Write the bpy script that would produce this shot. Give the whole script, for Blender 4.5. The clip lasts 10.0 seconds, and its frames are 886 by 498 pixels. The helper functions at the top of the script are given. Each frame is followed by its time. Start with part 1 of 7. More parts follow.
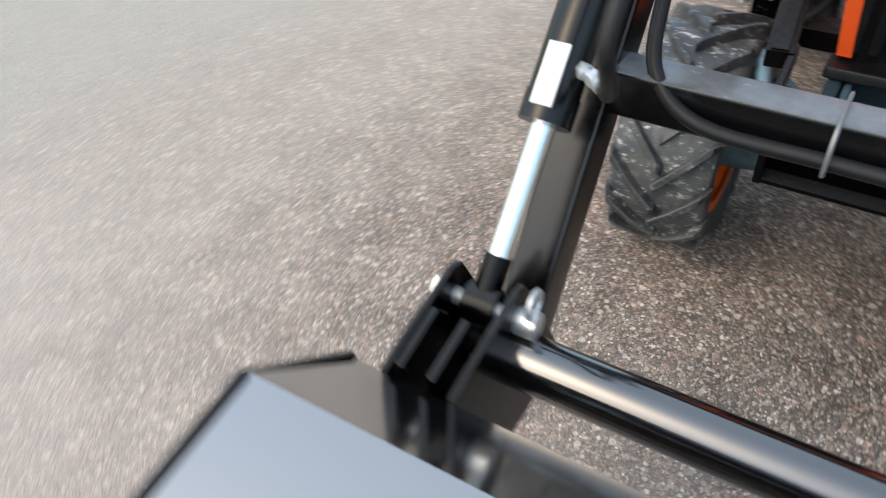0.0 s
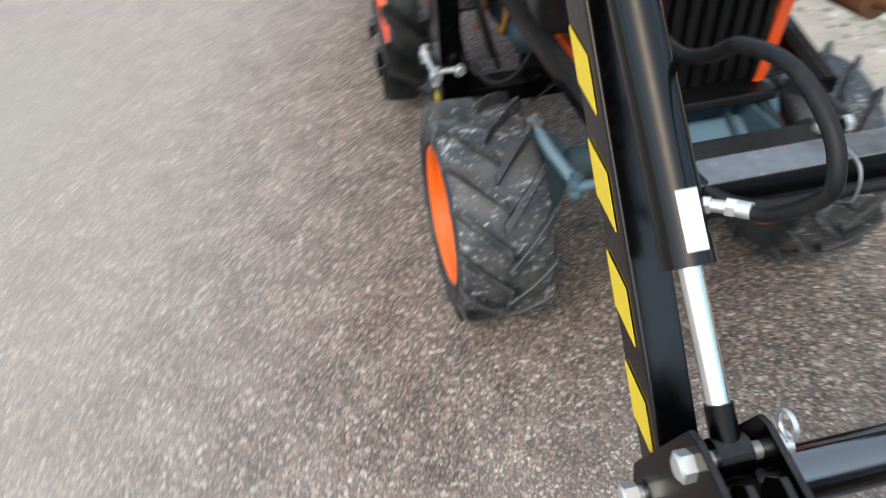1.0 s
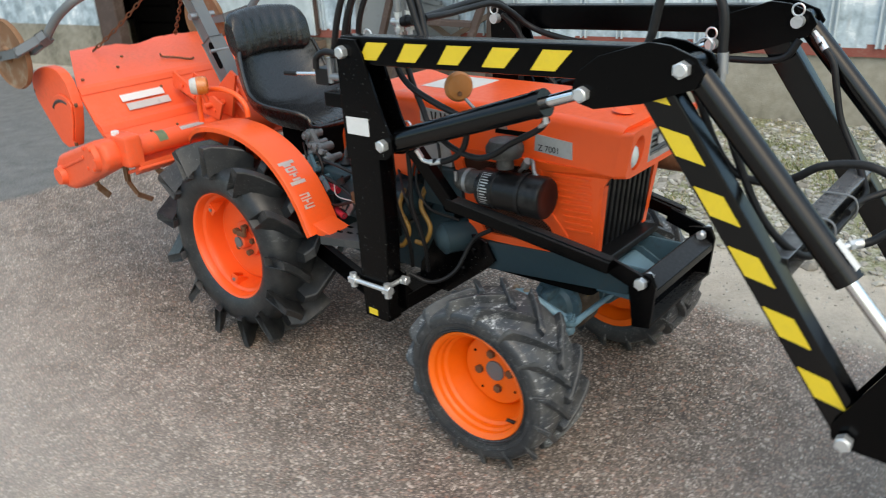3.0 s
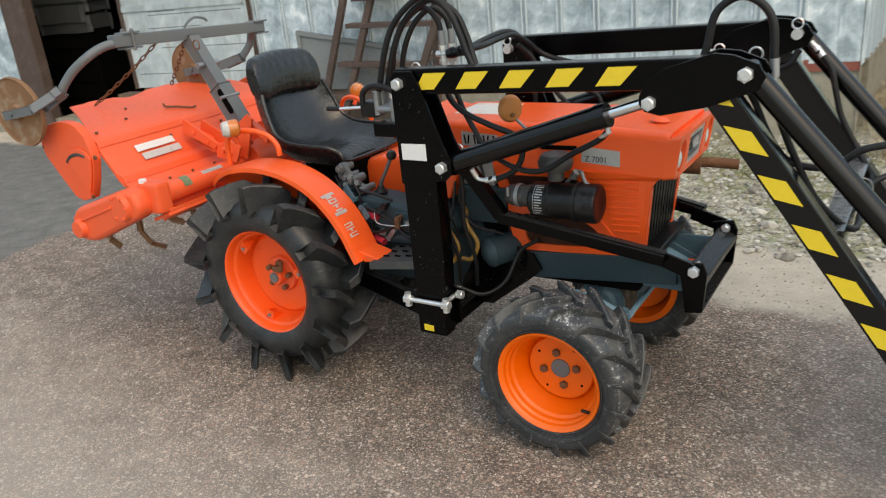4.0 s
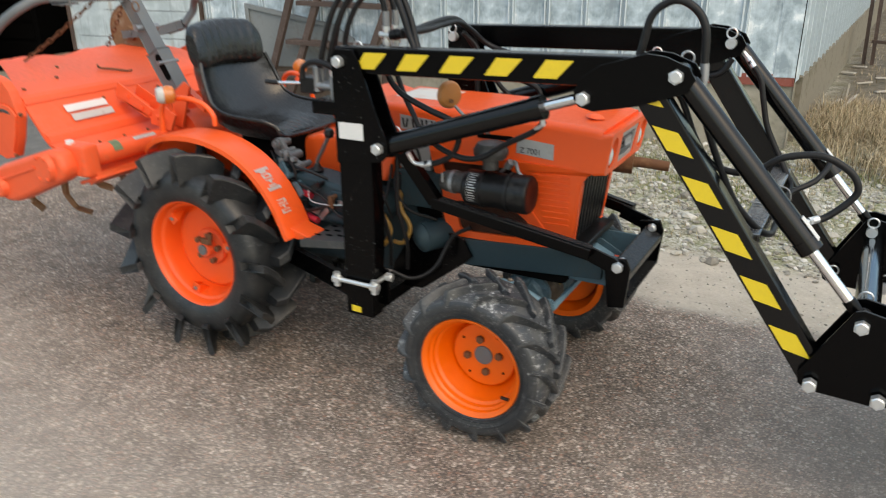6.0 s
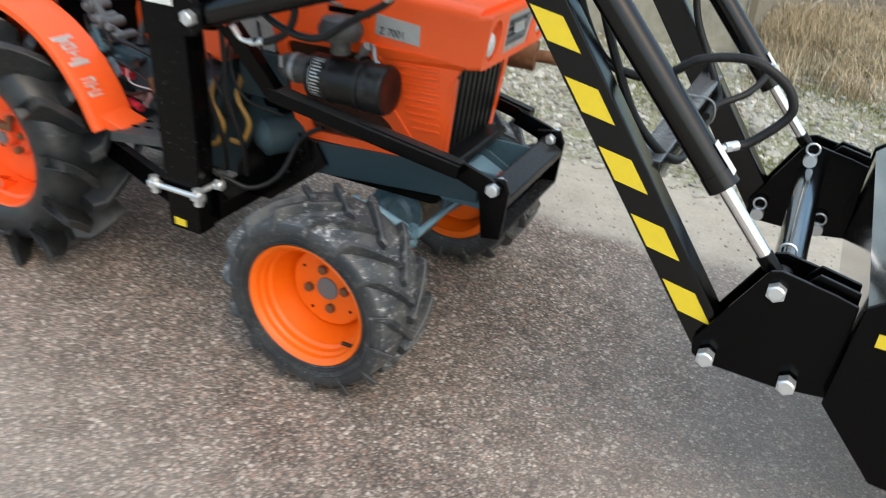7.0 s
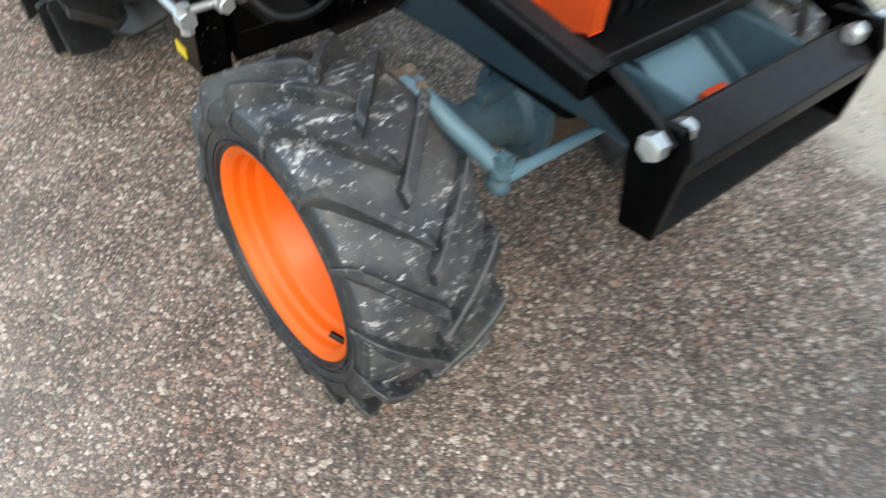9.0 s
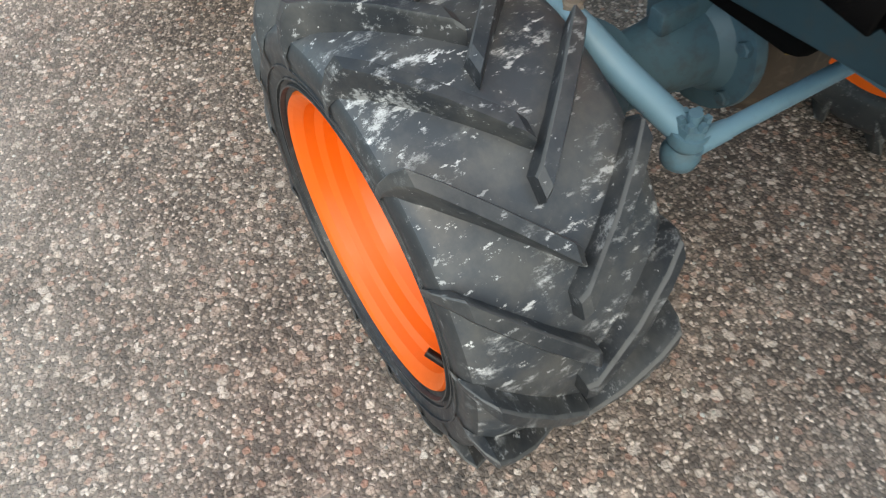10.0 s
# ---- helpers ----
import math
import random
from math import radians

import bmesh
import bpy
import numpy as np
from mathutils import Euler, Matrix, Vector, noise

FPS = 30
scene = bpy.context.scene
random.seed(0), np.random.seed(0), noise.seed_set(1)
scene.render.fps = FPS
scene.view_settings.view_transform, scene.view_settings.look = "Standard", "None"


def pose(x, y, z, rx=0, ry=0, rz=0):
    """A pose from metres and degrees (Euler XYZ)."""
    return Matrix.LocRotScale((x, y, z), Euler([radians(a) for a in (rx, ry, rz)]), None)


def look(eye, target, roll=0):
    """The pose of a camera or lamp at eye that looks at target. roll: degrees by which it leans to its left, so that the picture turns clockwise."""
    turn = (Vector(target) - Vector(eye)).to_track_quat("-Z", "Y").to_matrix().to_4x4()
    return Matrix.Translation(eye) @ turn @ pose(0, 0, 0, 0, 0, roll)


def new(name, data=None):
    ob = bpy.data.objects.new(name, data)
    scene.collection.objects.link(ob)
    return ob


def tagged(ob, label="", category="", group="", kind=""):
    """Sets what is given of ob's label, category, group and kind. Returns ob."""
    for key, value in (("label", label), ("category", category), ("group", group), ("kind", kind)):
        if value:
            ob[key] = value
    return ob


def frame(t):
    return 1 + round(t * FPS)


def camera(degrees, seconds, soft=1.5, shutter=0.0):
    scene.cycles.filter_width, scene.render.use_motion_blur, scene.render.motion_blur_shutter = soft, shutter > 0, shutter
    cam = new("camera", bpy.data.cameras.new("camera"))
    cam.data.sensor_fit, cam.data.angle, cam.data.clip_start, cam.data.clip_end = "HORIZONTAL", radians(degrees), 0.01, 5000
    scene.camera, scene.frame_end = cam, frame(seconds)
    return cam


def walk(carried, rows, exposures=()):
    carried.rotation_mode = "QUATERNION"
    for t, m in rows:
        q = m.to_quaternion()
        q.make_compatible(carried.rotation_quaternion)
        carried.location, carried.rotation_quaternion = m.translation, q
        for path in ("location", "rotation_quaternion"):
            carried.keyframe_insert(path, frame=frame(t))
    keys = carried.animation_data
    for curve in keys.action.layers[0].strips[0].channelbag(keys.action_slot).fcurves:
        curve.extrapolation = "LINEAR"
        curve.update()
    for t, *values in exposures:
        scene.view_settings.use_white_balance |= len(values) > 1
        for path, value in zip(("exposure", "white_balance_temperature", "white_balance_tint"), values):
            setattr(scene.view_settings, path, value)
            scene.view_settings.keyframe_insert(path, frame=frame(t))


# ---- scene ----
cam = camera(59.8, 10.0, soft=1.1, shutter=0.6)
PATH = [
    (0, (1.587, -0.084, 1.275), (0.335, -0.902, -0.054), -3.0),
    (0.5, (1.573, -0.458, 1.285), (0.115, -0.767, -0.049), -5.2),
    (1, (1.511, -0.762, 1.378), (-0.036, -0.514, 0.135), -4.9),
    (1.5, (1.507, -1.084, 1.424), (0.003, -0.384, 0.307), -3.2),
    (2, (1.325, -1.397, 1.475), (-0.155, -0.471, 0.499), -3.8),
    (2.5, (1.254, -1.688, 1.504), (-0.09, -0.484, 0.641), -3.2),
    (3, (1.207, -2.0, 1.539), (0.001, -0.615, 0.747), -3.4),
    (3.2, (1.119, -2.088, 1.539), (-0.06, -0.672, 0.76), -4.8),
    (4.3, (0.917, -2.547, 1.573), (-0.063, -0.942, 0.892), -5.2),
    (4.5, (0.907, -2.62, 1.594), (-0.041, -0.991, 0.926), -4.8),
    (5, (0.902, -2.697, 1.599), (-0.011, -1.05, 0.924), -3.0),
    (5.2, (0.905, -2.696, 1.601), (-0.001, -1.049, 0.916), -2.7),
    (6.3, (1.026, -2.249, 1.493), (0.129, -0.649, 0.698), 1.1),
    (6.5, (1.055, -2.137, 1.467), (0.18, -0.552, 0.616), 2.2),
    (7, (1.011, -1.838, 1.395), (0.266, -0.267, 0.406), 3.9),
    (7.5, (0.965, -1.521, 1.352), (0.278, 0.005, 0.257), 5.3),
    (8, (0.976, -1.232, 1.273), (0.089, 0.094, 0.068), 6.1),
    (8.5, (0.871, -0.977, 1.212), (-0.166, 0.129, -0.093), 5.6),
    (9, (0.729, -0.839, 1.109), (-0.306, 0.072, -0.339), 3.7),
    (9.5, (0.568, -0.727, 0.978), (-0.508, -0.063, -0.571), -2.6),
    (10, (0.493, -0.672, 0.918), (-0.588, -0.115, -0.67), -4.7),
]
walk(cam, [(t, look(eye, target, roll)) for t, eye, target, roll in PATH],
     [(0, 1.6, 7750, 5), (0.5, 1.57, 7700, 5), (1.0, 1.57, 7600, 5), (1.5, 1.52, 7600, 4), (2.0, 1.44, 7600, 3), (2.5, 1.38, 7600, 3), (3.0, 1.31, 7800, 3), (4.5, 1.17, 8900, 7), (5.0, 1.17, 8900, 7),
      (6.5, 1.38, 8200, 5), (7.5, 1.62, 7600, 3), (8.5, 1.74, 7600, 2), (9.0, 1.74, 7600, 1), (9.5, 1.72, 7700, 0), (10.0, 1.64, 7700, 0)])

# ---- sky, sun and exposure ----
world = bpy.data.worlds.new("overcast_sky")
scene.world = world
world.use_nodes = True
wn, wl = world.node_tree.nodes, world.node_tree.links
sky = wn.new("ShaderNodeTexSky")
sky.sky_type = "NISHITA"
sky.sun_disc = False
sky.sun_elevation, sky.sun_rotation = radians(50), radians(122)
sky.air_density, sky.dust_density, sky.ozone_density = 1.0, 2.0, 1.5
pale = wn.new("ShaderNodeHueSaturation")
pale.inputs["Saturation"].default_value = 1.25
wl.new(sky.outputs["Color"], pale.inputs["Color"])
wl.new(pale.outputs["Color"], wn["Background"].inputs["Color"])
wn["Background"].inputs["Strength"].default_value = 0.118
sun_data = bpy.data.lights.new("sun", "SUN")
sun_data.energy, sun_data.angle, sun_data.color = 0.7, radians(140), (0.84, 0.93, 1.0)
sun = new("sun", sun_data)
sun.matrix_world = look((0, 0, 0), (-0.1, 0.05, -1.0))


# ---- materials ----
def ramp(nt, fac, stops):
    r = nt.nodes.new("ShaderNodeValToRGB")
    while len(r.color_ramp.elements) < len(stops):
        r.color_ramp.elements.new(0.5)
    for e, (p, c) in zip(r.color_ramp.elements, stops):
        e.position, e.color = p, (*c, 1) if len(c) == 3 else c
    nt.links.new(fac, r.inputs["Fac"])
    return r.outputs["Color"]


def tex_noise(nt, vec, scale, detail=4, rough=0.6):
    n = nt.nodes.new("ShaderNodeTexNoise")
    n.inputs["Scale"].default_value, n.inputs["Detail"].default_value, n.inputs["Roughness"].default_value = scale, detail, rough
    nt.links.new(vec, n.inputs["Vector"])
    return n.outputs["Fac"]


def mix(nt, fac, a, b, mode="MIX"):
    m = nt.nodes.new("ShaderNodeMix")
    m.data_type, m.blend_type = "RGBA", mode
    for sock, v in ((m.inputs[0], fac), (m.inputs[6], a), (m.inputs[7], b)):
        if isinstance(v, (int, float)):
            sock.default_value = v
        elif isinstance(v, tuple):
            sock.default_value = (*v, 1)
        else:
            nt.links.new(v, sock)
    return m.outputs[2]


def calc(nt, op, a, b=0.0, c=0.0):
    m = nt.nodes.new("ShaderNodeMath")
    m.operation = op
    for sock, v in zip(m.inputs, (a, b, c)):
        if isinstance(v, (int, float)):
            sock.default_value = v
        else:
            nt.links.new(v, sock)
    return m.outputs[0]


def start(name):
    m = bpy.data.materials.new(name)
    m.use_nodes = True
    nt = m.node_tree
    co = nt.nodes.new("ShaderNodeTexCoord").outputs["Object"]
    return m, nt, co, nt.nodes["Principled BSDF"]


def bump(nt, bsdf, height, strength=0.3, dist=0.002):
    b = nt.nodes.new("ShaderNodeBump")
    b.inputs["Strength"].default_value, b.inputs["Distance"].default_value = strength, dist
    nt.links.new(height, b.inputs["Height"])
    nt.links.new(b.outputs["Normal"], bsdf.inputs["Normal"])


def paint(name, colour, rough=0.35, metal=0.0, spec=0.5, dirt=(0.12, 0.1, 0.08), grime=0.35, fine=60, coarse=6, wear=None, coat=0.0, rel=0.08, sky_sheen=0.0):
    """Paint, plastic, rubber or metal with stains at two scales, chips where wear is given, and pale sky sheen put into
    upward faces.
    """
    m, nt, co, b = start(name)
    n1, n2 = tex_noise(nt, co, coarse, 5), tex_noise(nt, co, fine, 4)
    both = calc(nt, "MULTIPLY", n1, n2)
    dark = tuple(c * 0.78 for c in colour)
    col = mix(nt, n1, dark, colour)
    spots = ramp(nt, both, [(0.26, (0, 0, 0)), (0.44, (1, 1, 1))])
    col = mix(nt, calc(nt, "MULTIPLY", spots, grime), col, dirt)
    if wear:
        chips = ramp(nt, tex_noise(nt, co, fine * 1.7, 6, 0.7), [(0.66, (0, 0, 0)), (0.7, (1, 1, 1))])
        col = mix(nt, calc(nt, "MULTIPLY", chips, wear[1]), col, wear[0])
    if sky_sheen:
        # Grey mixed into upward faces as painted sky sheen.
        geo = nt.nodes.new("ShaderNodeNewGeometry")
        up = nt.nodes.new("ShaderNodeSeparateXYZ")
        nt.links.new(geo.outputs["True Normal"], up.inputs[0])
        topside = ramp(nt, up.outputs["Z"], [(0.55, (0, 0, 0)), (0.95, (1, 1, 1))])
        col = mix(nt, calc(nt, "MULTIPLY", calc(nt, "MULTIPLY", topside, calc(nt, "MULTIPLY_ADD", n2, 0.8, 0.4)), sky_sheen), col, (0.26, 0.265, 0.275))
    nt.links.new(col, b.inputs["Base Color"])
    r = calc(nt, "MULTIPLY_ADD", n2, 0.25, rough - 0.1)
    nt.links.new(r, b.inputs["Roughness"])
    b.inputs["Metallic"].default_value = metal
    b.inputs["Specular IOR Level"].default_value = spec
    b.inputs["Coat Weight"].default_value = coat
    b.inputs["Coat Roughness"].default_value = 0.12
    bump(nt, b, n2, rel, 0.001)
    return m


BLACK = paint("black_paint", (0.001, 0.001, 0.0012), 0.2, spec=0.14, grime=0.012, dirt=(0.04, 0.037, 0.034), fine=90, rel=0.03, sky_sheen=0.12)
BLACK_SATIN = paint("satin_black_paint", (0.0012, 0.0013, 0.0016), 0.17, spec=0.4, grime=0.015, dirt=(0.04, 0.037, 0.034), fine=90, rel=0.03)
BLACK_CHIPPED = paint("chipped_black_paint", (0.0012, 0.0012, 0.0014), 0.2, spec=0.13, grime=0.02, dirt=(0.05, 0.047, 0.044), fine=70, wear=((0.6, 0.6, 0.58), 0.7), rel=0.04, sky_sheen=0.12)
BLACK_GLOSS = paint("black_gloss", (0.003, 0.003, 0.0035), 0.14, spec=1.0, grime=0.02, fine=90, coat=1.0, rel=0.004)
BLACK_GLOSS.node_tree.nodes["Principled BSDF"].inputs["Coat IOR"].default_value = 3.3
BLACK_GLOSS.node_tree.nodes["Principled BSDF"].inputs["Coat Roughness"].default_value = 0.1
BLACK_TUBE = paint("glossy_black_tube", (0.003, 0.003, 0.0035), 0.14, spec=0.5, grime=0.03, fine=90, coat=0.8, rel=0.01)
# The beam's top carries the strongest painted sky sheen.
BLACK_BEAM = paint("sheen_topped_black_beam", (0.003, 0.003, 0.0035), 0.2, spec=0.5, grime=0.03, fine=60, coat=0.6, rel=0.01, sky_sheen=0.55)
BLACK_TUBE.node_tree.nodes["Principled BSDF"].inputs["Coat IOR"].default_value = 2.4
YELLOW = paint("yellow_paint", (0.83, 0.6, 0.04), 0.4, grime=0.1)
ORANGE = paint("orange_paint", (0.96, 0.112, 0.022), 0.34, spec=0.4, grime=0.14, dirt=(0.5, 0.1, 0.04), coat=0.15, coarse=3)
ORANGE_FADED = paint("faded_orange_paint", (0.94, 0.122, 0.042), 0.42, spec=0.4, grime=0.26, dirt=(0.4, 0.16, 0.1), wear=((0.3, 0.2, 0.15), 0.35), coarse=3)
ORANGE_RIM = paint("rim_orange", (0.92, 0.14, 0.006), 0.4, grime=0.12, dirt=(0.5, 0.12, 0.02), coat=0.1, coarse=4)
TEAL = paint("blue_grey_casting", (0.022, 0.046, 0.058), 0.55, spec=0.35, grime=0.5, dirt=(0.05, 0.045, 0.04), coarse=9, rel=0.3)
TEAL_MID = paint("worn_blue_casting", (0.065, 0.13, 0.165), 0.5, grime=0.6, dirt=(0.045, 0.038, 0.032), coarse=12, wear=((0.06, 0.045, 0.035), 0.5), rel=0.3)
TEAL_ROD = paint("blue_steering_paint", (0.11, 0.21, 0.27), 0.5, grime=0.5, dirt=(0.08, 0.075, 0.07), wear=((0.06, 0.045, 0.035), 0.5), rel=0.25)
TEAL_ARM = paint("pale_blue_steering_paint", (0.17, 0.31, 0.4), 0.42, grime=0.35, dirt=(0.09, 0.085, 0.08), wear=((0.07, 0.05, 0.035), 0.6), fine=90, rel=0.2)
PIPE_YELLOW = paint("yellowed_rubber", (0.26, 0.16, 0.035), 0.55, grime=0.5, dirt=(0.1, 0.08, 0.05))
ZINC = paint("zinc_plate", (0.78, 0.81, 0.82), 0.34, 0.75, grime=0.15, fine=120)
CHROME = paint("chromed_rod", (0.85, 0.86, 0.88), 0.16, 1.0, grime=0.05, fine=150, rel=0.02)
RUBBER = paint("hose_rubber", (0.009, 0.009, 0.01), 0.42, spec=0.28, grime=0.15, dirt=(0.07, 0.065, 0.06))
PLASTIC = paint("black_plastic", (0.007, 0.007, 0.0078), 0.38, spec=0.3, grime=0.15, dirt=(0.08, 0.075, 0.07))
CANISTER = paint("canister_black_paint", (0.006, 0.006, 0.0065), 0.3, spec=0.28, grime=0.25, dirt=(0.06, 0.06, 0.058), coarse=12)
DUSTY = paint("dusty_grey_plastic", (0.035, 0.035, 0.034), 0.5, grime=0.5, dirt=(0.14, 0.137, 0.13), coarse=14)
VINYL = paint("black_vinyl", (0.006, 0.0063, 0.0072), 0.24, spec=0.6, grime=0.1, dirt=(0.06, 0.06, 0.06), fine=220, rel=0.25)
vb = VINYL.node_tree
vco = vb.nodes.new("ShaderNodeTexCoord").outputs["Object"]
vm = vb.nodes.new("ShaderNodeMapping")
vm.inputs["Scale"].default_value = (1.0, 0.35, 1.0)
vb.links.new(vco, vm.inputs["Vector"])
crease = vb.nodes.new("ShaderNodeBump")
crease.inputs["Strength"].default_value, crease.inputs["Distance"].default_value = 0.5, 0.012
vb.links.new(tex_noise(vb, vm.outputs["Vector"], 14, 3, 0.5), crease.inputs["Height"])
vb.links.new(crease.outputs["Normal"], [n for n in vb.nodes if n.type == "BUMP" and n != crease][0].inputs["Normal"])
WHITE = paint("white_label", (0.75, 0.75, 0.74), 0.5, grime=0.15, dirt=(0.4, 0.4, 0.38))
SILVER = paint("silver_label", (0.45, 0.47, 0.48), 0.4, 0.4, grime=0.4, dirt=(0.25, 0.25, 0.25))
WORN_STICKER = paint("sun_bleached_sticker", (0.68, 0.66, 0.63), 0.5, grime=0.7, dirt=(0.62, 0.36, 0.27), fine=20, coarse=14)
WORN_LABEL = paint("scraped_pale_label", (0.55, 0.54, 0.52), 0.55, grime=0.9, dirt=(0.3, 0.28, 0.26), fine=24, coarse=16)
GREEN = paint("pale_green_label", (0.32, 0.42, 0.25), 0.5, grime=0.3)
AMBER = paint("amber_lens", (0.62, 0.17, 0.03), 0.25, grime=0.3, coat=0.5)
BROWN_LENS = paint("dusty_amber_lens", (0.42, 0.16, 0.04), 0.4, grime=0.4, dirt=(0.3, 0.2, 0.12))
RED = paint("red_rubber", (0.5, 0.02, 0.04), 0.45, grime=0.2)
PEDAL_YELLOW = paint("worn_yellow_paint", (0.27, 0.145, 0.03), 0.5, grime=0.5, wear=((0.15, 0.1, 0.05), 0.6))
FOOT_STEEL = paint("worn_dark_footplate", (0.06, 0.064, 0.066), 0.5, 0.3, grime=0.5, dirt=(0.13, 0.12, 0.11), wear=((0.2, 0.2, 0.2), 0.4), coarse=10)
PALE_MUD = paint("pale_dry_mud", (0.2, 0.165, 0.13), 0.9, grime=0.6, dirt=(0.38, 0.33, 0.27), fine=50, coarse=18, rel=0.7)
CASTING = paint("oily_grey_casting", (0.14, 0.15, 0.155), 0.5, 0.3, grime=0.8, dirt=(0.035, 0.03, 0.026), fine=40, coarse=22, rel=0.4)
STEEL = paint("bare_steel", (0.33, 0.34, 0.35), 0.45, 0.7, grime=0.5, dirt=(0.12, 0.1, 0.08))
GREY_PAINT = paint("grey_steel_paint", (0.13, 0.145, 0.155), 0.48, grime=0.5, dirt=(0.16, 0.13, 0.1), wear=((0.2, 0.12, 0.08), 0.5), coarse=10)
PANEL_GREY = paint("pale_grey_panel", (0.36, 0.37, 0.385), 0.5, grime=0.3, dirt=(0.2, 0.19, 0.18), coarse=8)
MUD = paint("dried_mud", (0.075, 0.052, 0.036), 0.85, grime=0.7, dirt=(0.2, 0.16, 0.12), fine=45, coarse=14, rel=0.6)
RUST = paint("rusty_steel", (0.17, 0.075, 0.035), 0.75, 0.2, grime=0.6, dirt=(0.3, 0.17, 0.09), fine=50, rel=0.4)
RUST_PALE = paint("worn_rusty_disc", (0.25, 0.125, 0.062), 0.75, 0.1, grime=0.8, dirt=(0.33, 0.27, 0.2), fine=26, coarse=9, rel=0.4)
LENS = paint("headlamp_lens", (0.62, 0.7, 0.7), 0.12, grime=0.15, coat=1.0)
PALE_WOOD = paint("bleached_wood", (0.5, 0.46, 0.4), 0.8, grime=0.5, dirt=(0.28, 0.24, 0.19), fine=40, rel=0.4)
WOOD = paint("weathered_wood", (0.16, 0.115, 0.085), 0.8, grime=0.5, dirt=(0.26, 0.2, 0.15), fine=40, rel=0.4)
WOOD_RED = paint("red_brown_wood", (0.085, 0.056, 0.046), 0.75, grime=0.5, dirt=(0.19, 0.145, 0.125), fine=40, rel=0.4)
SILL = paint("red_brown_sill", (0.28, 0.075, 0.055), 0.7, grime=0.4, dirt=(0.3, 0.22, 0.18), rel=0.3)
TARP = paint("grey_tarpaulin", (0.055, 0.06, 0.066), 0.6, grime=0.4, coarse=5)
BOARD_GREY = paint("weathered_grey_board", (0.22, 0.24, 0.245), 0.75, grime=0.5, coarse=5, fine=30, rel=0.3)
MESH = paint("dark_mesh", (0.1, 0.03, 0.015), 0.6, grime=0.4)
# Near-black: shade of shed interior, engine bay and openings put into the colour.
DARK = paint("shade_and_mark_black", (0.003, 0.003, 0.003), 0.9, spec=0.05, grime=0.04, dirt=(0.03, 0.026, 0.022))


def tyre_rubber(name, stain, light):
    """Dark rubber with dust in the hollows and pale scuffed flecks."""
    m, nt, co, b = start(name)
    st = nt.nodes.new("ShaderNodeMapping")
    st.inputs["Scale"].default_value = (1.0, 0.45, 1.0)
    nt.links.new(co, st.inputs["Vector"])
    sv = st.outputs["Vector"]
    n1, n2 = tex_noise(nt, co, 9, 5), tex_noise(nt, co, 70, 5)
    col = mix(nt, n1, tuple(c * light for c in (0.012, 0.0145, 0.018)), tuple(c * light for c in (0.031, 0.0355, 0.041)))
    dust = ramp(nt, tex_noise(nt, co, 14, 6, 0.65), [(0.42, (0, 0, 0)), (0.7, (1, 1, 1))])
    col = mix(nt, calc(nt, "MULTIPLY", dust, min(0.75, stain * 0.8 + 0.12)), col, (0.125, 0.12, 0.11))
    zone = ramp(nt, tex_noise(nt, co, 11, 3), [(0.46, (0.0, 0.0, 0.0)), (0.62, (1, 1, 1))])
    splash = ramp(nt, tex_noise(nt, sv, 60, 8, 0.8), [(0.53, (0, 0, 0)), (0.6, (1, 1, 1))])
    col = mix(nt, calc(nt, "MULTIPLY", calc(nt, "MULTIPLY", zone, splash), stain * 0.85), col, (0.5, 0.51, 0.51))
    wide = ramp(nt, tex_noise(nt, co, 6, 3), [(0.4, (0.0, 0.0, 0.0)), (0.52, (1, 1, 1))])
    fleck = ramp(nt, tex_noise(nt, sv, 120, 5, 0.7), [(0.605, (0, 0, 0)), (0.65, (1, 1, 1))])
    col = mix(nt, calc(nt, "MULTIPLY", calc(nt, "MULTIPLY", wide, fleck), stain), col, (0.6, 0.61, 0.61))
    dots = ramp(nt, tex_noise(nt, co, 190, 3, 0.6), [(0.71, (0, 0, 0)), (0.75, (1, 1, 1))])
    col = mix(nt, calc(nt, "MULTIPLY", dots, min(1, stain + 0.2)), col, (0.6, 0.6, 0.58))
    nt.links.new(col, b.inputs["Base Color"])
    nt.links.new(calc(nt, "MULTIPLY_ADD", n2, 0.3, 0.28), b.inputs["Roughness"])
    bump(nt, b, n2, 0.25, 0.0015)
    return m


TYRE_FRONT, TYRE_REAR = tyre_rubber("worn_tyre_rubber", 0.95, 2.0), tyre_rubber("tyre_rubber", 0.07, 0.55)
TYRE_LUG = tyre_rubber("tread_bar_rubber", 0.5, 1.1)
TYRE_WALL = tyre_rubber("sidewall_rubber", 0.15, 1.0)
# Edge scuffs, with the upper edge's highlight put into the pale colour.
TYRE_EDGE = paint("scuffed_highlit_edge", (0.13, 0.13, 0.128), 0.65, spec=0.3, grime=0.6, dirt=(0.045, 0.047, 0.05), fine=40, coarse=20)
TYRE_EDGE_DARK = paint("highlit_rubber_edge", (0.05, 0.052, 0.055), 0.55, spec=0.35, grime=0.6, dirt=(0.02, 0.022, 0.025), fine=40, coarse=20)


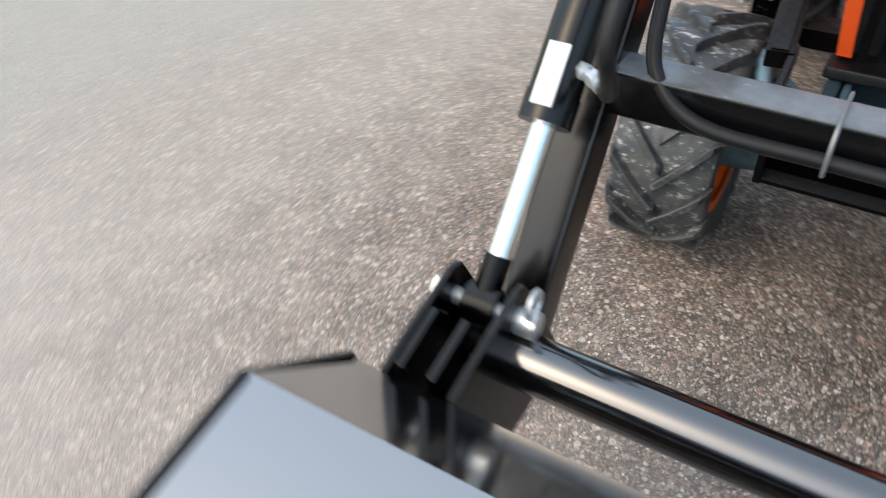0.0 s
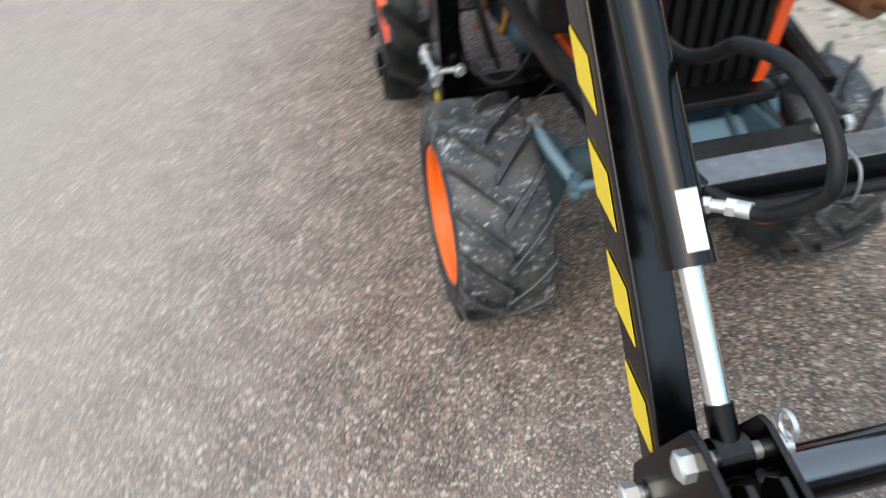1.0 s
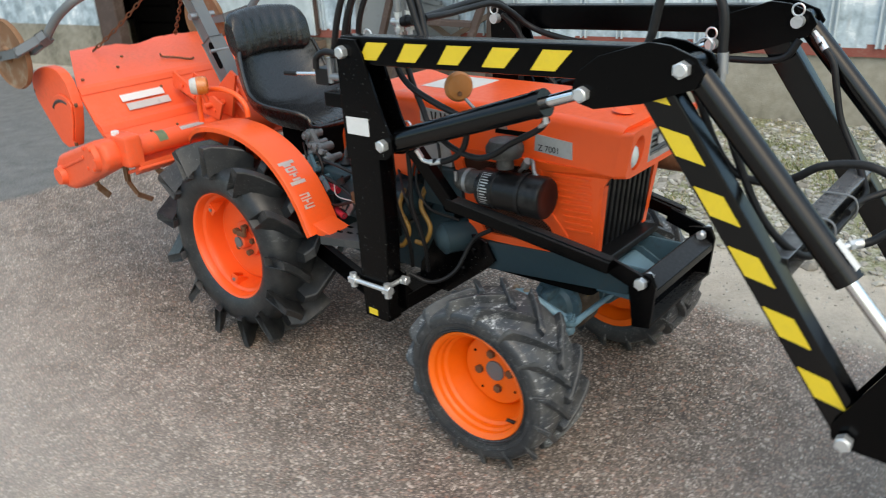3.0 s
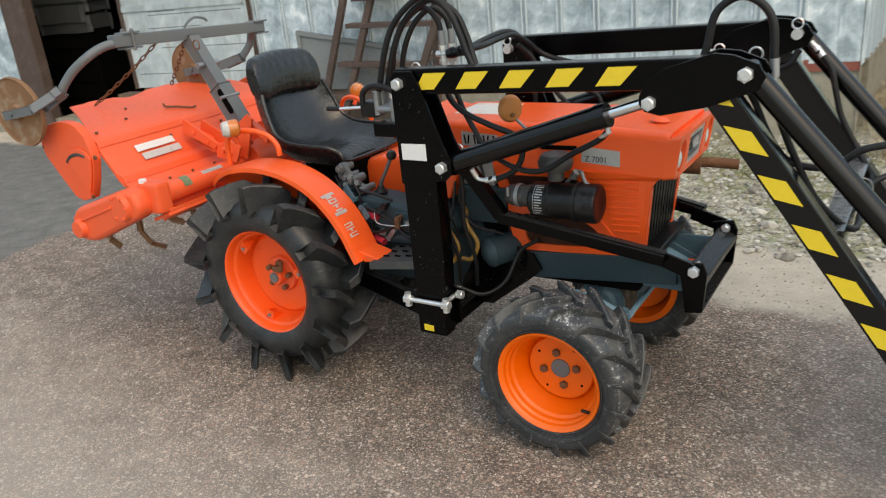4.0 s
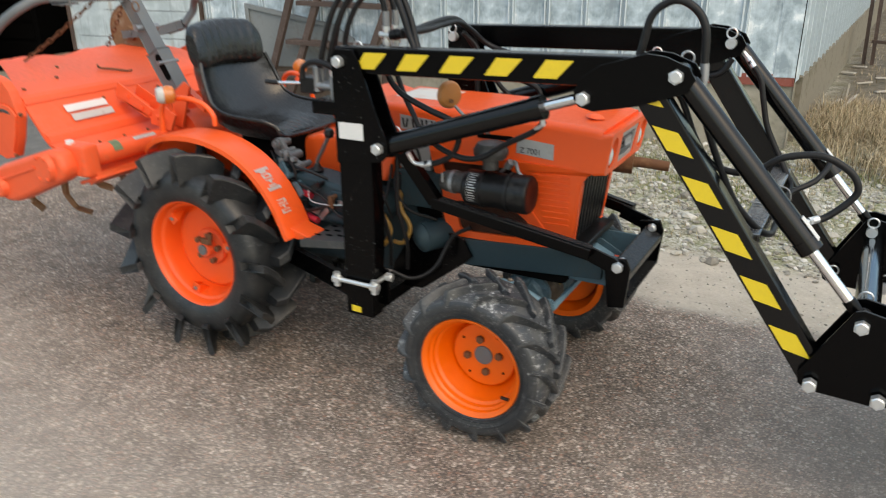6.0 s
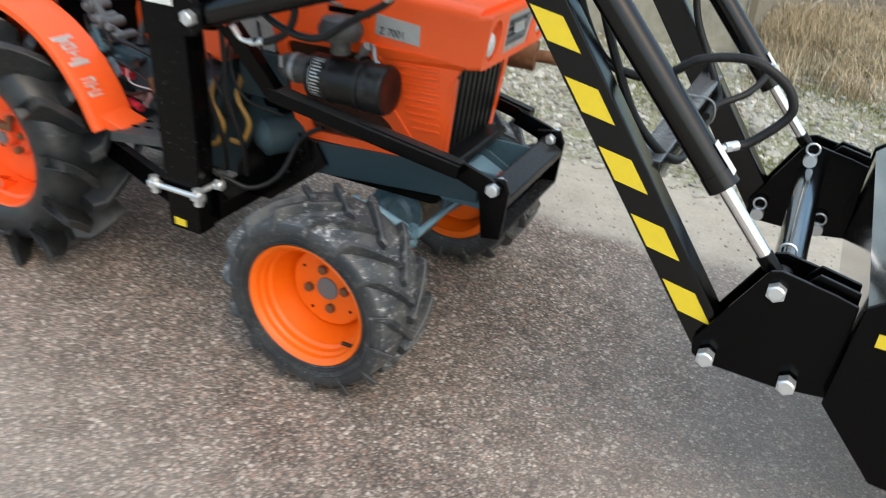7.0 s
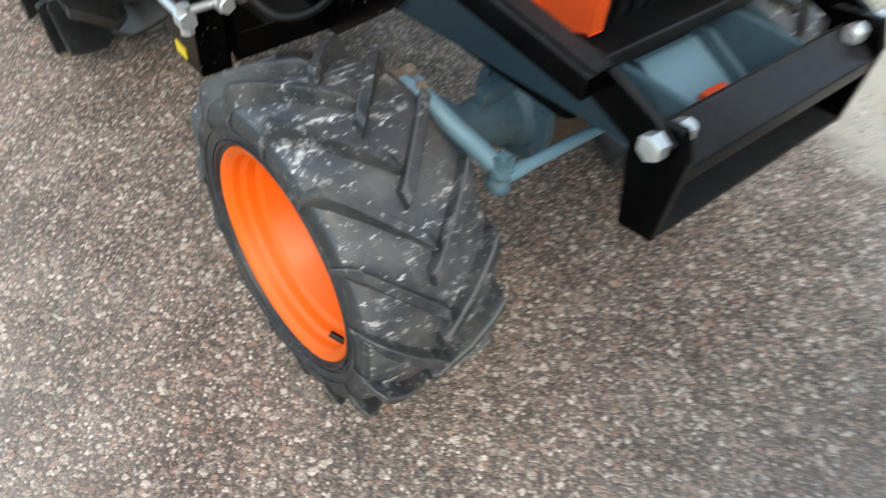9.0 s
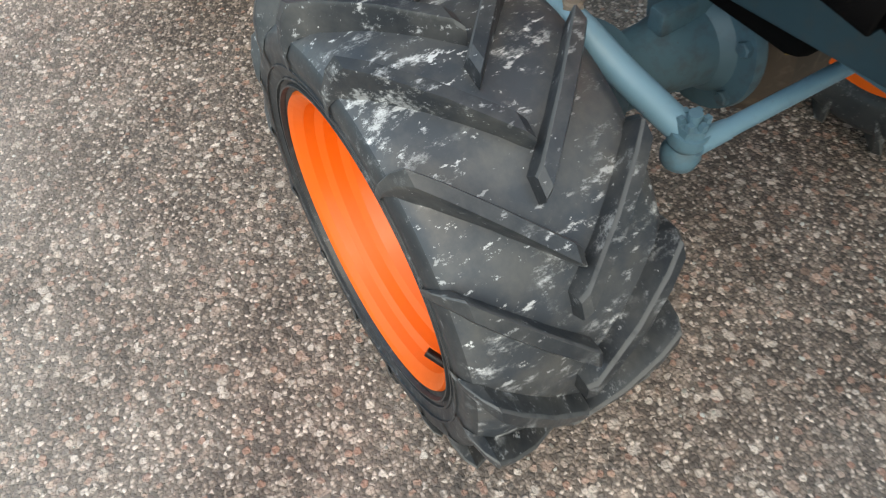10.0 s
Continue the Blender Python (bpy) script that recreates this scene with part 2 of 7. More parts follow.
def concrete_mat():
    m, nt, co, b = start("old_concrete")
    n1, n2, n3 = tex_noise(nt, co, 1.6, 6), tex_noise(nt, co, 14, 6), tex_noise(nt, co, 120, 3)
    col = ramp(nt, calc(nt, "MULTIPLY_ADD", n2, 0.4, calc(nt, "MULTIPLY", n1, 0.6)),
               [(0.3, (0.1, 0.095, 0.07)), (0.5, (0.27, 0.25, 0.2)), (0.72, (0.4, 0.37, 0.31))])
    nt.links.new(col, b.inputs["Base Color"])
    b.inputs["Roughness"].default_value = 0.9
    bump(nt, b, calc(nt, "ADD", n2, calc(nt, "MULTIPLY", n3, 0.4)), 0.6, 0.008)
    return m


def zinc_sheet_mat(name, stops, rust_tint, rust_share, seed):
    """Galvanised or painted sheet with cloudy white patina, upright runs of dirt and rust."""
    m, nt, co, b = start(name)
    st = nt.nodes.new("ShaderNodeMapping")
    st.inputs["Scale"].default_value = (6.0, 6.0, 0.7)
    st.inputs["Location"].default_value = (seed, seed, 0.0)
    nt.links.new(co, st.inputs["Vector"])
    cl = nt.nodes.new("ShaderNodeTexNoise")
    cl.inputs["Scale"].default_value, cl.inputs["Detail"].default_value, cl.inputs["Distortion"].default_value = 6.0, 8, 0.35
    nt.links.new(co, cl.inputs["Vector"])
    streak, blot, fine = tex_noise(nt, st.outputs["Vector"], 2.2, 6, 0.65), cl.outputs["Fac"], tex_noise(nt, co, 38, 5, 0.7)
    tone = calc(nt, "MULTIPLY_ADD", streak, 0.2, calc(nt, "MULTIPLY_ADD", blot, 0.64, calc(nt, "MULTIPLY", fine, 0.16)))
    info = nt.nodes.new("ShaderNodeObjectInfo")
    tone = calc(nt, "MULTIPLY_ADD", calc(nt, "SUBTRACT", info.outputs["Random"], 0.5), 0.07, tone)
    col = ramp(nt, tone, stops)
    runs = ramp(nt, tex_noise(nt, st.outputs["Vector"], 3.4, 3, 0.5), [(0.58, (0, 0, 0)), (0.66, (1, 1, 1))])
    col = mix(nt, calc(nt, "MULTIPLY", runs, 0.22), col, (0.16, 0.185, 0.2))
    rust = calc(nt, "MULTIPLY", ramp(nt, streak, [(0.57, (0, 0, 0)), (0.68, (1, 1, 1))]), ramp(nt, tex_noise(nt, co, 1.7, 3), [(0.46, (0, 0, 0)), (0.58, (1, 1, 1))]))
    col = mix(nt, calc(nt, "MULTIPLY", rust, rust_share), col, rust_tint)
    nt.links.new(col, b.inputs["Base Color"])
    b.inputs["Metallic"].default_value = 0.15
    nt.links.new(calc(nt, "MULTIPLY_ADD", fine, 0.3, 0.4), b.inputs["Roughness"])
    bump(nt, b, blot, 0.3, 0.004)
    return m


CONCRETE = concrete_mat()
CONCRETE_MOSSY = paint("mossy_concrete", (0.24, 0.215, 0.17), 0.9, spec=0.2, grime=0.85, dirt=(0.085, 0.078, 0.045), fine=18, coarse=3, rel=0.6)
SHEET = zinc_sheet_mat("weathered_galvanised_sheet", [(0.4, (0.27, 0.34, 0.385)), (0.455, (0.38, 0.465, 0.515)), (0.5, (0.47, 0.565, 0.62)), (0.545, (0.56, 0.65, 0.7)), (0.57, (0.72, 0.79, 0.83)), (0.62, (0.88, 0.92, 0.94))], (0.28, 0.19, 0.12), 0.5, 0.0)
# Light on the ridges and shade beside them are put into these colours.
SEAM = paint("lit_seam_ridge", (0.7, 0.78, 0.82), 0.4, 0.15, grime=0.9, dirt=(0.42, 0.5, 0.55), coarse=2, fine=12)
SEAM_FOOT = paint("shaded_seam_side", (0.42, 0.5, 0.55), 0.5, 0.15, grime=0.6, dirt=(0.24, 0.29, 0.32), coarse=3, fine=16)
PANEL = zinc_sheet_mat("pale_painted_sheet", [(0.36, (0.33, 0.38, 0.395)), (0.46, (0.4, 0.46, 0.48)), (0.56, (0.47, 0.535, 0.555)), (0.64, (0.56, 0.62, 0.64))], (0.33, 0.24, 0.16), 0.55, 3.7)


def ground_mat():
    """Coarse asphalt with pink and grey chippings, an older bluish patch, a sandy strip and rubble soil beside the shed."""
    m, nt, co, b = start("yard_ground")
    sep = nt.nodes.new("ShaderNodeSeparateXYZ")
    nt.links.new(co, sep.inputs[0])
    wob = calc(nt, "SUBTRACT", tex_noise(nt, co, 1.3, 5), 0.5)
    wob2 = calc(nt, "SUBTRACT", tex_noise(nt, co, 9, 4), 0.5)
    gx = calc(nt, "ADD", sep.outputs["X"], calc(nt, "MULTIPLY_ADD", wob2, 0.1, calc(nt, "MULTIPLY", wob, 0.5)))
    gy = calc(nt, "ADD", sep.outputs["Y"], calc(nt, "MULTIPLY_ADD", wob2, 0.16, calc(nt, "MULTIPLY", wob, 0.35)))

    warp = nt.nodes.new("ShaderNodeTexNoise")
    warp.inputs["Scale"].default_value, warp.inputs["Detail"].default_value = 130, 3
    nt.links.new(co, warp.inputs["Vector"])
    wv = nt.nodes.new("ShaderNodeVectorMath")
    wv.operation = "MULTIPLY_ADD"
    nt.links.new(warp.outputs["Color"], wv.inputs[0])
    wv.inputs[1].default_value = (0.007, 0.007, 0.007)
    nt.links.new(co, wv.inputs[2])

    def cells(scale, vec):
        v = nt.nodes.new("ShaderNodeTexVoronoi")
        v.inputs["Scale"].default_value = scale
        nt.links.new(vec, v.inputs["Vector"])
        s = nt.nodes.new("ShaderNodeSeparateColor")
        nt.links.new(v.outputs["Color"], s.inputs[0])
        return v.outputs["Distance"], s.outputs[0], s.outputs[1]

    d1, r1, h1 = cells(185, wv.outputs["Vector"])
    d2, r2, h2 = cells(92, wv.outputs["Vector"])
    big, mid, fine = tex_noise(nt, co, 0.9, 6), tex_noise(nt, co, 7, 5), tex_noise(nt, co, 60, 4)
    tint = [(0.0, (0.05, 0.048, 0.046)), (0.3, (0.13, 0.117, 0.108)), (0.55, (0.235, 0.206, 0.186)), (0.78, (0.36, 0.32, 0.29)), (0.92, (0.54, 0.505, 0.47)), (1.0, (0.85, 0.82, 0.78))]
    small = ramp(nt, r1, tint)
    gap = ramp(nt, d1, [(0.3, (0, 0, 0)), (0.7, (1, 1, 1))])
    small = mix(nt, calc(nt, "MULTIPLY", gap, 0.7), small, (0.06, 0.056, 0.053))
    # larger chips, grey, pink and a few white ones, lying in the fine ones
    chip = calc(nt, "MULTIPLY", ramp(nt, r2, [(0.48, (0, 0, 0)), (0.52, (1, 1, 1))]), ramp(nt, d2, [(0.4, (1, 1, 1)), (0.56, (0, 0, 0))]))
    chipc = ramp(nt, h2, [(0.0, (0.075, 0.073, 0.072)), (0.28, (0.2, 0.19, 0.18)), (0.48, (0.36, 0.325, 0.3)), (0.58, (0.36, 0.2, 0.155)), (0.72, (0.5, 0.36, 0.3)), (0.86, (0.52, 0.485, 0.45)), (0.97, (0.84, 0.82, 0.79))])
    chipc = mix(nt, 1.0, chipc, ramp(nt, tex_noise(nt, co, 420, 3), [(0.3, (0.72, 0.72, 0.72)), (0.7, (1.15, 1.15, 1.15))]), "MULTIPLY")
    asphalt = mix(nt, calc(nt, "MULTIPLY", chip, 0.75), small, chipc)
    # coarse stones, pale, pink or dark, here and there
    d3, r3, h3 = cells(52, wv.outputs["Vector"])
    stone = calc(nt, "MULTIPLY", ramp(nt, r3, [(0.72, (0, 0, 0)), (0.75, (1, 1, 1))]), ramp(nt, d3, [(0.36, (1, 1, 1)), (0.48, (0, 0, 0))]))
    stonec = ramp(nt, h3, [(0.0, (0.06, 0.058, 0.057)), (0.3, (0.13, 0.125, 0.12)), (0.5, (0.42, 0.26, 0.2)), (0.66, (0.5, 0.45, 0.41)), (0.85, (0.66, 0.63, 0.59)), (1.0, (0.9, 0.88, 0.85))])
    asphalt = mix(nt, calc(nt, "MULTIPLY", stone, 0.5), asphalt, stonec)
    asphalt = mix(nt, ramp(nt, big, [(0.35, (0, 0, 0)), (0.65, (0.2, 0.2, 0.2))]), asphalt, (0.3, 0.272, 0.26))
    asphalt = mix(nt, 1.0, asphalt, ramp(nt, mid, [(0.3, (0.86, 0.81, 0.785)), (0.7, (1.4, 1.33, 1.29))]), "MULTIPLY")
    asphalt = mix(nt, 1.0, asphalt, (0.98, 0.915, 0.85), "MULTIPLY")
    # dust drifted over the outer yard, plus light away from the tractor painted in
    dust_light = ramp(nt, calc(nt, "MULTIPLY_ADD", gy, -1.0, calc(nt, "MULTIPLY_ADD", gx, -0.15, calc(nt, "MULTIPLY_ADD", mid, 0.5, -0.92))), [(0.0, (0, 0, 0)), (0.85, (1, 1, 1))])
    asphalt = mix(nt, calc(nt, "MULTIPLY", dust_light, 0.5), mix(nt, calc(nt, "MULTIPLY", dust_light, 0.6), asphalt, (1.0, 0.97, 0.94), "MULTIPLY"), (0.53, 0.475, 0.42))
    # brightening near the bucket, put into the colour against its shade
    dust_light = calc(nt, "MULTIPLY", ramp(nt, calc(nt, "MULTIPLY_ADD", gx, 1.1, calc(nt, "MULTIPLY_ADD", mid, 0.5, -0.65)), [(0.0, (0, 0, 0)), (1.0, (1, 1, 1))]), 0.5)
    asphalt = mix(nt, dust_light, asphalt, (0.5, 0.432, 0.388))
    # dusty lane in front
    lane = ramp(nt, calc(nt, "MULTIPLY_ADD", calc(nt, "MULTIPLY_ADD", gy, -1.0, calc(nt, "MULTIPLY", gx, -0.35)), 1.2, -2.15), [(0.2, (0, 0, 0)), (0.8, (1, 1, 1))])
    lane = calc(nt, "MULTIPLY", lane, ramp(nt, calc(nt, "MULTIPLY_ADD", gx, 0.6, 1.6), [(0.0, (0, 0, 0)), (1.0, (1, 1, 1))]))
    asphalt = mix(nt, calc(nt, "MULTIPLY", lane, 0.7), asphalt, ramp(nt, fine, [(0.3, (0.33, 0.305, 0.262)), (0.7, (0.45, 0.415, 0.365))]))
    # older bluish patch behind the machine
    old = ramp(nt, calc(nt, "MULTIPLY_ADD", calc(nt, "MULTIPLY_ADD", gx, -1.0, -4.1), 6.0, 0.5), [(0.3, (0, 0, 0)), (0.7, (1, 1, 1))])
    asphalt = mix(nt, calc(nt, "MULTIPLY", old, 0.85), asphalt, ramp(nt, calc(nt, "MULTIPLY_ADD", fine, 0.5, calc(nt, "MULTIPLY", mid, 0.5)), [(0.35, (0.105, 0.11, 0.108)), (0.65, (0.21, 0.215, 0.21))]))
    gy = calc(nt, "SUBTRACT", gy, calc(nt, "MULTIPLY", ramp(nt, calc(nt, "MULTIPLY_ADD", gx, -1.6, -4.0), [(0.0, (0, 0, 0)), (1.0, (1, 1, 1))]), 1.5))
    # sandy strip, then rubble soil with moss
    sand = ramp(nt, calc(nt, "MULTIPLY_ADD", gy, 5.0, -3.6), [(0.2, (0, 0, 0)), (0.8, (1, 1, 1))])
    sandc = ramp(nt, calc(nt, "MULTIPLY_ADD", fine, 0.4, calc(nt, "MULTIPLY", mid, 0.6)), [(0.3, (0.38, 0.335, 0.28)), (0.52, (0.5, 0.45, 0.38)), (0.72, (0.6, 0.545, 0.47))])
    col = mix(nt, sand, asphalt, sandc)
    soil = ramp(nt, calc(nt, "MULTIPLY_ADD", gy, 3.2, -4.3), [(0.2, (0, 0, 0)), (0.8, (1, 1, 1))])
    soilc = ramp(nt, calc(nt, "MULTIPLY_ADD", r2, 0.35, calc(nt, "MULTIPLY", mid, 0.65)), [(0.25, (0.09, 0.085, 0.05)), (0.42, (0.25, 0.24, 0.17)), (0.55, (0.4, 0.385, 0.31)), (0.75, (0.66, 0.645, 0.58))])
    moss = calc(nt, "MULTIPLY", ramp(nt, tex_noise(nt, co, 2.6, 5, 0.65), [(0.47, (0, 0, 0)), (0.6, (1, 1, 1))]), ramp(nt, fine, [(0.3, (0.3, 0.3, 0.3)), (0.6, (1, 1, 1))]))
    soilc = mix(nt, calc(nt, "MULTIPLY", moss, 0.8), soilc, ramp(nt, tex_noise(nt, co, 35, 4), [(0.35, (0.13, 0.145, 0.05)), (0.65, (0.27, 0.285, 0.12))]))
    col = mix(nt, soil, col, soilc)
    # brown earth and litter along the shed side
    earth = calc(nt, "MULTIPLY", ramp(nt, calc(nt, "MULTIPLY_ADD", gy, 1.2, -4.6), [(0.0, (0, 0, 0)), (1.0, (1, 1, 1))]), ramp(nt, calc(nt, "MULTIPLY_ADD", gx, 2.0, -0.6), [(0.0, (0, 0, 0)), (1.0, (1, 1, 1))]))
    earthc = ramp(nt, calc(nt, "MULTIPLY_ADD", fine, 0.55, calc(nt, "MULTIPLY", mid, 0.45)), [(0.35, (0.05, 0.04, 0.03)), (0.5, (0.125, 0.1, 0.074)), (0.6, (0.2, 0.165, 0.125)), (0.7, (0.36, 0.32, 0.26))])
    col = mix(nt, calc(nt, "MULTIPLY", earth, 0.9), col, earthc)
    nt.links.new(col, b.inputs["Base Color"])
    nt.links.new(calc(nt, "MULTIPLY_ADD", r1, 0.25, 0.6), b.inputs["Roughness"])
    b.inputs["Specular IOR Level"].default_value = 0.18
    hgt = calc(nt, "ADD", calc(nt, "SUBTRACT", calc(nt, "MULTIPLY", r1, 0.5), d1), calc(nt, "MULTIPLY", chip, 0.6))
    bump(nt, b, calc(nt, "MULTIPLY_ADD", mid, 0.6, hgt), 0.7, 0.004)
    return m


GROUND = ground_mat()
GRAVEL, gnt, gco, gb = start("rubble_stone")
gi = gnt.nodes.new("ShaderNodeNewGeometry")
gnt.links.new(mix(gnt, 0.35, ramp(gnt, gi.outputs["Random Per Island"], [(0.0, (0.16, 0.145, 0.12)), (0.5, (0.4, 0.385, 0.34)), (0.85, (0.6, 0.585, 0.53)), (1.0, (0.8, 0.78, 0.73))]), ramp(gnt, tex_noise(gnt, gco, 40, 4), [(0.3, (0.12, 0.11, 0.09)), (0.7, (0.36, 0.34, 0.3))])), gb.inputs["Base Color"])
gb.inputs["Roughness"].default_value = 0.9
STRAW, snt, sco, sb = start("dead_grass")
si = snt.nodes.new("ShaderNodeNewGeometry")
snt.links.new(ramp(snt, si.outputs["Random Per Island"], [(0.0, (0.1, 0.075, 0.04)), (0.35, (0.3, 0.22, 0.125)), (0.7, (0.52, 0.41, 0.26)), (0.92, (0.62, 0.52, 0.36)), (1.0, (0.13, 0.15, 0.055))]), sb.inputs["Base Color"])
sb.inputs["Roughness"].default_value = 0.8
MOSS, mnt, mco, mb = start("yellow_green_moss")
mi = mnt.nodes.new("ShaderNodeNewGeometry")
mnt.links.new(ramp(mnt, mi.outputs["Random Per Island"], [(0.0, (0.07, 0.085, 0.025)), (0.5, (0.17, 0.2, 0.06)), (0.85, (0.28, 0.3, 0.11)), (1.0, (0.35, 0.3, 0.16))]), mb.inputs["Base Color"])
mb.inputs["Roughness"].default_value = 0.85

# ---- mesh tools ----
BASE = {}


def thing(name, at, label, category, group="", kind=""):
    e = new(name)
    e.location = at
    e.empty_display_size = 0.1
    BASE[e.name] = Vector(at)
    return tagged(e, label, category, group, kind)


def weigh_normals(me, angle):
    """Smooth shading in which large flat faces stay flat and only bevels and curves turn."""
    me.shade_smooth()
    near = math.cos(radians(angle))
    at = {}
    faces = [(p.normal.copy(), p.area, tuple(p.vertices)) for p in me.polygons]
    for n, a, vs in faces:
        for v in vs:
            at.setdefault(v, []).append((n, a))
    out = []
    for n, a, vs in faces:
        for v in vs:
            s = Vector()
            for m, w in at[v]:
                if m.dot(n) > near:
                    s += m * w
            out.append(s.normalized() if s.length > 1e-12 else n)
    me.normals_split_custom_set(out)


def part(name, bm, material, parent=None, label="", smooth=35):
    """Links a bmesh, given in world places, as one mesh object under a thing or under a part."""
    me = bpy.data.meshes.new(name)
    base = BASE.get(parent.name, Vector()) if parent else Vector()
    bmesh.ops.recalc_face_normals(bm, faces=bm.faces)
    bmesh.ops.translate(bm, vec=-base, verts=bm.verts)
    bm.to_mesh(me)
    bm.free()
    me.materials.append(material)
    if smooth:
        weigh_normals(me, max(smooth, 42) if smooth > 30 else smooth)
    ob = new(name, me)
    ob.parent = parent
    BASE[ob.name] = base
    if label:
        ob["label"] = label
    return ob


def box(bm, lo, hi, bevel=0.0):
    r = bmesh.ops.create_cube(bm, size=1)
    v = r["verts"]
    for q in v:
        q.co = Vector([lo[i] if q.co[i] < 0 else hi[i] for i in range(3)])
    if bevel:
        es = {e for q in v for e in q.link_edges}
        bmesh.ops.bevel(bm, geom=list(es), offset=bevel, segments=2, affect="EDGES", profile=0.5)
    return bm


def bar(bm, p0, p1, w, h, up=(0, 1, 0), bevel=0.003):
    """A box of width w along up and height h, from p0 to p1."""
    p0, p1 = Vector(p0), Vector(p1)
    d = (p1 - p0).normalized()
    u = Vector(up)
    u = (u - d * u.dot(d)).normalized()
    n = d.cross(u)
    r = bmesh.ops.create_cube(bm, size=1)
    L = (p1 - p0).length
    for q in r["verts"]:
        c = q.co.copy()
        q.co = p0 + d * ((c.x + 0.5) * L) + u * (c.y * w) + n * (c.z * h)
    if bevel:
        es = {e for q in r["verts"] for e in q.link_edges}
        bmesh.ops.bevel(bm, geom=list(es), offset=bevel, segments=2, affect="EDGES", profile=0.5)
    return bm


def prism(bm, poly, y0, y1, bevel=0.0, segs=2):
    """A plate with the outline poly in x and z, from y0 to y1."""
    a = [bm.verts.new((x, y0, z)) for x, z in poly]
    b = [bm.verts.new((x, y1, z)) for x, z in poly]
    n = len(poly)
    fs = [bm.faces.new(a), bm.faces.new(b[::-1])]
    for i in range(n):
        fs.append(bm.faces.new((a[i], b[i], b[(i + 1) % n], a[(i + 1) % n])))
    bmesh.ops.recalc_face_normals(bm, faces=fs)
    if bevel:
        es = {e for f in fs for e in f.edges}
        bmesh.ops.bevel(bm, geom=list(es), offset=bevel, segments=segs, affect="EDGES", profile=0.5)
    return bm


def rod(bm, p0, p1, r0, r1=None, seg=20):
    p0, p1 = Vector(p0), Vector(p1)
    r1 = r0 if r1 is None else r1
    m = Matrix.Translation((p0 + p1) / 2) @ (p1 - p0).to_track_quat("Z", "Y").to_matrix().to_4x4()
    bmesh.ops.create_cone(bm, cap_ends=True, segments=seg, radius1=r0, radius2=r1, depth=(p1 - p0).length, matrix=m)
    return bm


def smooth_path(pts, steps=6):
    p = [Vector(q) for q in pts]
    p = [2 * p[0] - p[1], *p, 2 * p[-1] - p[-2]]
    out = []
    for i in range(1, len(p) - 2):
        for k in range(steps):
            t = k / steps
            out.append(0.5 * ((2 * p[i]) + (p[i + 1] - p[i - 1]) * t + (2 * p[i - 1] - 5 * p[i] + 4 * p[i + 1] - p[i + 2]) * t * t
                              + (3 * p[i] - p[i - 1] - 3 * p[i + 1] + p[i + 2]) * t ** 3))
    return out + [p[-2]]


def pipe(bm, pts, r, seg=10, steps=6, closed=False):
    """A round hose or pipe along a smooth line through pts."""
    c = smooth_path(pts, steps) if steps else [Vector(q) for q in pts]
    rings, ref = [], Vector((0.31, 0.2, 0.93))
    for i, q in enumerate(c):
        if closed:
            d = c[(i + 1) % len(c)] - c[i - 1]
        else:
            d = c[min(i + 1, len(c) - 1)] - c[max(i - 1, 0)]
        d.normalize()
        u = (ref - d * ref.dot(d)).normalized()
        ref = u
        w = d.cross(u)
        rings.append([bm.verts.new(q + u * (r * math.cos(a)) + w * (r * math.sin(a))) for a in (2 * math.pi * k / seg for k in range(seg))])
    pairs = list(zip(rings, rings[1:])) + ([(rings[-1], rings[0])] if closed else [])
    for a, b in pairs:
        for k in range(seg):
            bm.faces.new((a[k], a[(k + 1) % seg], b[(k + 1) % seg], b[k]))
    if not closed:
        bm.faces.new(rings[0][::-1])
        bm.faces.new(rings[-1])
    return bm


def lathe(bm, prof, centre, axis=(0, 1, 0), seg=48, closed=False):
    """Turns (radius, offset along axis) round the axis through centre."""
    c, a = Vector(centre), Vector(axis).normalized()
    u = Vector((0, 0, 1)) if abs(a.z) < 0.9 else Vector((1, 0, 0))
    u = (u - a * u.dot(a)).normalized()
    w = a.cross(u)
    rings = []
    for r, h in prof:
        if r < 1e-6:
            rings.append([bm.verts.new(c + a * h)])
        else:
            rings.append([bm.verts.new(c + a * h + (u * math.cos(t) + w * math.sin(t)) * r) for t in (2 * math.pi * k / seg for k in range(seg))])
    todo = list(zip(rings, rings[1:])) + ([(rings[-1], rings[0])] if closed else [])
    for p, q in todo:
        for k in range(seg):
            j = (k + 1) % seg
            if len(p) == 1 and len(q) > 1:
                bm.faces.new((p[0], q[k], q[j]))
            elif len(q) == 1 and len(p) > 1:
                bm.faces.new((p[k], p[j], q[0]))
            elif len(p) > 1:
                bm.faces.new((p[k], p[j], q[j], q[k]))
    return bm


def round_poly(pts, r, n=5):
    """The outline pts with its corners rounded to about r."""
    out = []
    for i, b in enumerate(pts):
        a, b, c = Vector(pts[i - 1]), Vector(b), Vector(pts[(i + 1) % len(pts)])
        p, q = b + (a - b).normalized() * min(r, (a - b).length * 0.45), b + (c - b).normalized() * min(r, (c - b).length * 0.45)
        for k in range(n + 1):
            t = k / n
            out.append(tuple(p * (1 - t) ** 2 + b * (2 * t * (1 - t)) + q * t ** 2))
    return out


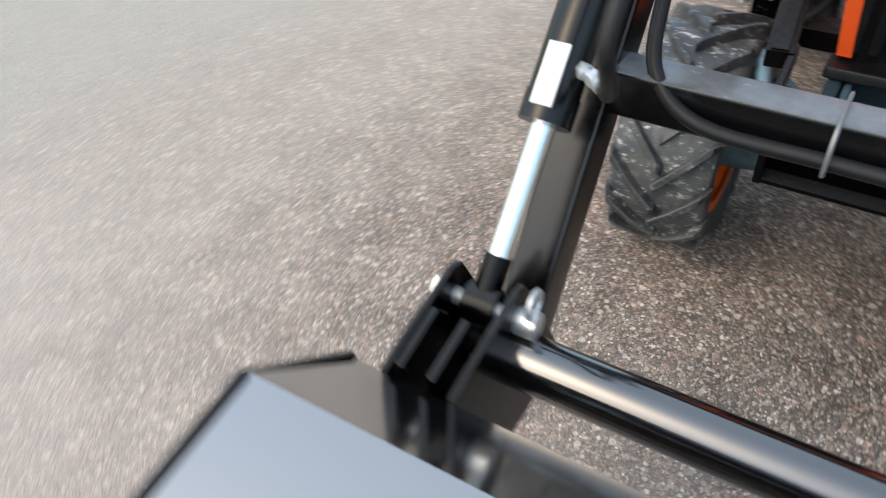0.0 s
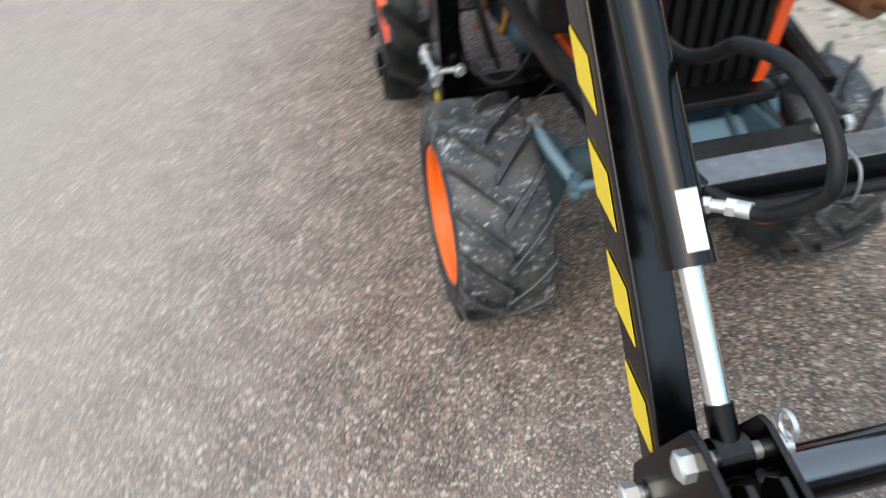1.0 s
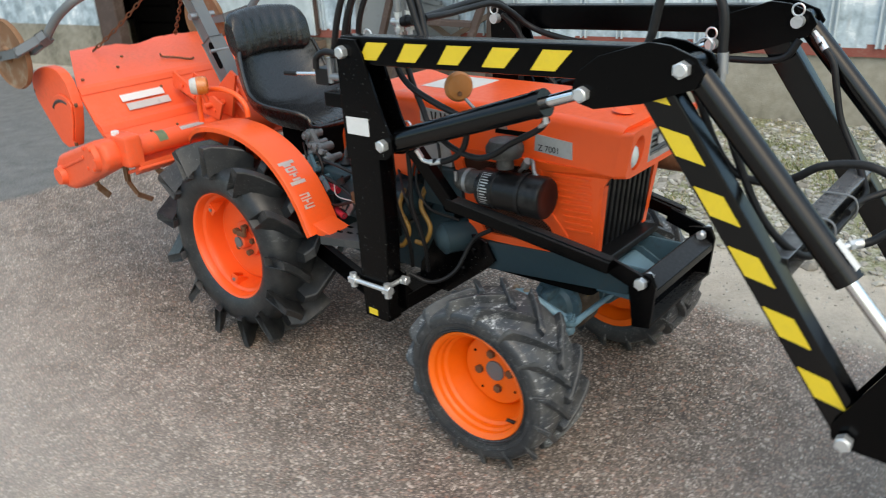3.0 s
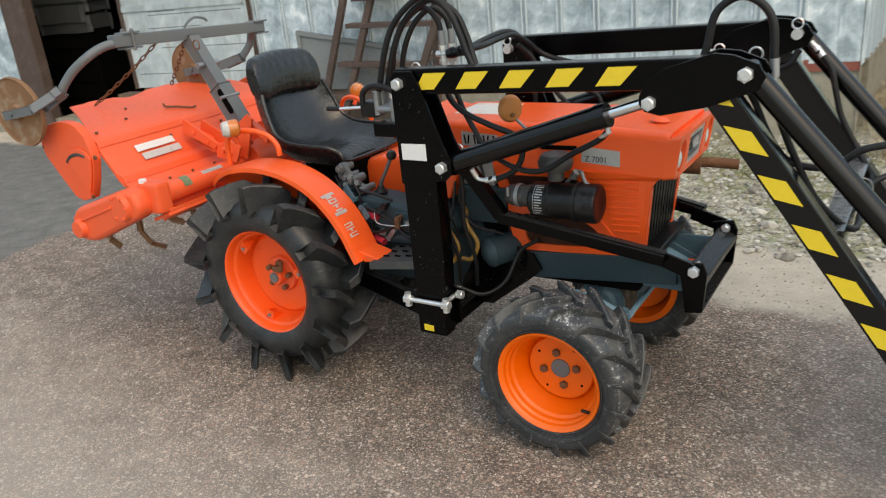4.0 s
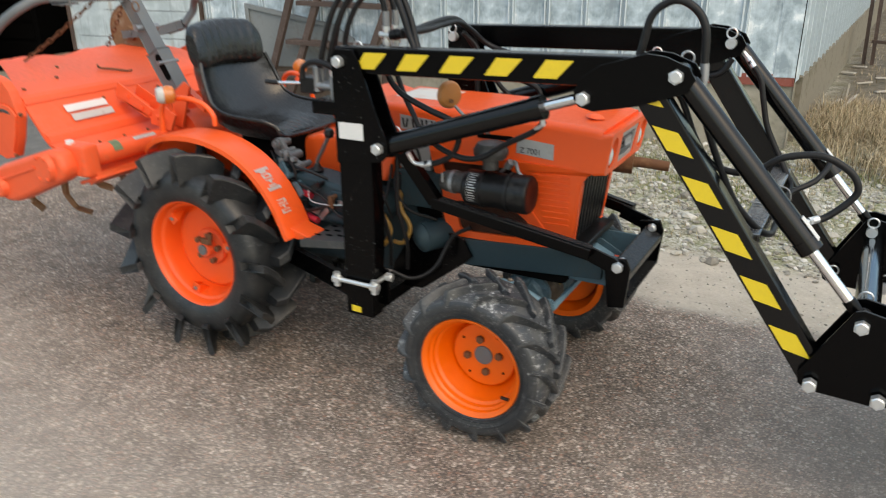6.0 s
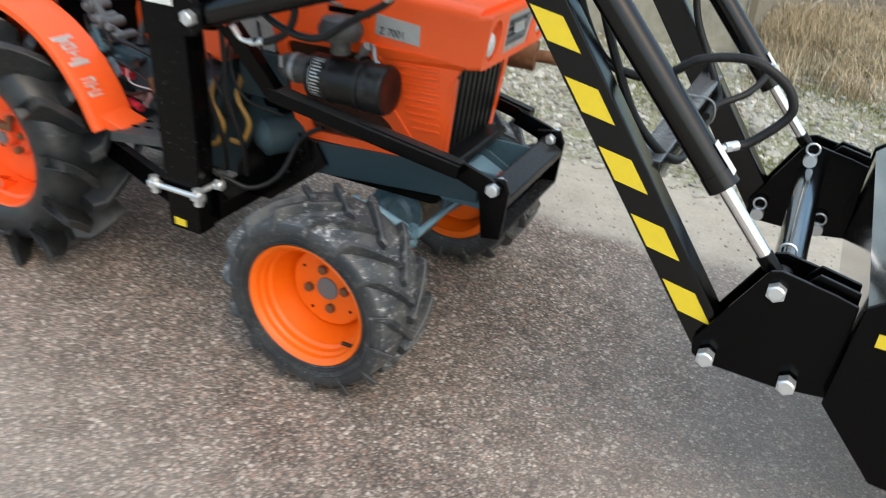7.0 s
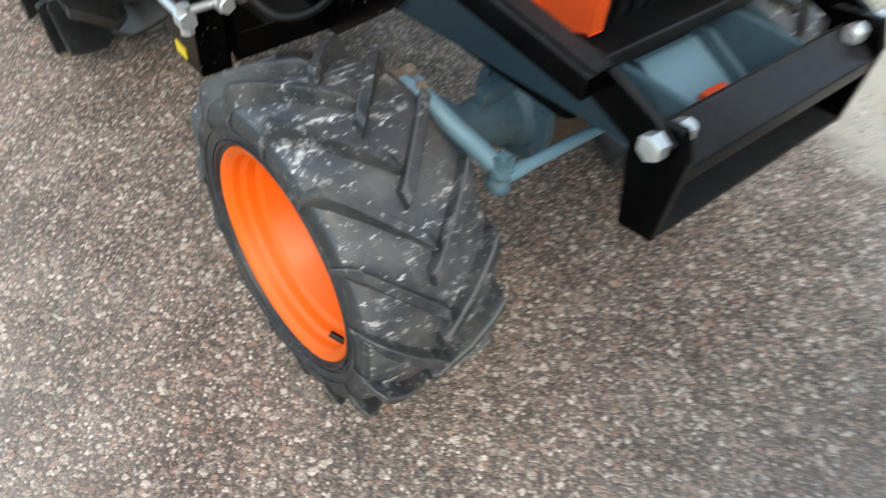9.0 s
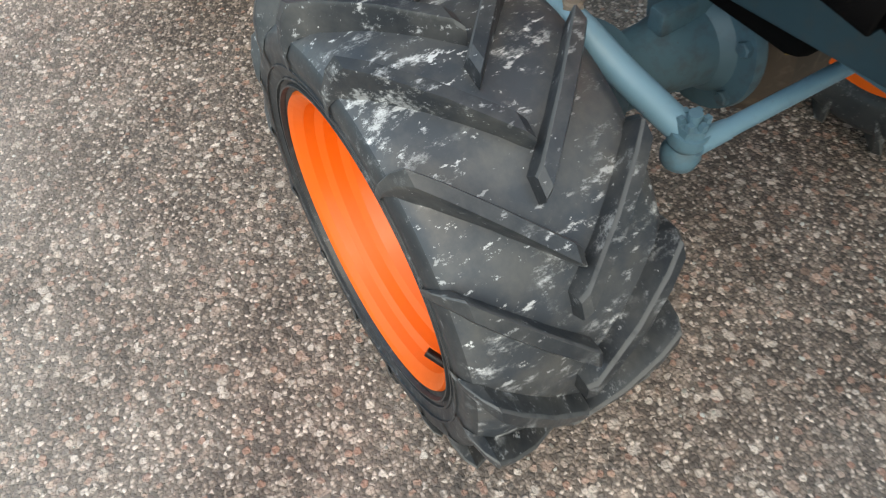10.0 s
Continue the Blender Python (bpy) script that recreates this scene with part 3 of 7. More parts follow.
def holed_plate(bm, loops, at, depth):
    """A plate with the outline loops[0] and openings loops[1:]; at(u, v) places its face, depth moves its back."""
    edges = []
    for loop in loops:
        vs = [bm.verts.new(at(u, v)) for u, v in loop]
        edges += [bm.edges.new((vs[i - 1], vs[i])) for i in range(len(vs))]
    made = bmesh.ops.triangle_fill(bm, use_beauty=True, use_dissolve=False, edges=edges)
    faces = [g for g in made["geom"] if isinstance(g, bmesh.types.BMFace)]
    more = bmesh.ops.extrude_face_region(bm, geom=faces, use_keep_orig=True)
    bmesh.ops.translate(bm, vec=Vector(depth), verts=[g for g in more["geom"] if isinstance(g, bmesh.types.BMVert)])
    return bm


def hex_bolt(bm, at, axis, r=0.014, h=0.012, shank=0.0):
    at, axis = Vector(at), Vector(axis).normalized()
    if shank:
        rod(bm, at, at + axis * shank, r * 0.62, seg=14)
    rod(bm, at + axis * shank, at + axis * (shank + h), r, seg=6)
    rod(bm, at + axis * (shank + h), at + axis * (shank + h * 1.15), r * 0.86, r * 0.7, seg=12)
    return bm


def BM():
    return bmesh.new()

# ---- ground and shed ----
bm = BM()
bmesh.ops.create_grid(bm, x_segments=8, y_segments=8, size=300)
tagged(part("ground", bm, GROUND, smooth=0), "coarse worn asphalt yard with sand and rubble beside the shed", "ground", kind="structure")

CORNER = Vector((0.43, 4.05, 0))
WU = Vector((-math.cos(radians(8)), -math.sin(radians(8)), 0))
WN = Vector((WU.y, -WU.x, 0))
if WN.y > 0:
    WN = -WN
SU = Vector((0.03, 1.0, 0)).normalized()
SN = Vector((SU.y, -SU.x, 0))


def wall_pt(a, out, z):
    return CORNER + WU * a + WN * out + Vector((0, 0, z))


def slab(bm, a0, a1, o0, o1, z0, z1, u=WU, n=WN, bevel=0.0):
    r = bmesh.ops.create_cube(bm, size=1)
    for q in r["verts"]:
        a, o, z = (a0 if q.co.x < 0 else a1), (o0 if q.co.y < 0 else o1), (z0 if q.co.z < 0 else z1)
        q.co = CORNER + u * a + n * o + Vector((0, 0, z))
    if bevel:
        bmesh.ops.bevel(bm, geom=list({e for q in r["verts"] for e in q.link_edges}), offset=bevel, segments=2, affect="EDGES", profile=0.5)
    return bm


wall = tagged(part("wall_front", slab(BM(), 0, 6.9, -0.3, -0.06, 0.4, 3.4), DARK, smooth=0), "long shed wall clad in weathered galvanised sheets", "wall", kind="structure")
wall_side = tagged(part("wall_side", slab(BM(), 0.35, 26, -0.3, -0.06, 0.5, 3.4, SU, SN), DARK, smooth=0), "receding shed side wall clad in galvanised sheets", "wall", kind="structure")
part("foundation", slab(BM(), -0.01, 6.98, -0.32, -0.02, -0.3, 0.5, bevel=0.015), CONCRETE, wall, "stained concrete plinth")
part("sill_beam", slab(BM(), 0, 6.9, -0.1, 0.005, 0.495, 0.57, bevel=0.006), SILL, wall, "red-brown painted sill beam")
part("foundation", slab(BM(), 0.3, 26, -0.3, 0.02, -0.3, 0.52, SU, SN, bevel=0.015), CONCRETE_MOSSY, wall_side, "dark mossy concrete plinth")
tagged(part("wall_left", slab(BM(), 8.85, 14, -0.3, -0.02, 0.5, 3.4), SHEET, smooth=0), "weathered sheet wall beyond the dark doorway", "wall", kind="structure")
# Shell added to close the shed; the shade inside is put into its colour.
tagged(part("ceiling", slab(BM(), 0, 14, -8, -0.3, 3.3, 3.4), DARK, smooth=0), "shed ceiling, near-black for the shade inside", "ceiling", kind="structure")
tagged(part("wall_back", slab(BM(), -0.3, 14, -8.2, -8, -0.2, 3.4), DARK, smooth=0), "inner back wall of the shed, near-black for the shade inside", "wall", kind="structure")
tagged(part("wall_inner", slab(BM(), 13.8, 14, -8, -0.3, -0.2, 3.4), DARK, smooth=0), "inner side wall of the shed, near-black for the shade inside", "wall", kind="structure")


def sheet_mesh(width, z0, z1, ribs):
    """One profiled sheet, upright, width along local x, ribs standing out along local y."""
    bm = bmesh.new()
    prof = []
    for i in range(ribs):
        a = width * i / ribs
        w = width / ribs
        prof += [(a, 0.0), (a + w * 0.45, 0.003), (a + w - 0.062, 0.0), (a + w - 0.058, 0.026), (a + w - 0.047, 0.026), (a + w - 0.043, 0.004), (a + w - 0.022, 0.004), (a + w - 0.018, 0.022), (a + w - 0.008, 0.022), (a + w - 0.004, 0.0)]
    prof.append((width + 0.02, 0.0))
    th = 0.0025
    cols = [[bm.verts.new((x, o, z)) for x, o, z in ((a, h, z0), (a, h, z1), (a, h - th, z1), (a, h - th, z0))] for a, h in prof]
    for i, (p, q) in enumerate(zip(cols, cols[1:])):
        for k in range(4):
            f = bm.faces.new((p[k], q[k], q[(k + 1) % 4], p[(k + 1) % 4]))
            # Ridge tops take the lit colour, sides and channel the shaded one.
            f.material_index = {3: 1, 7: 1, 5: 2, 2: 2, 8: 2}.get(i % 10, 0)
    bm.faces.new(cols[0])
    bm.faces.new(cols[-1][::-1])
    me = bpy.data.meshes.new("sheet")
    bmesh.ops.recalc_face_normals(bm, faces=bm.faces)
    bm.to_mesh(me)
    bm.free()
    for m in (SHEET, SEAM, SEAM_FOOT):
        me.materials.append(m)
    return me


rng = random.Random(4)


def clad(owner, me, count, step, u, n, first, tilt=0.6):
    for i in range(count):
        ob = new("sheet", me)
        ob.parent = owner
        p = CORNER + u * (first + i * step) + n * (0.0 if i % 2 else 0.004)
        rot = Matrix((u, n, (0, 0, 1))).transposed().to_4x4()
        ob.matrix_local = Matrix.Translation(p + Vector((0, 0, rng.uniform(-0.015, 0.015)))) @ rot @ pose(0, 0, 0, 0, rng.uniform(-tilt, tilt), 0)


clad(wall, sheet_mesh(0.61, 0.555, 3.4, 2), 11, 0.61, WU, WN, 0.133, 0.4)
clad(wall_side, sheet_mesh(0.61, 0.5, 3.4, 2), 42, 0.61, SU, SN, 0.1, 0.4)
bm = slab(BM(), 0.0, 0.15, 0.004, 0.0095, 0.555, 3.4)
slab(bm, -0.006, 0.0, -0.12, 0.0095, 0.555, 3.4)
part("corner_flashing", bm, SHEET, wall, "folded galvanised corner strip")

# sliding panel beside the doorway
door = thing("shed_door", wall_pt(6.2, 0.06, 0.5), "pale blue-grey sheet-metal sliding door on the shed front", "door", kind="structure")
part("leaf", slab(BM(), 5.36, 6.97, 0.03, 0.075, 0.53, 3.0, bevel=0.012), PANEL, door)
part("rail", slab(BM(), 5.38, 6.95, 0.074, 0.092, 1.315, 1.36, bevel=0.006), PANEL, door)
for a0, a1, z in ((5.42, 6.62, 1.257), (6.25, 6.62, 1.291), (5.95, 6.65, 1.125), (5.4, 6.52, 0.925), (5.5, 6.9, 0.66), (5.42, 6.9, 1.62)):
    part("joint", slab(BM(), a0, a1, 0.0745, 0.0765, z, z + 0.006), TARP, door, smooth=0)
part("door_plate", slab(BM(), 6.44, 6.57, 0.0755, 0.079, 1.535, 1.62), GREEN, door, "small faded yellow-green plate")
part("edge_strip", slab(BM(), 6.965, 7.0, 0.025, 0.085, 0.52, 3.0, bevel=0.01), WOOD_RED, door)
part("edge_strip", slab(BM(), 5.345, 5.362, 0.02, 0.06, 0.53, 3.0, bevel=0.006), WOOD_RED, door)
tagged(part("foundation_left", slab(BM(), 8.8, 14, -0.34, 0.0, -0.2, 0.52, bevel=0.01), CONCRETE), "stained concrete plinth beyond the doorway", "plinth", kind="structure")
tagged(part("door_post", slab(BM(), 8.5, 8.85, -0.1, 0.02, -0.1, 3.2, bevel=0.01), WOOD_RED), "dark red-brown timber post of the doorway", "post", kind="structure")
tagged(part("threshold", slab(BM(), 6.98, 8.5, -0.3, -0.02, -0.1, 0.16, bevel=0.01), CONCRETE), "dark concrete threshold of the doorway", "threshold", kind="structure")
tp = thing("tarpaulin", wall_pt(8.95, -0.9, 1.11), "folded grey tarpaulin piled on a crate in the doorway", "tarpaulin")
for k, (a0, a1) in enumerate(((8.56, 9.38), (8.6, 9.36), (8.55, 9.42), (8.52, 9.45), (8.5, 9.45))):
    bm = slab(BM(), a0, a1, -1.25, -0.9 + 0.02 * (k % 2), 1.115 + 0.125 * k, 1.235 + 0.125 * k, bevel=0.045)
    bmesh.ops.subdivide_edges(bm, edges=bm.edges[:], cuts=3, use_grid_fill=True)
    for v in bm.verts:
        v.co += noise.noise_vector(v.co * 6 + Vector((0, 0, 3.1 * k))) * 0.018
    part("fold", bm, TARP, tp, smooth=60)
ct = thing("crate", wall_pt(9.0, -1.2, 0), "slatted crate standing inside the shed doorway, near-black for the shade there", "crate")
# Shade inside the doorway is put into the crate's near-black colour.
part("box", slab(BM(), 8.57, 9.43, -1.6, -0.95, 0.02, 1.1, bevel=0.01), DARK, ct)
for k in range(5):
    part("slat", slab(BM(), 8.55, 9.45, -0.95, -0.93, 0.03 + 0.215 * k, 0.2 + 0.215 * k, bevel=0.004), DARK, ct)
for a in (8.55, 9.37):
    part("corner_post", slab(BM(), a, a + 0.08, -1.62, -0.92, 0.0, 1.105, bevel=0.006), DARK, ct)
tagged(part("plank", slab(BM(), 5.3, 7.2, 0.0, 0.16, 0.40, 0.46, bevel=0.008), WOOD), "weathered plank lying below the shed door", "plank", "planks by the shed")
tagged(part("plank", slab(BM(), 3.0, 6.2, 0.2, 0.4, 0.0, 0.12, bevel=0.01), WOOD), "weathered timber baulk lying along the shed wall", "plank", "planks by the shed")
tagged(part("plank", slab(BM(), 5.35, 7.15, 0.02, 0.2, 0.0, 0.40, bevel=0.012), WOOD), "weathered timber baulk lying below the shed door", "plank", "planks by the shed")

# step ladder leaning at the wall
lad = thing("step_ladder", (-3.2, 3.1, 0), "old brown wooden step ladder against the shed", "ladder")
def lad_line(p, q, y, z):
    """A point at height z on a rail through p and q, given as x and z."""
    t = (z - p[1]) / (q[1] - p[1])
    return Vector((p[0] + (q[0] - p[0]) * t, y, z))


RAILS = {"front_left": ((-3.35, 1.42), (-3.705, 0.455), 3.2), "front_right": ((-2.58, 1.4), (-2.735, 1.03), 3.2),
         "rear_left": ((-3.6, 1.43), (-3.92, 0.66), 3.26), "rear_right": ((-2.83, 1.41), (-2.90, 0.48), 3.5)}


def lad_pt(rail, z):
    p, q, y = RAILS[rail]
    lean = 0.1 * z if rail.startswith("front") else 0.0
    return lad_line(p, q, y + lean, z)


for rail in RAILS:
    part("stile" if rail.startswith("front") else "rear_leg", bar(BM(), lad_pt(rail, 0.0), lad_pt(rail, 2.1), 0.045, 0.062, up=(0, 1, 0)), WOOD_RED, lad)
for z in (0.40, 0.70, 1.04, 1.27, 1.6, 1.9):
    part("tread", bar(BM(), lad_pt("front_left", z) + Vector((-0.2, 0.02, 0)), lad_pt("front_right", z) + Vector((-0.03, 0.02, -0.01)), 0.12, 0.042, up=(0, 1, 0)), WOOD_RED, lad)
part("rear_brace", bar(BM(), lad_pt("rear_left", 0.28) + Vector((0.3, 0.1, 0)), lad_pt("rear_right", 0.75), 0.02, 0.045, up=(0, 1, 0)), WOOD, lad)
part("rear_brace", bar(BM(), lad_pt("rear_right", 0.3), lad_pt("rear_left", 0.7) + Vector((0.4, 0.1, 0)), 0.02, 0.045, up=(0, 1, 0)), WOOD, lad)

bn = thing("feed_trough", wall_pt(4.25, 0.2, 0), "grey weathered wooden trough standing by the shed wall", "trough")
bm = BM()
side = [(4.80, 0.45), (4.80, 1.0), (3.89, 0.835), (3.70, 0.73), (3.70, 0.45)]
fa, fb = [bm.verts.new(wall_pt(a, 0.06, z)) for a, z in side], [bm.verts.new(wall_pt(a, 0.035, z)) for a, z in side]
bm.faces.new(fa)
bm.faces.new(fb[::-1])
for i in range(5):
    bm.faces.new((fa[i], fb[i], fb[(i + 1) % 5], fa[(i + 1) % 5]))
part("side_board", bm, BOARD_GREY, bn, "grey weathered side board")
part("top_rail", bar(BM(), wall_pt(4.82, 0.065, 1.0), wall_pt(3.87, 0.065, 0.83), 0.03, 0.035, up=tuple(WN)), BOARD_GREY, bn)
part("end_rail", bar(BM(), wall_pt(4.80, 0.066, 0.45), wall_pt(4.80, 0.066, 1.0), 0.03, 0.035, up=tuple(WN)), BOARD_GREY, bn)
part("base", slab(BM(), 3.72, 4.78, 0.02, 0.034, 0.0, 0.6, bevel=0.004), WOOD, bn)

# rubble, grass and bits of timber
def stone_field(name, count, place, size, label, category, mat):
    verts, faces = [], []
    r = random.Random(name)
    ico = BM()
    bmesh.ops.create_icosphere(ico, subdivisions=1, radius=1)
    iv = [v.co.copy() for v in ico.verts]
    ifc = [[v.index for v in f.verts] for f in ico.faces]
    ico.free()
    for _ in range(count):
        x, y, z = place(r)
        s = size(r)
        sc = Vector((s * r.uniform(0.7, 1.4), s * r.uniform(0.7, 1.3), s * r.uniform(0.35, 0.8)))
        rot = Euler((r.uniform(-0.4, 0.4), r.uniform(-0.4, 0.4), r.uniform(0, 6.28))).to_matrix()
        k = len(verts)
        for v in iv:
            q = rot @ Vector([v[i] * sc[i] * r.uniform(0.78, 1.15) for i in range(3)])
            verts.append((x + q.x, y + q.y, z + q.z))
        faces += [[k + i for i in f] for f in ifc]
    me = bpy.data.meshes.new(name)
    me.from_pydata(verts, [], faces)
    me.materials.append(mat)
    return tagged(new(name, me), label, category, kind="stuff")


def rubble_place(r):
    y = 1.35 + 2.6 * r.random() ** 0.8
    x = r.uniform(-4.5, 2.8)
    if x < -2.6 and y < 2.8:
        x += 3.5
    return x, y, 0.004


stone_field("rubble", 5200, rubble_place, lambda r: r.uniform(0.008, 0.022) * (2.2 if r.random() < 0.05 else 1), "pale broken stones and rubble between yard and shed", "rubble", GRAVEL)
stone_field("grit", 1500, lambda r: (r.uniform(-1.5, 3.0), 0.75 + 0.8 * r.random() ** 1.5, 0.001), lambda r: r.uniform(0.003, 0.007), "loose grit along the edge of the asphalt", "gravel", GRAVEL)
stone_field("loose_gravel", 2200, lambda r: (r.uniform(-1.6, 1.8), r.uniform(-2.2, 0.8), 0.0005), lambda r: r.uniform(0.0016, 0.004), "scattered loose chippings on the asphalt", "gravel", GRAVEL)


def grass_field(name, count, place, h, label, lean=0.6, mat=None, category="grass"):
    verts, faces = [], []
    r = random.Random(name)
    for _ in range(count):
        x, y, z = place(r)
        a, L, w = r.uniform(0, 6.28), h * r.uniform(0.4, 1.2), r.uniform(0.0015, 0.0035)
        dx, dy, ln = math.cos(a), math.sin(a), r.uniform(0.1, lean)
        k = len(verts)
        for t, ww in ((0, 1), (0.5, 0.8), (1, 0.1)):
            ox, oz = L * ln * t * t, L * t * (1 - 0.25 * t * ln)
            cx, cy = x + dx * ox, y + dy * ox
            verts += [(cx - dy * w * ww, cy + dx * w * ww, z + oz), (cx + dy * w * ww, cy - dx * w * ww, z + oz)]
        faces += [(k, k + 1, k + 3, k + 2), (k + 2, k + 3, k + 5, k + 4)]
    me = bpy.data.meshes.new(name)
    me.from_pydata(verts, [], faces)
    me.materials.append(mat or STRAW)
    return tagged(new(name, me), label, category, kind="stuff")


TUFTS = [(0.75 + 0.4 * (i % 4) + 0.11 * math.sin(i * 7.1), 3.5 + 0.4 * (i // 4) + 0.2 * math.sin(i * 3.3)) for i in range(28)]


def tuft_place(r):
    tx, ty = TUFTS[int(r.random() * len(TUFTS))]
    return tx + r.gauss(0, 0.09), ty + r.gauss(0, 0.09), 0.0


def sparse_place(r):
    return r.uniform(-2.6, 3.2), 1.6 + 2.3 * r.random() ** 0.7, 0.0


grass_field("dead_grass", 6500, tuft_place, 0.2, "tufts of dry straw-coloured dead grass beside the shed", 1.5)
grass_field("grass_blades", 6000, sparse_place, 0.035, "short sparse grass growing between the rubble", 0.9)
MOSSES = [(-0.6 + 3.6 * ((i * 0.618) % 1), 1.9 + 1.7 * ((i * 0.755) % 1)) for i in range(26)]


def moss_place(r):
    tx, ty = MOSSES[int(r.random() ** 1.3 * len(MOSSES))]
    return tx + r.gauss(0, 0.11), ty + r.gauss(0, 0.08), 0.0


grass_field("moss", 9000, moss_place, 0.022, "yellow-green moss cushions between the rubble stones", 1.3, MOSS, "moss")
grass_field("far_grass", 3200, lambda r: (0.75 + 3.5 * r.random(), 4.2 + 9 * r.random(), 0.0), 0.07, "dry matted grass along the shed side", 1.2)
grass_field("matted_straw", 5200, lambda r: (0.95 + r.gauss(0, 0.2), 5.1 + r.gauss(0, 0.4), 0.0), 0.17, "matted orange-brown straw lying beside the shed", 2.6)
for p0, p1, w in (((0.754, 5.99, 0.0), (0.765, 6.02, 0.24), 0.03), ((0.573, 5.654, 0.02), (0.703, 6.097, 0.07), 0.04), ((0.651, 5.115, 0.02), (0.836, 6.1, 0.12), 0.035), ((0.7, 5.8, 0.02), (1.0, 5.65, 0.05), 0.03),
                  ((0.59, 8.29, 0.02), (0.75, 8.2, 0.03), 0.06), ((0.98, 8.0, 0.02), (1.2, 8.05, 0.03), 0.07), ((0.7, 8.88, 0.02), (0.85, 8.8, 0.03), 0.05), ((1.0, 7.0, 0.02), (1.25, 7.2, 0.03), 0.04), ((0.8, 7.5, 0.02), (0.95, 7.6, 0.03), 0.03)):
    tagged(part("broken_board", bar(BM(), p0, p1, w, 0.015), PALE_WOOD), "broken pale board lying in the dead grass", "board", "broken boards")
fr = thing("timber_frame", (0.85, 9.28, 0), "dark brown timber frame standing in the grass", "frame")
for x, y in ((0.80, 9.31), (0.90, 9.25), (1.6, 9.1)):
    part("upright", bar(BM(), (x, y, 0), (x - 0.03, y, 0.88), 0.045, 0.045, up=(0, 1, 0)), WOOD_RED, fr)
part("crossbar", bar(BM(), (0.72, 9.3, 0.9), (1.7, 9.08, 0.9), 0.05, 0.045, up=(0, 1, 0)), WOOD_RED, fr)
part("crossbar", bar(BM(), (0.85, 9.24, 0.3), (1.62, 9.06, 0.28), 0.03, 0.04, up=(0, 1, 0)), WOOD_RED, fr)


# ---- front loader ----
loader = thing("front_loader", (-0.49, 0, 0.3), "black front loader with yellow hazard stripes, fixed to the tractor", "loader")
A0, AD, AN = Vector((0.432, 0, 1.143)), Vector((0.580, 0, -0.8145)), Vector((0.8145, 0, 0.580))
OUT, INN = 0.415, 0.355


def ring_clip(bm, c, r=0.0165, tilt=0.0):
    c = Vector(c)
    pipe(bm, [c + Vector((r * math.cos(a), tilt * math.sin(a) * r, r * math.sin(a))) for a in (2 * math.pi * k / 14 for k in range(14))], 0.003, seg=6, steps=0, closed=True)
    return bm


def pin(name, x, z, s, owner, head=0.0, clip=True, r=0.017):
    """A zinc pin with hex head outside and a ring clip inside."""
    bm = BM()
    rod(bm, (x, s * (INN - 0.035), z), (x, s * (OUT + 0.012 + head), z), r * 0.62, seg=16)
    hex_bolt(bm, (x, s * (OUT + 0.012 + head), z), (0, s, 0), r * 1.12, 0.019)
    rod(bm, (x, s * (INN - 0.04), z), (x, s * (INN - 0.014), z), r * 1.0, seg=20)
    ob = part(name, bm, ZINC, owner, "zinc-plated hex pin")
    if clip:
        part("ring_clip", ring_clip(BM(), (x, s * (INN - 0.034), z + 0.033)), ZINC, ob)
    return ob


def hazard(name, quads, s, owner):
    for q in quads:
        bm = BM()
        prism(bm, q, s * (OUT + 0.0003), s * (OUT + 0.0018))
        part(name, bm, YELLOW, owner, "yellow hazard stripe", smooth=0)


def cylinder(p0, p1, split, r, s, owner, sleeve):
    p0, p1 = Vector(p0), Vector(p1)
    d = (p1 - p0).normalized()
    mid = p0 + (p1 - p0) * split
    bm = BM()
    rod(bm, p0 + d * 0.03, mid, r, seg=28)
    rod(bm, mid - d * 0.03, mid + d * 0.004, r * 1.06, seg=28)
    rod(bm, p0 + Vector((0, -0.024, 0)), p0 + Vector((0, 0.024, 0)), r * 0.95, seg=22)
    rod(bm, p0, p0 + d * 0.05, r * 0.75, r * 0.98, seg=22)
    body = part("cylinder", bm, BLACK_SATIN, owner, "black hydraulic cylinder")
    part("piston_rod", rod(BM(), mid, p1 - d * (sleeve - 0.01), r * 0.47, seg=20), CHROME, body, "bright chromed piston rod")
    bm = BM()
    rod(bm, p1 - d * sleeve, p1 - d * 0.015, r * 0.56, seg=18)
    rod(bm, p1 + Vector((0, -0.02, 0)), p1 + Vector((0, 0.02, 0)), r * 0.8, seg=20)
    part("rod_eye", bm, BLACK, body)
    return body


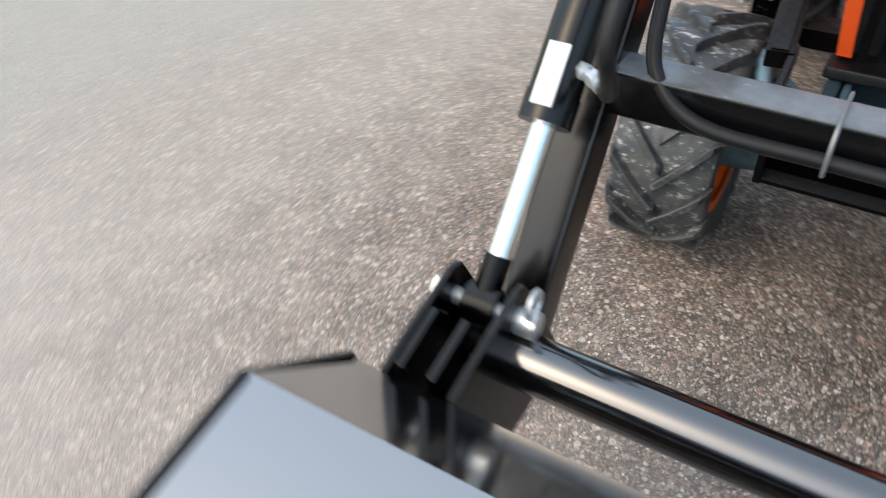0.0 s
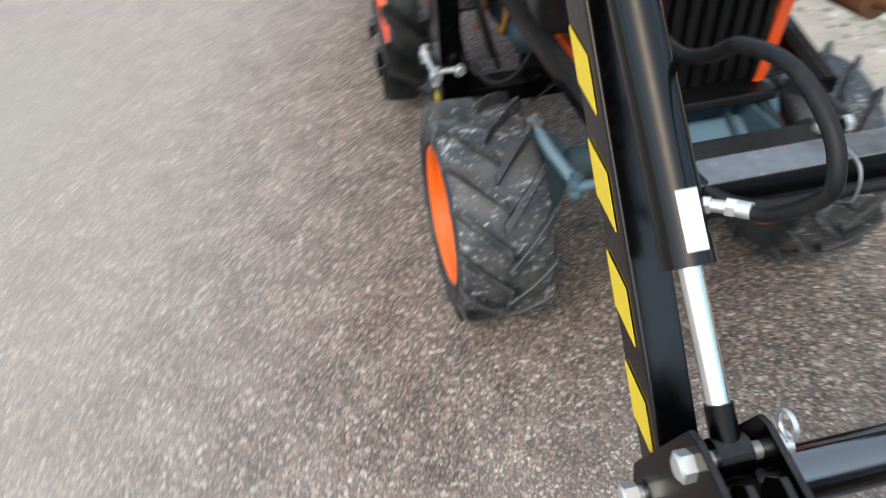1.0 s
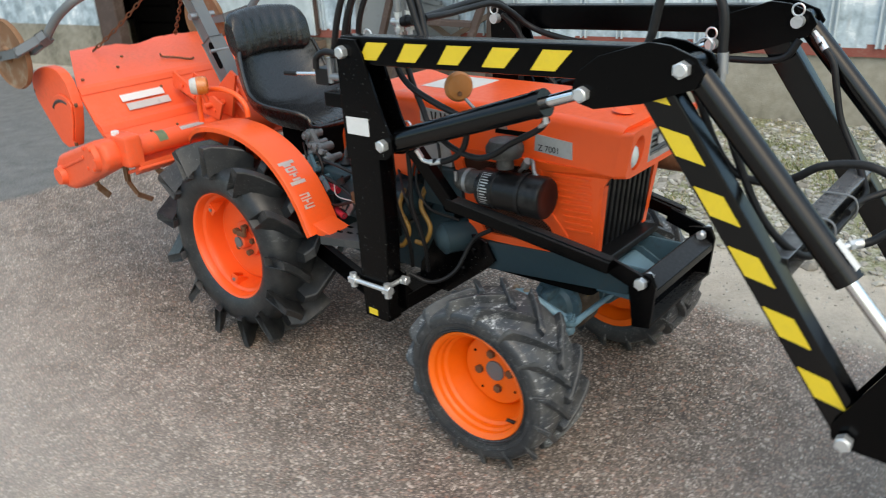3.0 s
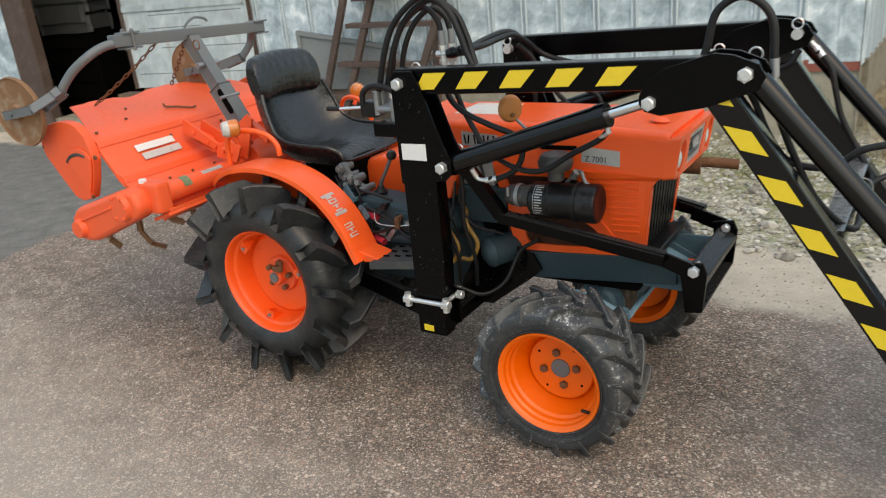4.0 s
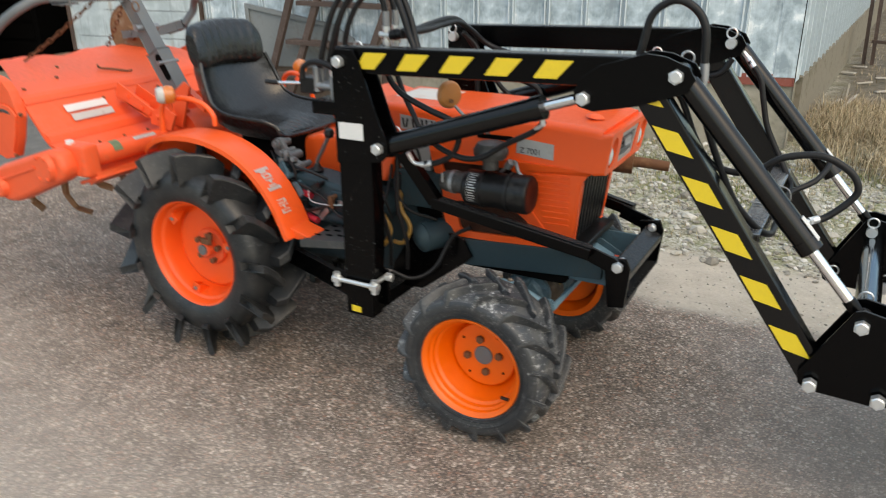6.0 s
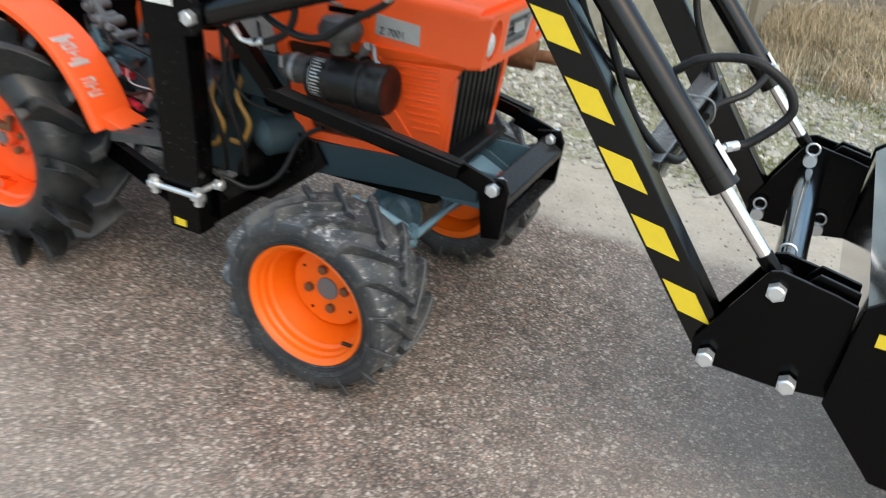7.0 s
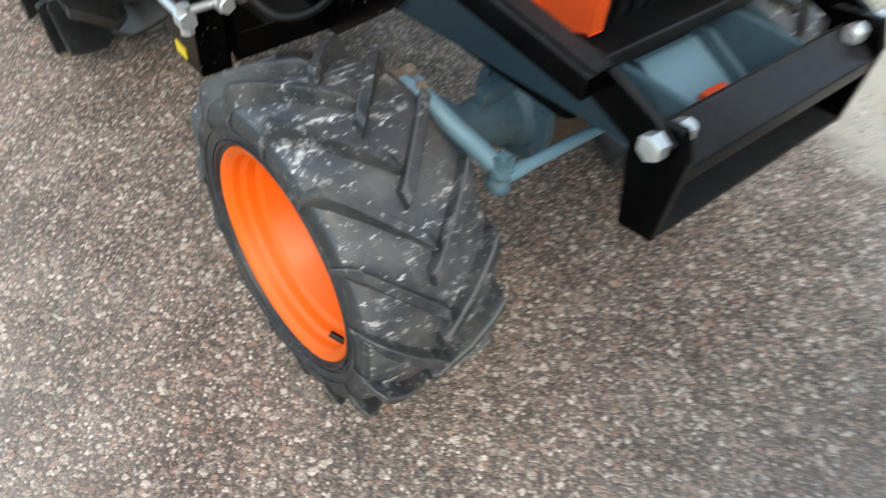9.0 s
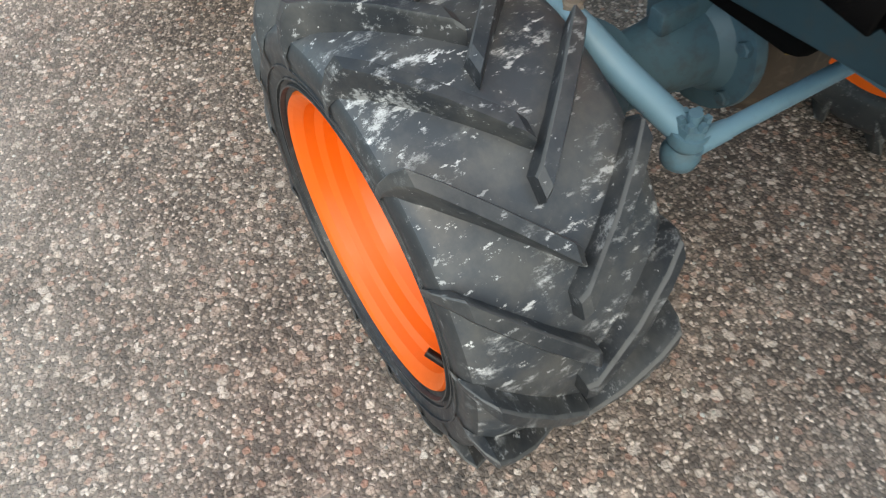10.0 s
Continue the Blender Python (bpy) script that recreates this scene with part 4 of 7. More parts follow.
for s in (-1, 1):
    # post
    bm = BM()
    prism(bm, [(-0.538, 0.305), (-0.425, 0.305), (-0.405, 0.60), (-0.405, 0.93), (-0.535, 0.93)], s * (OUT + 0.003), s * INN, 0.005)
    for a, b in ((OUT + 0.012, OUT + 0.002), (INN - 0.002, INN - 0.012)):
        prism(bm, [(-0.536, 0.86), (-0.538, 1.205), (-0.522, 1.228), (-0.455, 1.228), (-0.437, 1.2), (-0.365, 1.0), (-0.338, 0.945), (-0.338, 0.905), (-0.365, 0.88), (-0.405, 0.875)], s * a, s * b, 0.002)
    prism(bm, [(-0.538, 0.9), (-0.5, 0.9), (-0.5, 1.14), (-0.538, 1.14)], s * OUT, s * INN)
    post = part("post", bm, BLACK_CHIPPED, loader)
    part("label", prism(BM(), [(-0.521, 0.944), (-0.427, 0.944), (-0.427, 0.999), (-0.521, 0.997)], s * (OUT + 0.0123), s * (OUT + 0.0135)), WHITE, post, "blank white sticker", smooth=0)
    part("reflector", prism(BM(), [(-0.515, 0.318), (-0.475, 0.318), (-0.475, 0.34), (-0.515, 0.342)], s * (OUT + 0.0032), s * (OUT + 0.006), 0.001), YELLOW, post, "small amber reflector")
    # clamp at the foot of the post
    bm = BM()
    rod(bm, (-0.562, s * (OUT + 0.018), 0.437), (-0.405, s * (OUT + 0.018), 0.437), 0.0085, seg=12)
    for x in (-0.562, -0.405):
        rod(bm, (x - 0.014, s * (OUT + 0.018), 0.437), (x + 0.014, s * (OUT + 0.018), 0.437), 0.016, seg=6)
        rod(bm, (x, s * (OUT + 0.018), 0.412), (x, s * (OUT + 0.018), 0.462), 0.012, seg=8)
    rod(bm, (-0.405, s * (OUT + 0.02), 0.45), (-0.405, s * (OUT - 0.06), 0.45), 0.008, seg=10)
    hex_bolt(bm, (-0.395, s * (OUT - 0.045), 0.455), (1, 0, 0), 0.016, 0.02)
    part("clamp_bolt", bm, ZINC, post, "zinc clamp rod with nuts")
    pin("pin", -0.505, 1.19, s, post)
    # boom
    bm = BM()
    bar(bm, (-0.53, s * (OUT + INN) / 2, 1.192), (0.46, s * (OUT + INN) / 2, 1.216), 0.058, 0.082, bevel=0.006)
    boom = part("boom", bm, BLACK, loader)
    q = []
    for k in range(5):
        x = -0.415 + 0.149 * k
        z = 1.2205 + 0.0035 * k
        q.append([(x, z), (x + 0.08, z + 0.002), (x + 0.033, z - 0.049), (x - 0.037, z - 0.051)])
    hazard("stripe", q, s, boom)
    # elbow plates
    elbow_poly = [(0.268, 1.158), (0.285, 1.195), (0.334, 1.231), (0.455, 1.268), (0.505, 1.263), (0.565, 1.24), (0.584, 1.21), (0.565, 1.175), (0.443, 1.132), (0.325, 1.108), (0.283, 1.118), (0.268, 1.138)]
    bm = BM()
    for a, b in ((OUT + 0.013, OUT + 0.003), (INN - 0.003, INN - 0.013)):
        prism(bm, elbow_poly, s * a, s * b, 0.002)
    elbow = part("elbow_plate", bm, BLACK, loader)
    pin("pin", 0.537, 1.216, s, elbow)
    pin("pin", 0.298, 1.142, s, elbow)
    # lower arm
    bm = BM()
    c0, c1 = A0 + AN * 0.0385 + AD * -0.02, A0 + AN * 0.0385 + AD * 0.868
    yy = Vector((0, s * (OUT + INN) / 2, 0))
    bar(bm, c0 + yy, c1 + yy, 0.058, 0.077, bevel=0.006)
    arm = part("lower_arm", bm, BLACK_SATIN, loader)
    q = []
    for k in range(-1, 5):
        s0 = 0.078 + 0.1525 * k
        pts = [(s0, 0.009), (s0 + 0.0505, 0.057), (s0 + 0.1265, 0.057), (s0 + 0.0755, 0.009)]
        if k == -1:
            pts = [(0.0, 0.009), (0.002, 0.057), (0.052, 0.057), (0.006, 0.009)]
        q.append([((A0 + AD * u + AN * v).x, (A0 + AD * u + AN * v).z) for u, v in pts])
    hazard("stripe", q, s, arm)
    # cylinders
    cy = s * (OUT + INN) / 2
    lift = cylinder((-0.37, cy, 0.926), (0.298, cy, 1.142), 0.80, 0.034, s, loader, 0.03)
    pin("pin", -0.37, 0.926, s, lift, clip=True)
    tilt = cylinder((0.537, cy, 1.216), (1.05, cy, 0.64), 0.715, 0.03, s, loader, 0.06)
    d = (Vector((1.05, cy, 0.64)) - Vector((0.537, cy, 1.216))).normalized()
    base = Vector((0.537, cy, 1.216))
    n = Vector((d.z, 0, -d.x)) * -1
    bm = BM()
    bar(bm, base + d * 0.47 + n * 0.031, base + d * 0.54 + n * 0.031, 0.026, 0.003, bevel=0.001)
    part("label", bm, WHITE, tilt, "blank white sticker", smooth=0)
    pin("pin", 1.05, 0.64, s, tilt)
    # quick-attach plates
    plate = [(0.925, 0.478), (1.030, 0.676), (1.05, 0.682), (1.15, 0.662), (1.192, 0.65), (1.192, 0.437), (1.10, 0.425), (0.955, 0.43), (0.93, 0.445)]
    bm = BM()
    for a, b in ((OUT + 0.016, OUT + 0.006), (INN - 0.006, INN - 0.016)):
        prism(bm, plate, s * a, s * b, 0.003)
    qa = part("attach_plate", bm, BLACK, loader)
    pin("pin", 0.96, 0.456, s, qa, head=0.012)
    pin("pin", 1.118, 0.452, s, qa, head=0.012)
    ear = [(1.095, 0.66), (1.115, 0.685), (1.19, 0.668), (1.197, 0.46), (1.1, 0.43), (1.09, 0.6)]
    bm = BM()
    prism(bm, ear, s * (OUT - 0.004), s * (OUT - 0.014), 0.003)
    prism(bm, ear, s * (INN + 0.018), s * (INN + 0.008), 0.003)
    part("bucket_ear", bm, BLACK, loader)

part("attach_tube", rod(BM(), (1.062, -0.36, 0.59), (1.062, 0.36, 0.59), 0.034, seg=32), BLACK_TUBE, loader, "glossy black cross tube")
bm = BM()
box(bm, (0.718, -0.36, 0.752), (0.778, 0.36, 0.812), 0.005)
part("cross_beam", bm, BLACK_BEAM, loader, "black box beam with sky sheen put into its top colour")

# bucket
outline = [(1.19, 0.44), (1.202, 0.665), (1.327, 0.775), (1.60, 0.735), (1.83, 0.30), (1.62, 0.262), (1.308, 0.294)]
shell = [(1.60, 0.735), (1.327, 0.775), (1.202, 0.665), (1.19, 0.44), (1.308, 0.294), (1.62, 0.262), (1.83, 0.285)]
BW = 0.452
cx, cz = 1.5, 0.5
bk = None
for i, ((xa, za), (xb, zb)) in enumerate(zip(shell, shell[1:])):
    d = Vector((xb - xa, 0, zb - za)).normalized()
    n = Vector((d.z, 0, -d.x))
    if n.dot(Vector((cx - xa, 0, cz - za))) < 0:
        n = -n
    n *= 0.006
    bm = prism(BM(), [(xa, za), (xb, zb), (xb + n.x, zb + n.z), (xa + n.x, za + n.z)], -BW, BW)
    if bk is None:
        bk = part("bucket", bm, BLACK_GLOSS, loader, "glossy black steel bucket", smooth=20)
    else:
        part("floor_panel" if i > 3 else "back_panel", bm, BLACK_GLOSS, bk, smooth=20)
for y0, y1 in ((-BW - 0.01, -BW), (BW, BW + 0.01)):
    bm = BM()
    prism(bm, [(x + (0.004 if x > 1.3 else -0.004), z + 0.004) for x, z in outline], y0, y1, 0.002)
    part("side_plate", bm, BLACK, bk)
part("cutting_edge", prism(BM(), [(1.70, 0.262), (1.87, 0.278), (1.87, 0.29), (1.70, 0.276)], -BW - 0.012, BW + 0.012, 0.002), STEEL, bk, "bare steel cutting edge")
for k in range(3):
    part("stripe", prism(BM(), [(1.232 + 0.12 * k, 0.60), (1.30 + 0.12 * k, 0.60), (1.30 + 0.12 * k, 0.628), (1.232 + 0.12 * k, 0.628)], -BW - 0.0105, -BW - 0.012), YELLOW, bk, "yellow hazard stripe", smooth=0)

# struts, bumper and cross plates
for s in (-1, 1):
    bm = BM()
    bar(bm, (-0.335, s * 0.335, 0.90), (-0.243, s * 0.285, 0.728), 0.035, 0.045)
    bar(bm, (-0.25, s * 0.287, 0.728), (0.285, s * 0.235, 0.622), 0.046, 0.036)
    bar(bm, (0.0, s * 0.262, 0.700), (0.29, s * 0.236, 0.643), 0.03, 0.006)
    prism(bm, [(0.255, 0.645), (0.36, 0.612), (0.392, 0.592), (0.385, 0.565), (0.35, 0.56), (0.24, 0.60)], s * 0.222, s * 0.21, 0.002)
    st = part("strut", bm, BLACK, loader)
    bm = BM()
    hex_bolt(bm, (0.372, s * 0.214, 0.588), (0, s, 0), 0.0175, 0.016, 0.008)
    rod(bm, (0.372, s * 0.165, 0.588), (0.372, s * 0.214, 0.588), 0.009, seg=12)
    hex_bolt(bm, (0.372, s * 0.19, 0.588), (0, -s, 0), 0.015, 0.016, 0.002)
    part("bumper_bolt", bm, ZINC, st, "zinc-plated hex bolt")
    bm = BM()
    prism(bm, [(0.322, 0.60), (0.392, 0.612), (0.408, 0.575), (0.396, 0.446), (0.343, 0.438)], s * 0.212, s * 0.198, 0.002)
    part("bumper_upright", bm, BLACK, loader)
    bm = BM()
    prism(bm, [(-0.545, 0.335), (-0.40, 0.335), (-0.40, 0.47), (-0.47, 0.50), (-0.545, 0.47)], s * 0.355, s * 0.345, 0.002)
    bar(bm, (-0.54, s * 0.385, 0.395), (-1.08, s * 0.23, 0.43), 0.02, 0.07)
    part("mounting_bracket", bm, BLACK, loader)
bm = box(BM(), (-0.45, -0.345, 0.308), (-0.436, 0.345, 0.36), 0.002)
box(bm, (-0.53, -0.345, 0.35), (-0.449, 0.345, 0.36), 0.002)
part("cross_plate", bm, BLACK, loader, "black steel angle below the gearbox")
for s in (-1, 1):
    bm = prism(BM(), [(-0.51, 0.33), (-0.37, 0.335), (-0.2, 0.465), (-0.165, 0.50), (-0.20, 0.56), (-0.29, 0.585), (-0.40, 0.565), (-0.49, 0.42)], s * 0.172, s * 0.160, 0.002)
    sp = part("side_bracket", bm, BLACK_CHIPPED, loader, "black steel bracket bolted to the gearbox")
    for x, z in ((-0.25, 0.52), (-0.36, 0.50), (-0.30, 0.44)):
        part("bolt", hex_bolt(BM(), (x, s * 0.172, z), (0, s, 0), 0.011, 0.009), BLACK, sp)
    bm = BM()
    gus = [(0.355, 0.62), (0.345, 0.5), (0.325, 0.42), (0.275, 0.36), (0.355, 0.36)]
    fa = [bm.verts.new((-0.452, s * y, z)) for y, z in gus]
    fb = [bm.verts.new((-0.442, s * y, z)) for y, z in gus]
    bm.faces.new(fa)
    bm.faces.new(fb[::-1])
    for i in range(5):
        bm.faces.new((fa[i], fb[i], fb[(i + 1) % 5], fa[(i + 1) % 5]))
    part("gusset", bm, BLACK, loader)
bm = BM()
prism(bm, [(0.345, 0.585), (0.352, 0.588), (0.404, 0.560), (0.404, 0.536), (0.398, 0.536), (0.352, 0.562)], -0.198, 0.198, 0.003)
prism(bm, [(0.345, 0.585), (0.354, 0.585), (0.354, 0.452), (0.345, 0.452)], -0.198, 0.198)
prism(bm, [(0.345, 0.444), (0.397, 0.450), (0.397, 0.458), (0.345, 0.453)], -0.198, 0.198, 0.001)
part("bumper_channel", bm, BLACK, loader)

# hydraulic hoses
def hose(name, pts, r=0.0095, owner=None, mat=None, label=""):
    return part(name, pipe(BM(), pts, r), mat or RUBBER, owner or loader, label)


NEAR_LOOP = [(0.885, -0.335, 0.86), (0.922, -0.31, 0.868), (0.973, -0.295, 0.919), (0.983, -0.295, 0.953), (0.957, -0.295, 0.992), (0.89, -0.30, 1.024), (0.805, -0.305, 1.012), (0.756, -0.31, 0.98), (0.705, -0.32, 0.961), (0.644, -0.33, 0.972),
             (0.61, -0.335, 1.0), (0.575, -0.34, 1.059), (0.535, -0.345, 1.15), (0.49, -0.342, 1.185), (0.4, -0.34, 1.18), (0.1, -0.338, 1.175), (-0.22, -0.325, 1.18), (-0.29, -0.305, 1.215)]
FAR_LOOP = [(0.885, 0.335, 0.865), (0.89, 0.29, 0.85), (0.86, 0.22, 0.815), (0.80, 0.15, 0.79), (0.794, 0.05, 0.79)]
for s in (-1, 1):
    loop = hose("hose", NEAR_LOOP if s < 0 else FAR_LOOP, 0.0092)
    bm = BM()
    rod(bm, (0.868, s * 0.364, 0.857), (0.876, s * 0.353, 0.859), 0.0105, seg=6)
    rod(bm, (0.876, s * 0.353, 0.859), (0.888, s * 0.338, 0.861), 0.0075, seg=10)
    rod(bm, (0.886, s * 0.34, 0.861), (0.893, s * 0.332, 0.862), 0.011, seg=6)
    rod(bm, (0.893, s * 0.332, 0.862), (0.907, s * 0.321, 0.865), 0.0098, seg=14)
    part("fitting", bm, ZINC, loop, "zinc hose fitting")
    # along the inner face of the arm to the cross beam
    down = hose("hose", [(0.59, s * 0.345, 1.165), (0.60, s * 0.335, 1.1), (0.645, s * 0.332, 0.99), (0.70, s * 0.33, 0.885), (0.76, s * 0.31, 0.815), (0.793, s * 0.24, 0.778), (0.793, s * 0.1, 0.773), (0.793, 0, 0.772)] if s < 0 else
                [(0.60, 0.345, 1.16), (0.641, 0.335, 1.11), (0.66, 0.333, 1.04), (0.685, 0.333, 0.95), (0.74, 0.325, 0.85), (0.775, 0.29, 0.80), (0.793, 0.24, 0.778), (0.793, 0.1, 0.773), (0.793, 0, 0.772)])
    if s > 0:
        bm = rod(BM(), (0.575, 0.36, 1.185), (0.592, 0.35, 1.17), 0.009, seg=6)
        rod(bm, (0.592, 0.35, 1.17), (0.616, 0.341, 1.142), 0.0105, seg=12)
        part("fitting", bm, ZINC, down, "zinc hose fitting")
    bm = BM()
    pipe(bm, [(0.715, s * 0.1, 0.818), (0.782, s * 0.1, 0.818), (0.804, s * 0.1, 0.80), (0.804, s * 0.1, 0.765), (0.782, s * 0.1, 0.748)], 0.0026, seg=6)
    part("cable_tie", bm, STEEL, loader)
    # lift cylinder feeds
    feed = hose("hose", [(0.165, s * 0.375, 1.055), (0.13, s * 0.36, 1.02), (0.03, s * 0.34, 0.965), (-0.05, s * 0.335, 0.915), (-0.12, s * 0.335, 0.905), (-0.206, s * 0.335, 0.932), (-0.27, s * 0.335, 0.985), (-0.30, s * 0.322, 1.02), (-0.35, s * 0.305, 1.09), (-0.39, s * 0.29, 1.17), (-0.43, s * 0.265, 1.215)], 0.009)
    bm = BM()
    rod(bm, (0.165, s * 0.385, 1.085), (0.165, s * 0.38, 1.045), 0.0075, seg=10)
    rod(bm, (0.168, s * 0.38, 1.05), (0.13, s * 0.36, 1.022), 0.007, seg=10)
    part("fitting", bm, ZINC, feed, "zinc hose fitting")
    feed = hose("hose", [(-0.25, s * 0.345, 0.872), (-0.21, s * 0.337, 0.878), (-0.155, s * 0.335, 0.91), (-0.13, s * 0.335, 0.965), (-0.148, s * 0.338, 1.015), (-0.24, s * 0.337, 1.048), (-0.335, s * 0.333, 1.087), (-0.393, s * 0.32, 1.138), (-0.43, s * 0.28, 1.21)], 0.0095)
    bm = BM()
    rod(bm, (-0.302, s * 0.36, 0.905), (-0.292, s * 0.352, 0.88), 0.0085, seg=6)
    pipe(bm, [(-0.297, s * 0.356, 0.89), (-0.287, s * 0.351, 0.873), (-0.262, s * 0.347, 0.868)], 0.0065, seg=10)
    rod(bm, (-0.262, s * 0.347, 0.868), (-0.225, s * 0.34, 0.875), 0.0095, seg=12)
    part("fitting", bm, ZINC, feed, "zinc hose fitting")

# control valve on the right post with hoses arching forward
vl = part("control_valve", box(BM(), (-0.60, -0.36, 1.05), (-0.545, -0.24, 1.125), 0.004), STEEL, loader, "bare metal hydraulic valve block")
bm = BM()
box(bm, (-0.66, -0.385, 1.005), (-0.53, -0.25, 1.05), 0.003)
part("bracket", bm, BLACK, vl)
bm = BM()
box(bm, (-0.735, -0.35, 1.06), (-0.67, -0.29, 1.115), 0.006)
part("lever_boot", bm, PLASTIC, vl)
for k in range(3):
    bm = rod(BM(), (-0.665, -0.34 + 0.03 * k, 1.07), (-0.665, -0.34 + 0.03 * k, 1.15), 0.012, seg=12)
    rod(bm, (-0.665, -0.34 + 0.03 * k, 1.09), (-0.60, -0.34 + 0.03 * k, 1.09), 0.013, seg=14)
    part("spool_cap", bm, STEEL, vl)
    part("port_fitting", hex_bolt(BM(), (-0.59, -0.35 + 0.03 * k, 1.12), (0, 0, 1), 0.012, 0.03, 0.01), ZINC, vl)
bm = BM()
rod(bm, (-0.735, -0.32, 1.09), (-0.83, -0.345, 1.088), 0.0055, seg=10)
lv = part("lever", bm, CHROME, vl, "chromed control lever")
part("lever_grip", rod(BM(), (-0.83, -0.345, 1.088), (-0.875, -0.357, 1.09), 0.0085, seg=10), PLASTIC, lv)
# two long hoses arch over and run on inside the boom, one of them over the elbow
hose("hose", [(-0.655, -0.335, 1.15), (-0.612, -0.33, 1.291), (-0.562, -0.32, 1.378), (-0.467, -0.305, 1.441), (-0.385, -0.30, 1.402), (-0.345, -0.30, 1.328), (-0.316, -0.302, 1.252), (-0.27, -0.315, 1.2), (-0.15, -0.335, 1.195), (0.2, -0.338, 1.195), (0.36, -0.338, 1.2),
              (0.412, -0.337, 1.25), (0.435, -0.332, 1.348), (0.473, -0.33, 1.385), (0.511, -0.33, 1.391), (0.552, -0.33, 1.367), (0.577, -0.333, 1.322), (0.584, -0.338, 1.235)], 0.0105)
hose("hose", [(-0.635, -0.315, 1.15), (-0.592, -0.31, 1.285), (-0.54, -0.295, 1.378), (-0.455, -0.28, 1.428), (-0.372, -0.275, 1.388), (-0.332, -0.278, 1.315), (-0.305, -0.29, 1.245), (-0.285, -0.303, 1.21)], 0.0105)
bm = rod(BM(), (0.585, -0.339, 1.24), (0.588, -0.341, 1.195), 0.0115, seg=14)
rod(bm, (0.588, -0.341, 1.197), (0.588, -0.345, 1.165), 0.0085, seg=8)
part("fitting", bm, STEEL, loader, "dull steel hose fitting")
for pts in ([(-0.625, -0.30, 1.15), (-0.60, -0.30, 1.275), (-0.56, -0.285, 1.36), (-0.497, -0.265, 1.405), (-0.455, -0.252, 1.37), (-0.441, -0.25, 1.318)], [(-0.605, -0.275, 1.15), (-0.578, -0.275, 1.27), (-0.54, -0.255, 1.355), (-0.485, -0.23, 1.398), (-0.44, -0.221, 1.37), (-0.424, -0.22, 1.32)]):
    sh = hose("hose", pts, 0.0095)
    x, y, z = pts[-1]
    bm = rod(BM(), (x, y, z + 0.012), (x + 0.001, y, z - 0.035), 0.0115, seg=14)
    part("crimp", bm, STEEL, sh, "grey crimped hose end")
    bm = rod(BM(), (x, y, z - 0.033), (x, y, z - 0.05), 0.0125, seg=6)
    rod(bm, (x, y, z - 0.05), (x, y, z - 0.105), 0.0095, seg=12)
    rod(bm, (x, y, z - 0.078), (x, y, z - 0.092), 0.0145, seg=6)
    rod(bm, (x - 0.024, y, z - 0.062), (x + 0.02, y, z - 0.062), 0.01, seg=10)
    part("coupling", bm, ZINC, loader, "zinc quick coupling")
    bm = rod(BM(), (x + 0.018, y, z - 0.062), (x + 0.062, y, z - 0.056), 0.0155, seg=16)
    rod(bm, (x + 0.03, y, z - 0.06), (x + 0.042, y, z - 0.058), 0.018, seg=16)
    part("coupling_sleeve", bm, PLASTIC, loader)
# across to the far boom
hose("hose", [(-0.378, -0.25, 1.262), (-0.385, -0.16, 1.266), (-0.405, -0.03, 1.272), (-0.416, 0.14, 1.277), (-0.421, 0.25, 1.25), (-0.414, 0.315, 1.195), (-0.405, 0.335, 1.13), (-0.40, 0.335, 1.0), (-0.405, 0.335, 0.8)], 0.0105)
hose("hose", [(-0.36, -0.22, 1.264), (-0.37, -0.10, 1.262), (-0.392, 0.03, 1.263), (-0.402, 0.17, 1.262), (-0.395, 0.26, 1.228), (-0.354, 0.325, 1.17), (-0.258, 0.338, 1.138), (-0.1, 0.34, 1.118), (0.2, 0.34, 1.105), (0.36, 0.34, 1.1), (0.5, 0.335, 1.11), (0.545, 0.34, 1.165)], 0.0105)
hose("hose", [(-0.712, -0.36, 1.115), (-0.703, -0.36, 1.151), (-0.656, -0.36, 1.171), (-0.585, -0.357, 1.155), (-0.552, -0.345, 1.10)], 0.0105)
for k, (x, y) in enumerate(((-0.475, -0.345), (-0.405, -0.345))):
    hose("hose", [(x + 0.05, y, 0.93), (x + 0.045, y + 0.01, 0.80), (x + 0.035, y + 0.02, 0.70), (x + 0.05, y + 0.05, 0.56), (x + 0.03, y + 0.08, 0.45)], 0.007)
hose("hose", [(-0.40, -0.33, 0.46), (-0.33, -0.30, 0.435), (-0.27, -0.25, 0.47), (-0.23, -0.2, 0.57), (-0.16, -0.19, 0.62)], 0.007)

# ---- tractor ----
tractor = thing("tractor", (-0.6, 0, 0), "small orange four-wheel-drive tractor with black vinyl seat", "tractor")


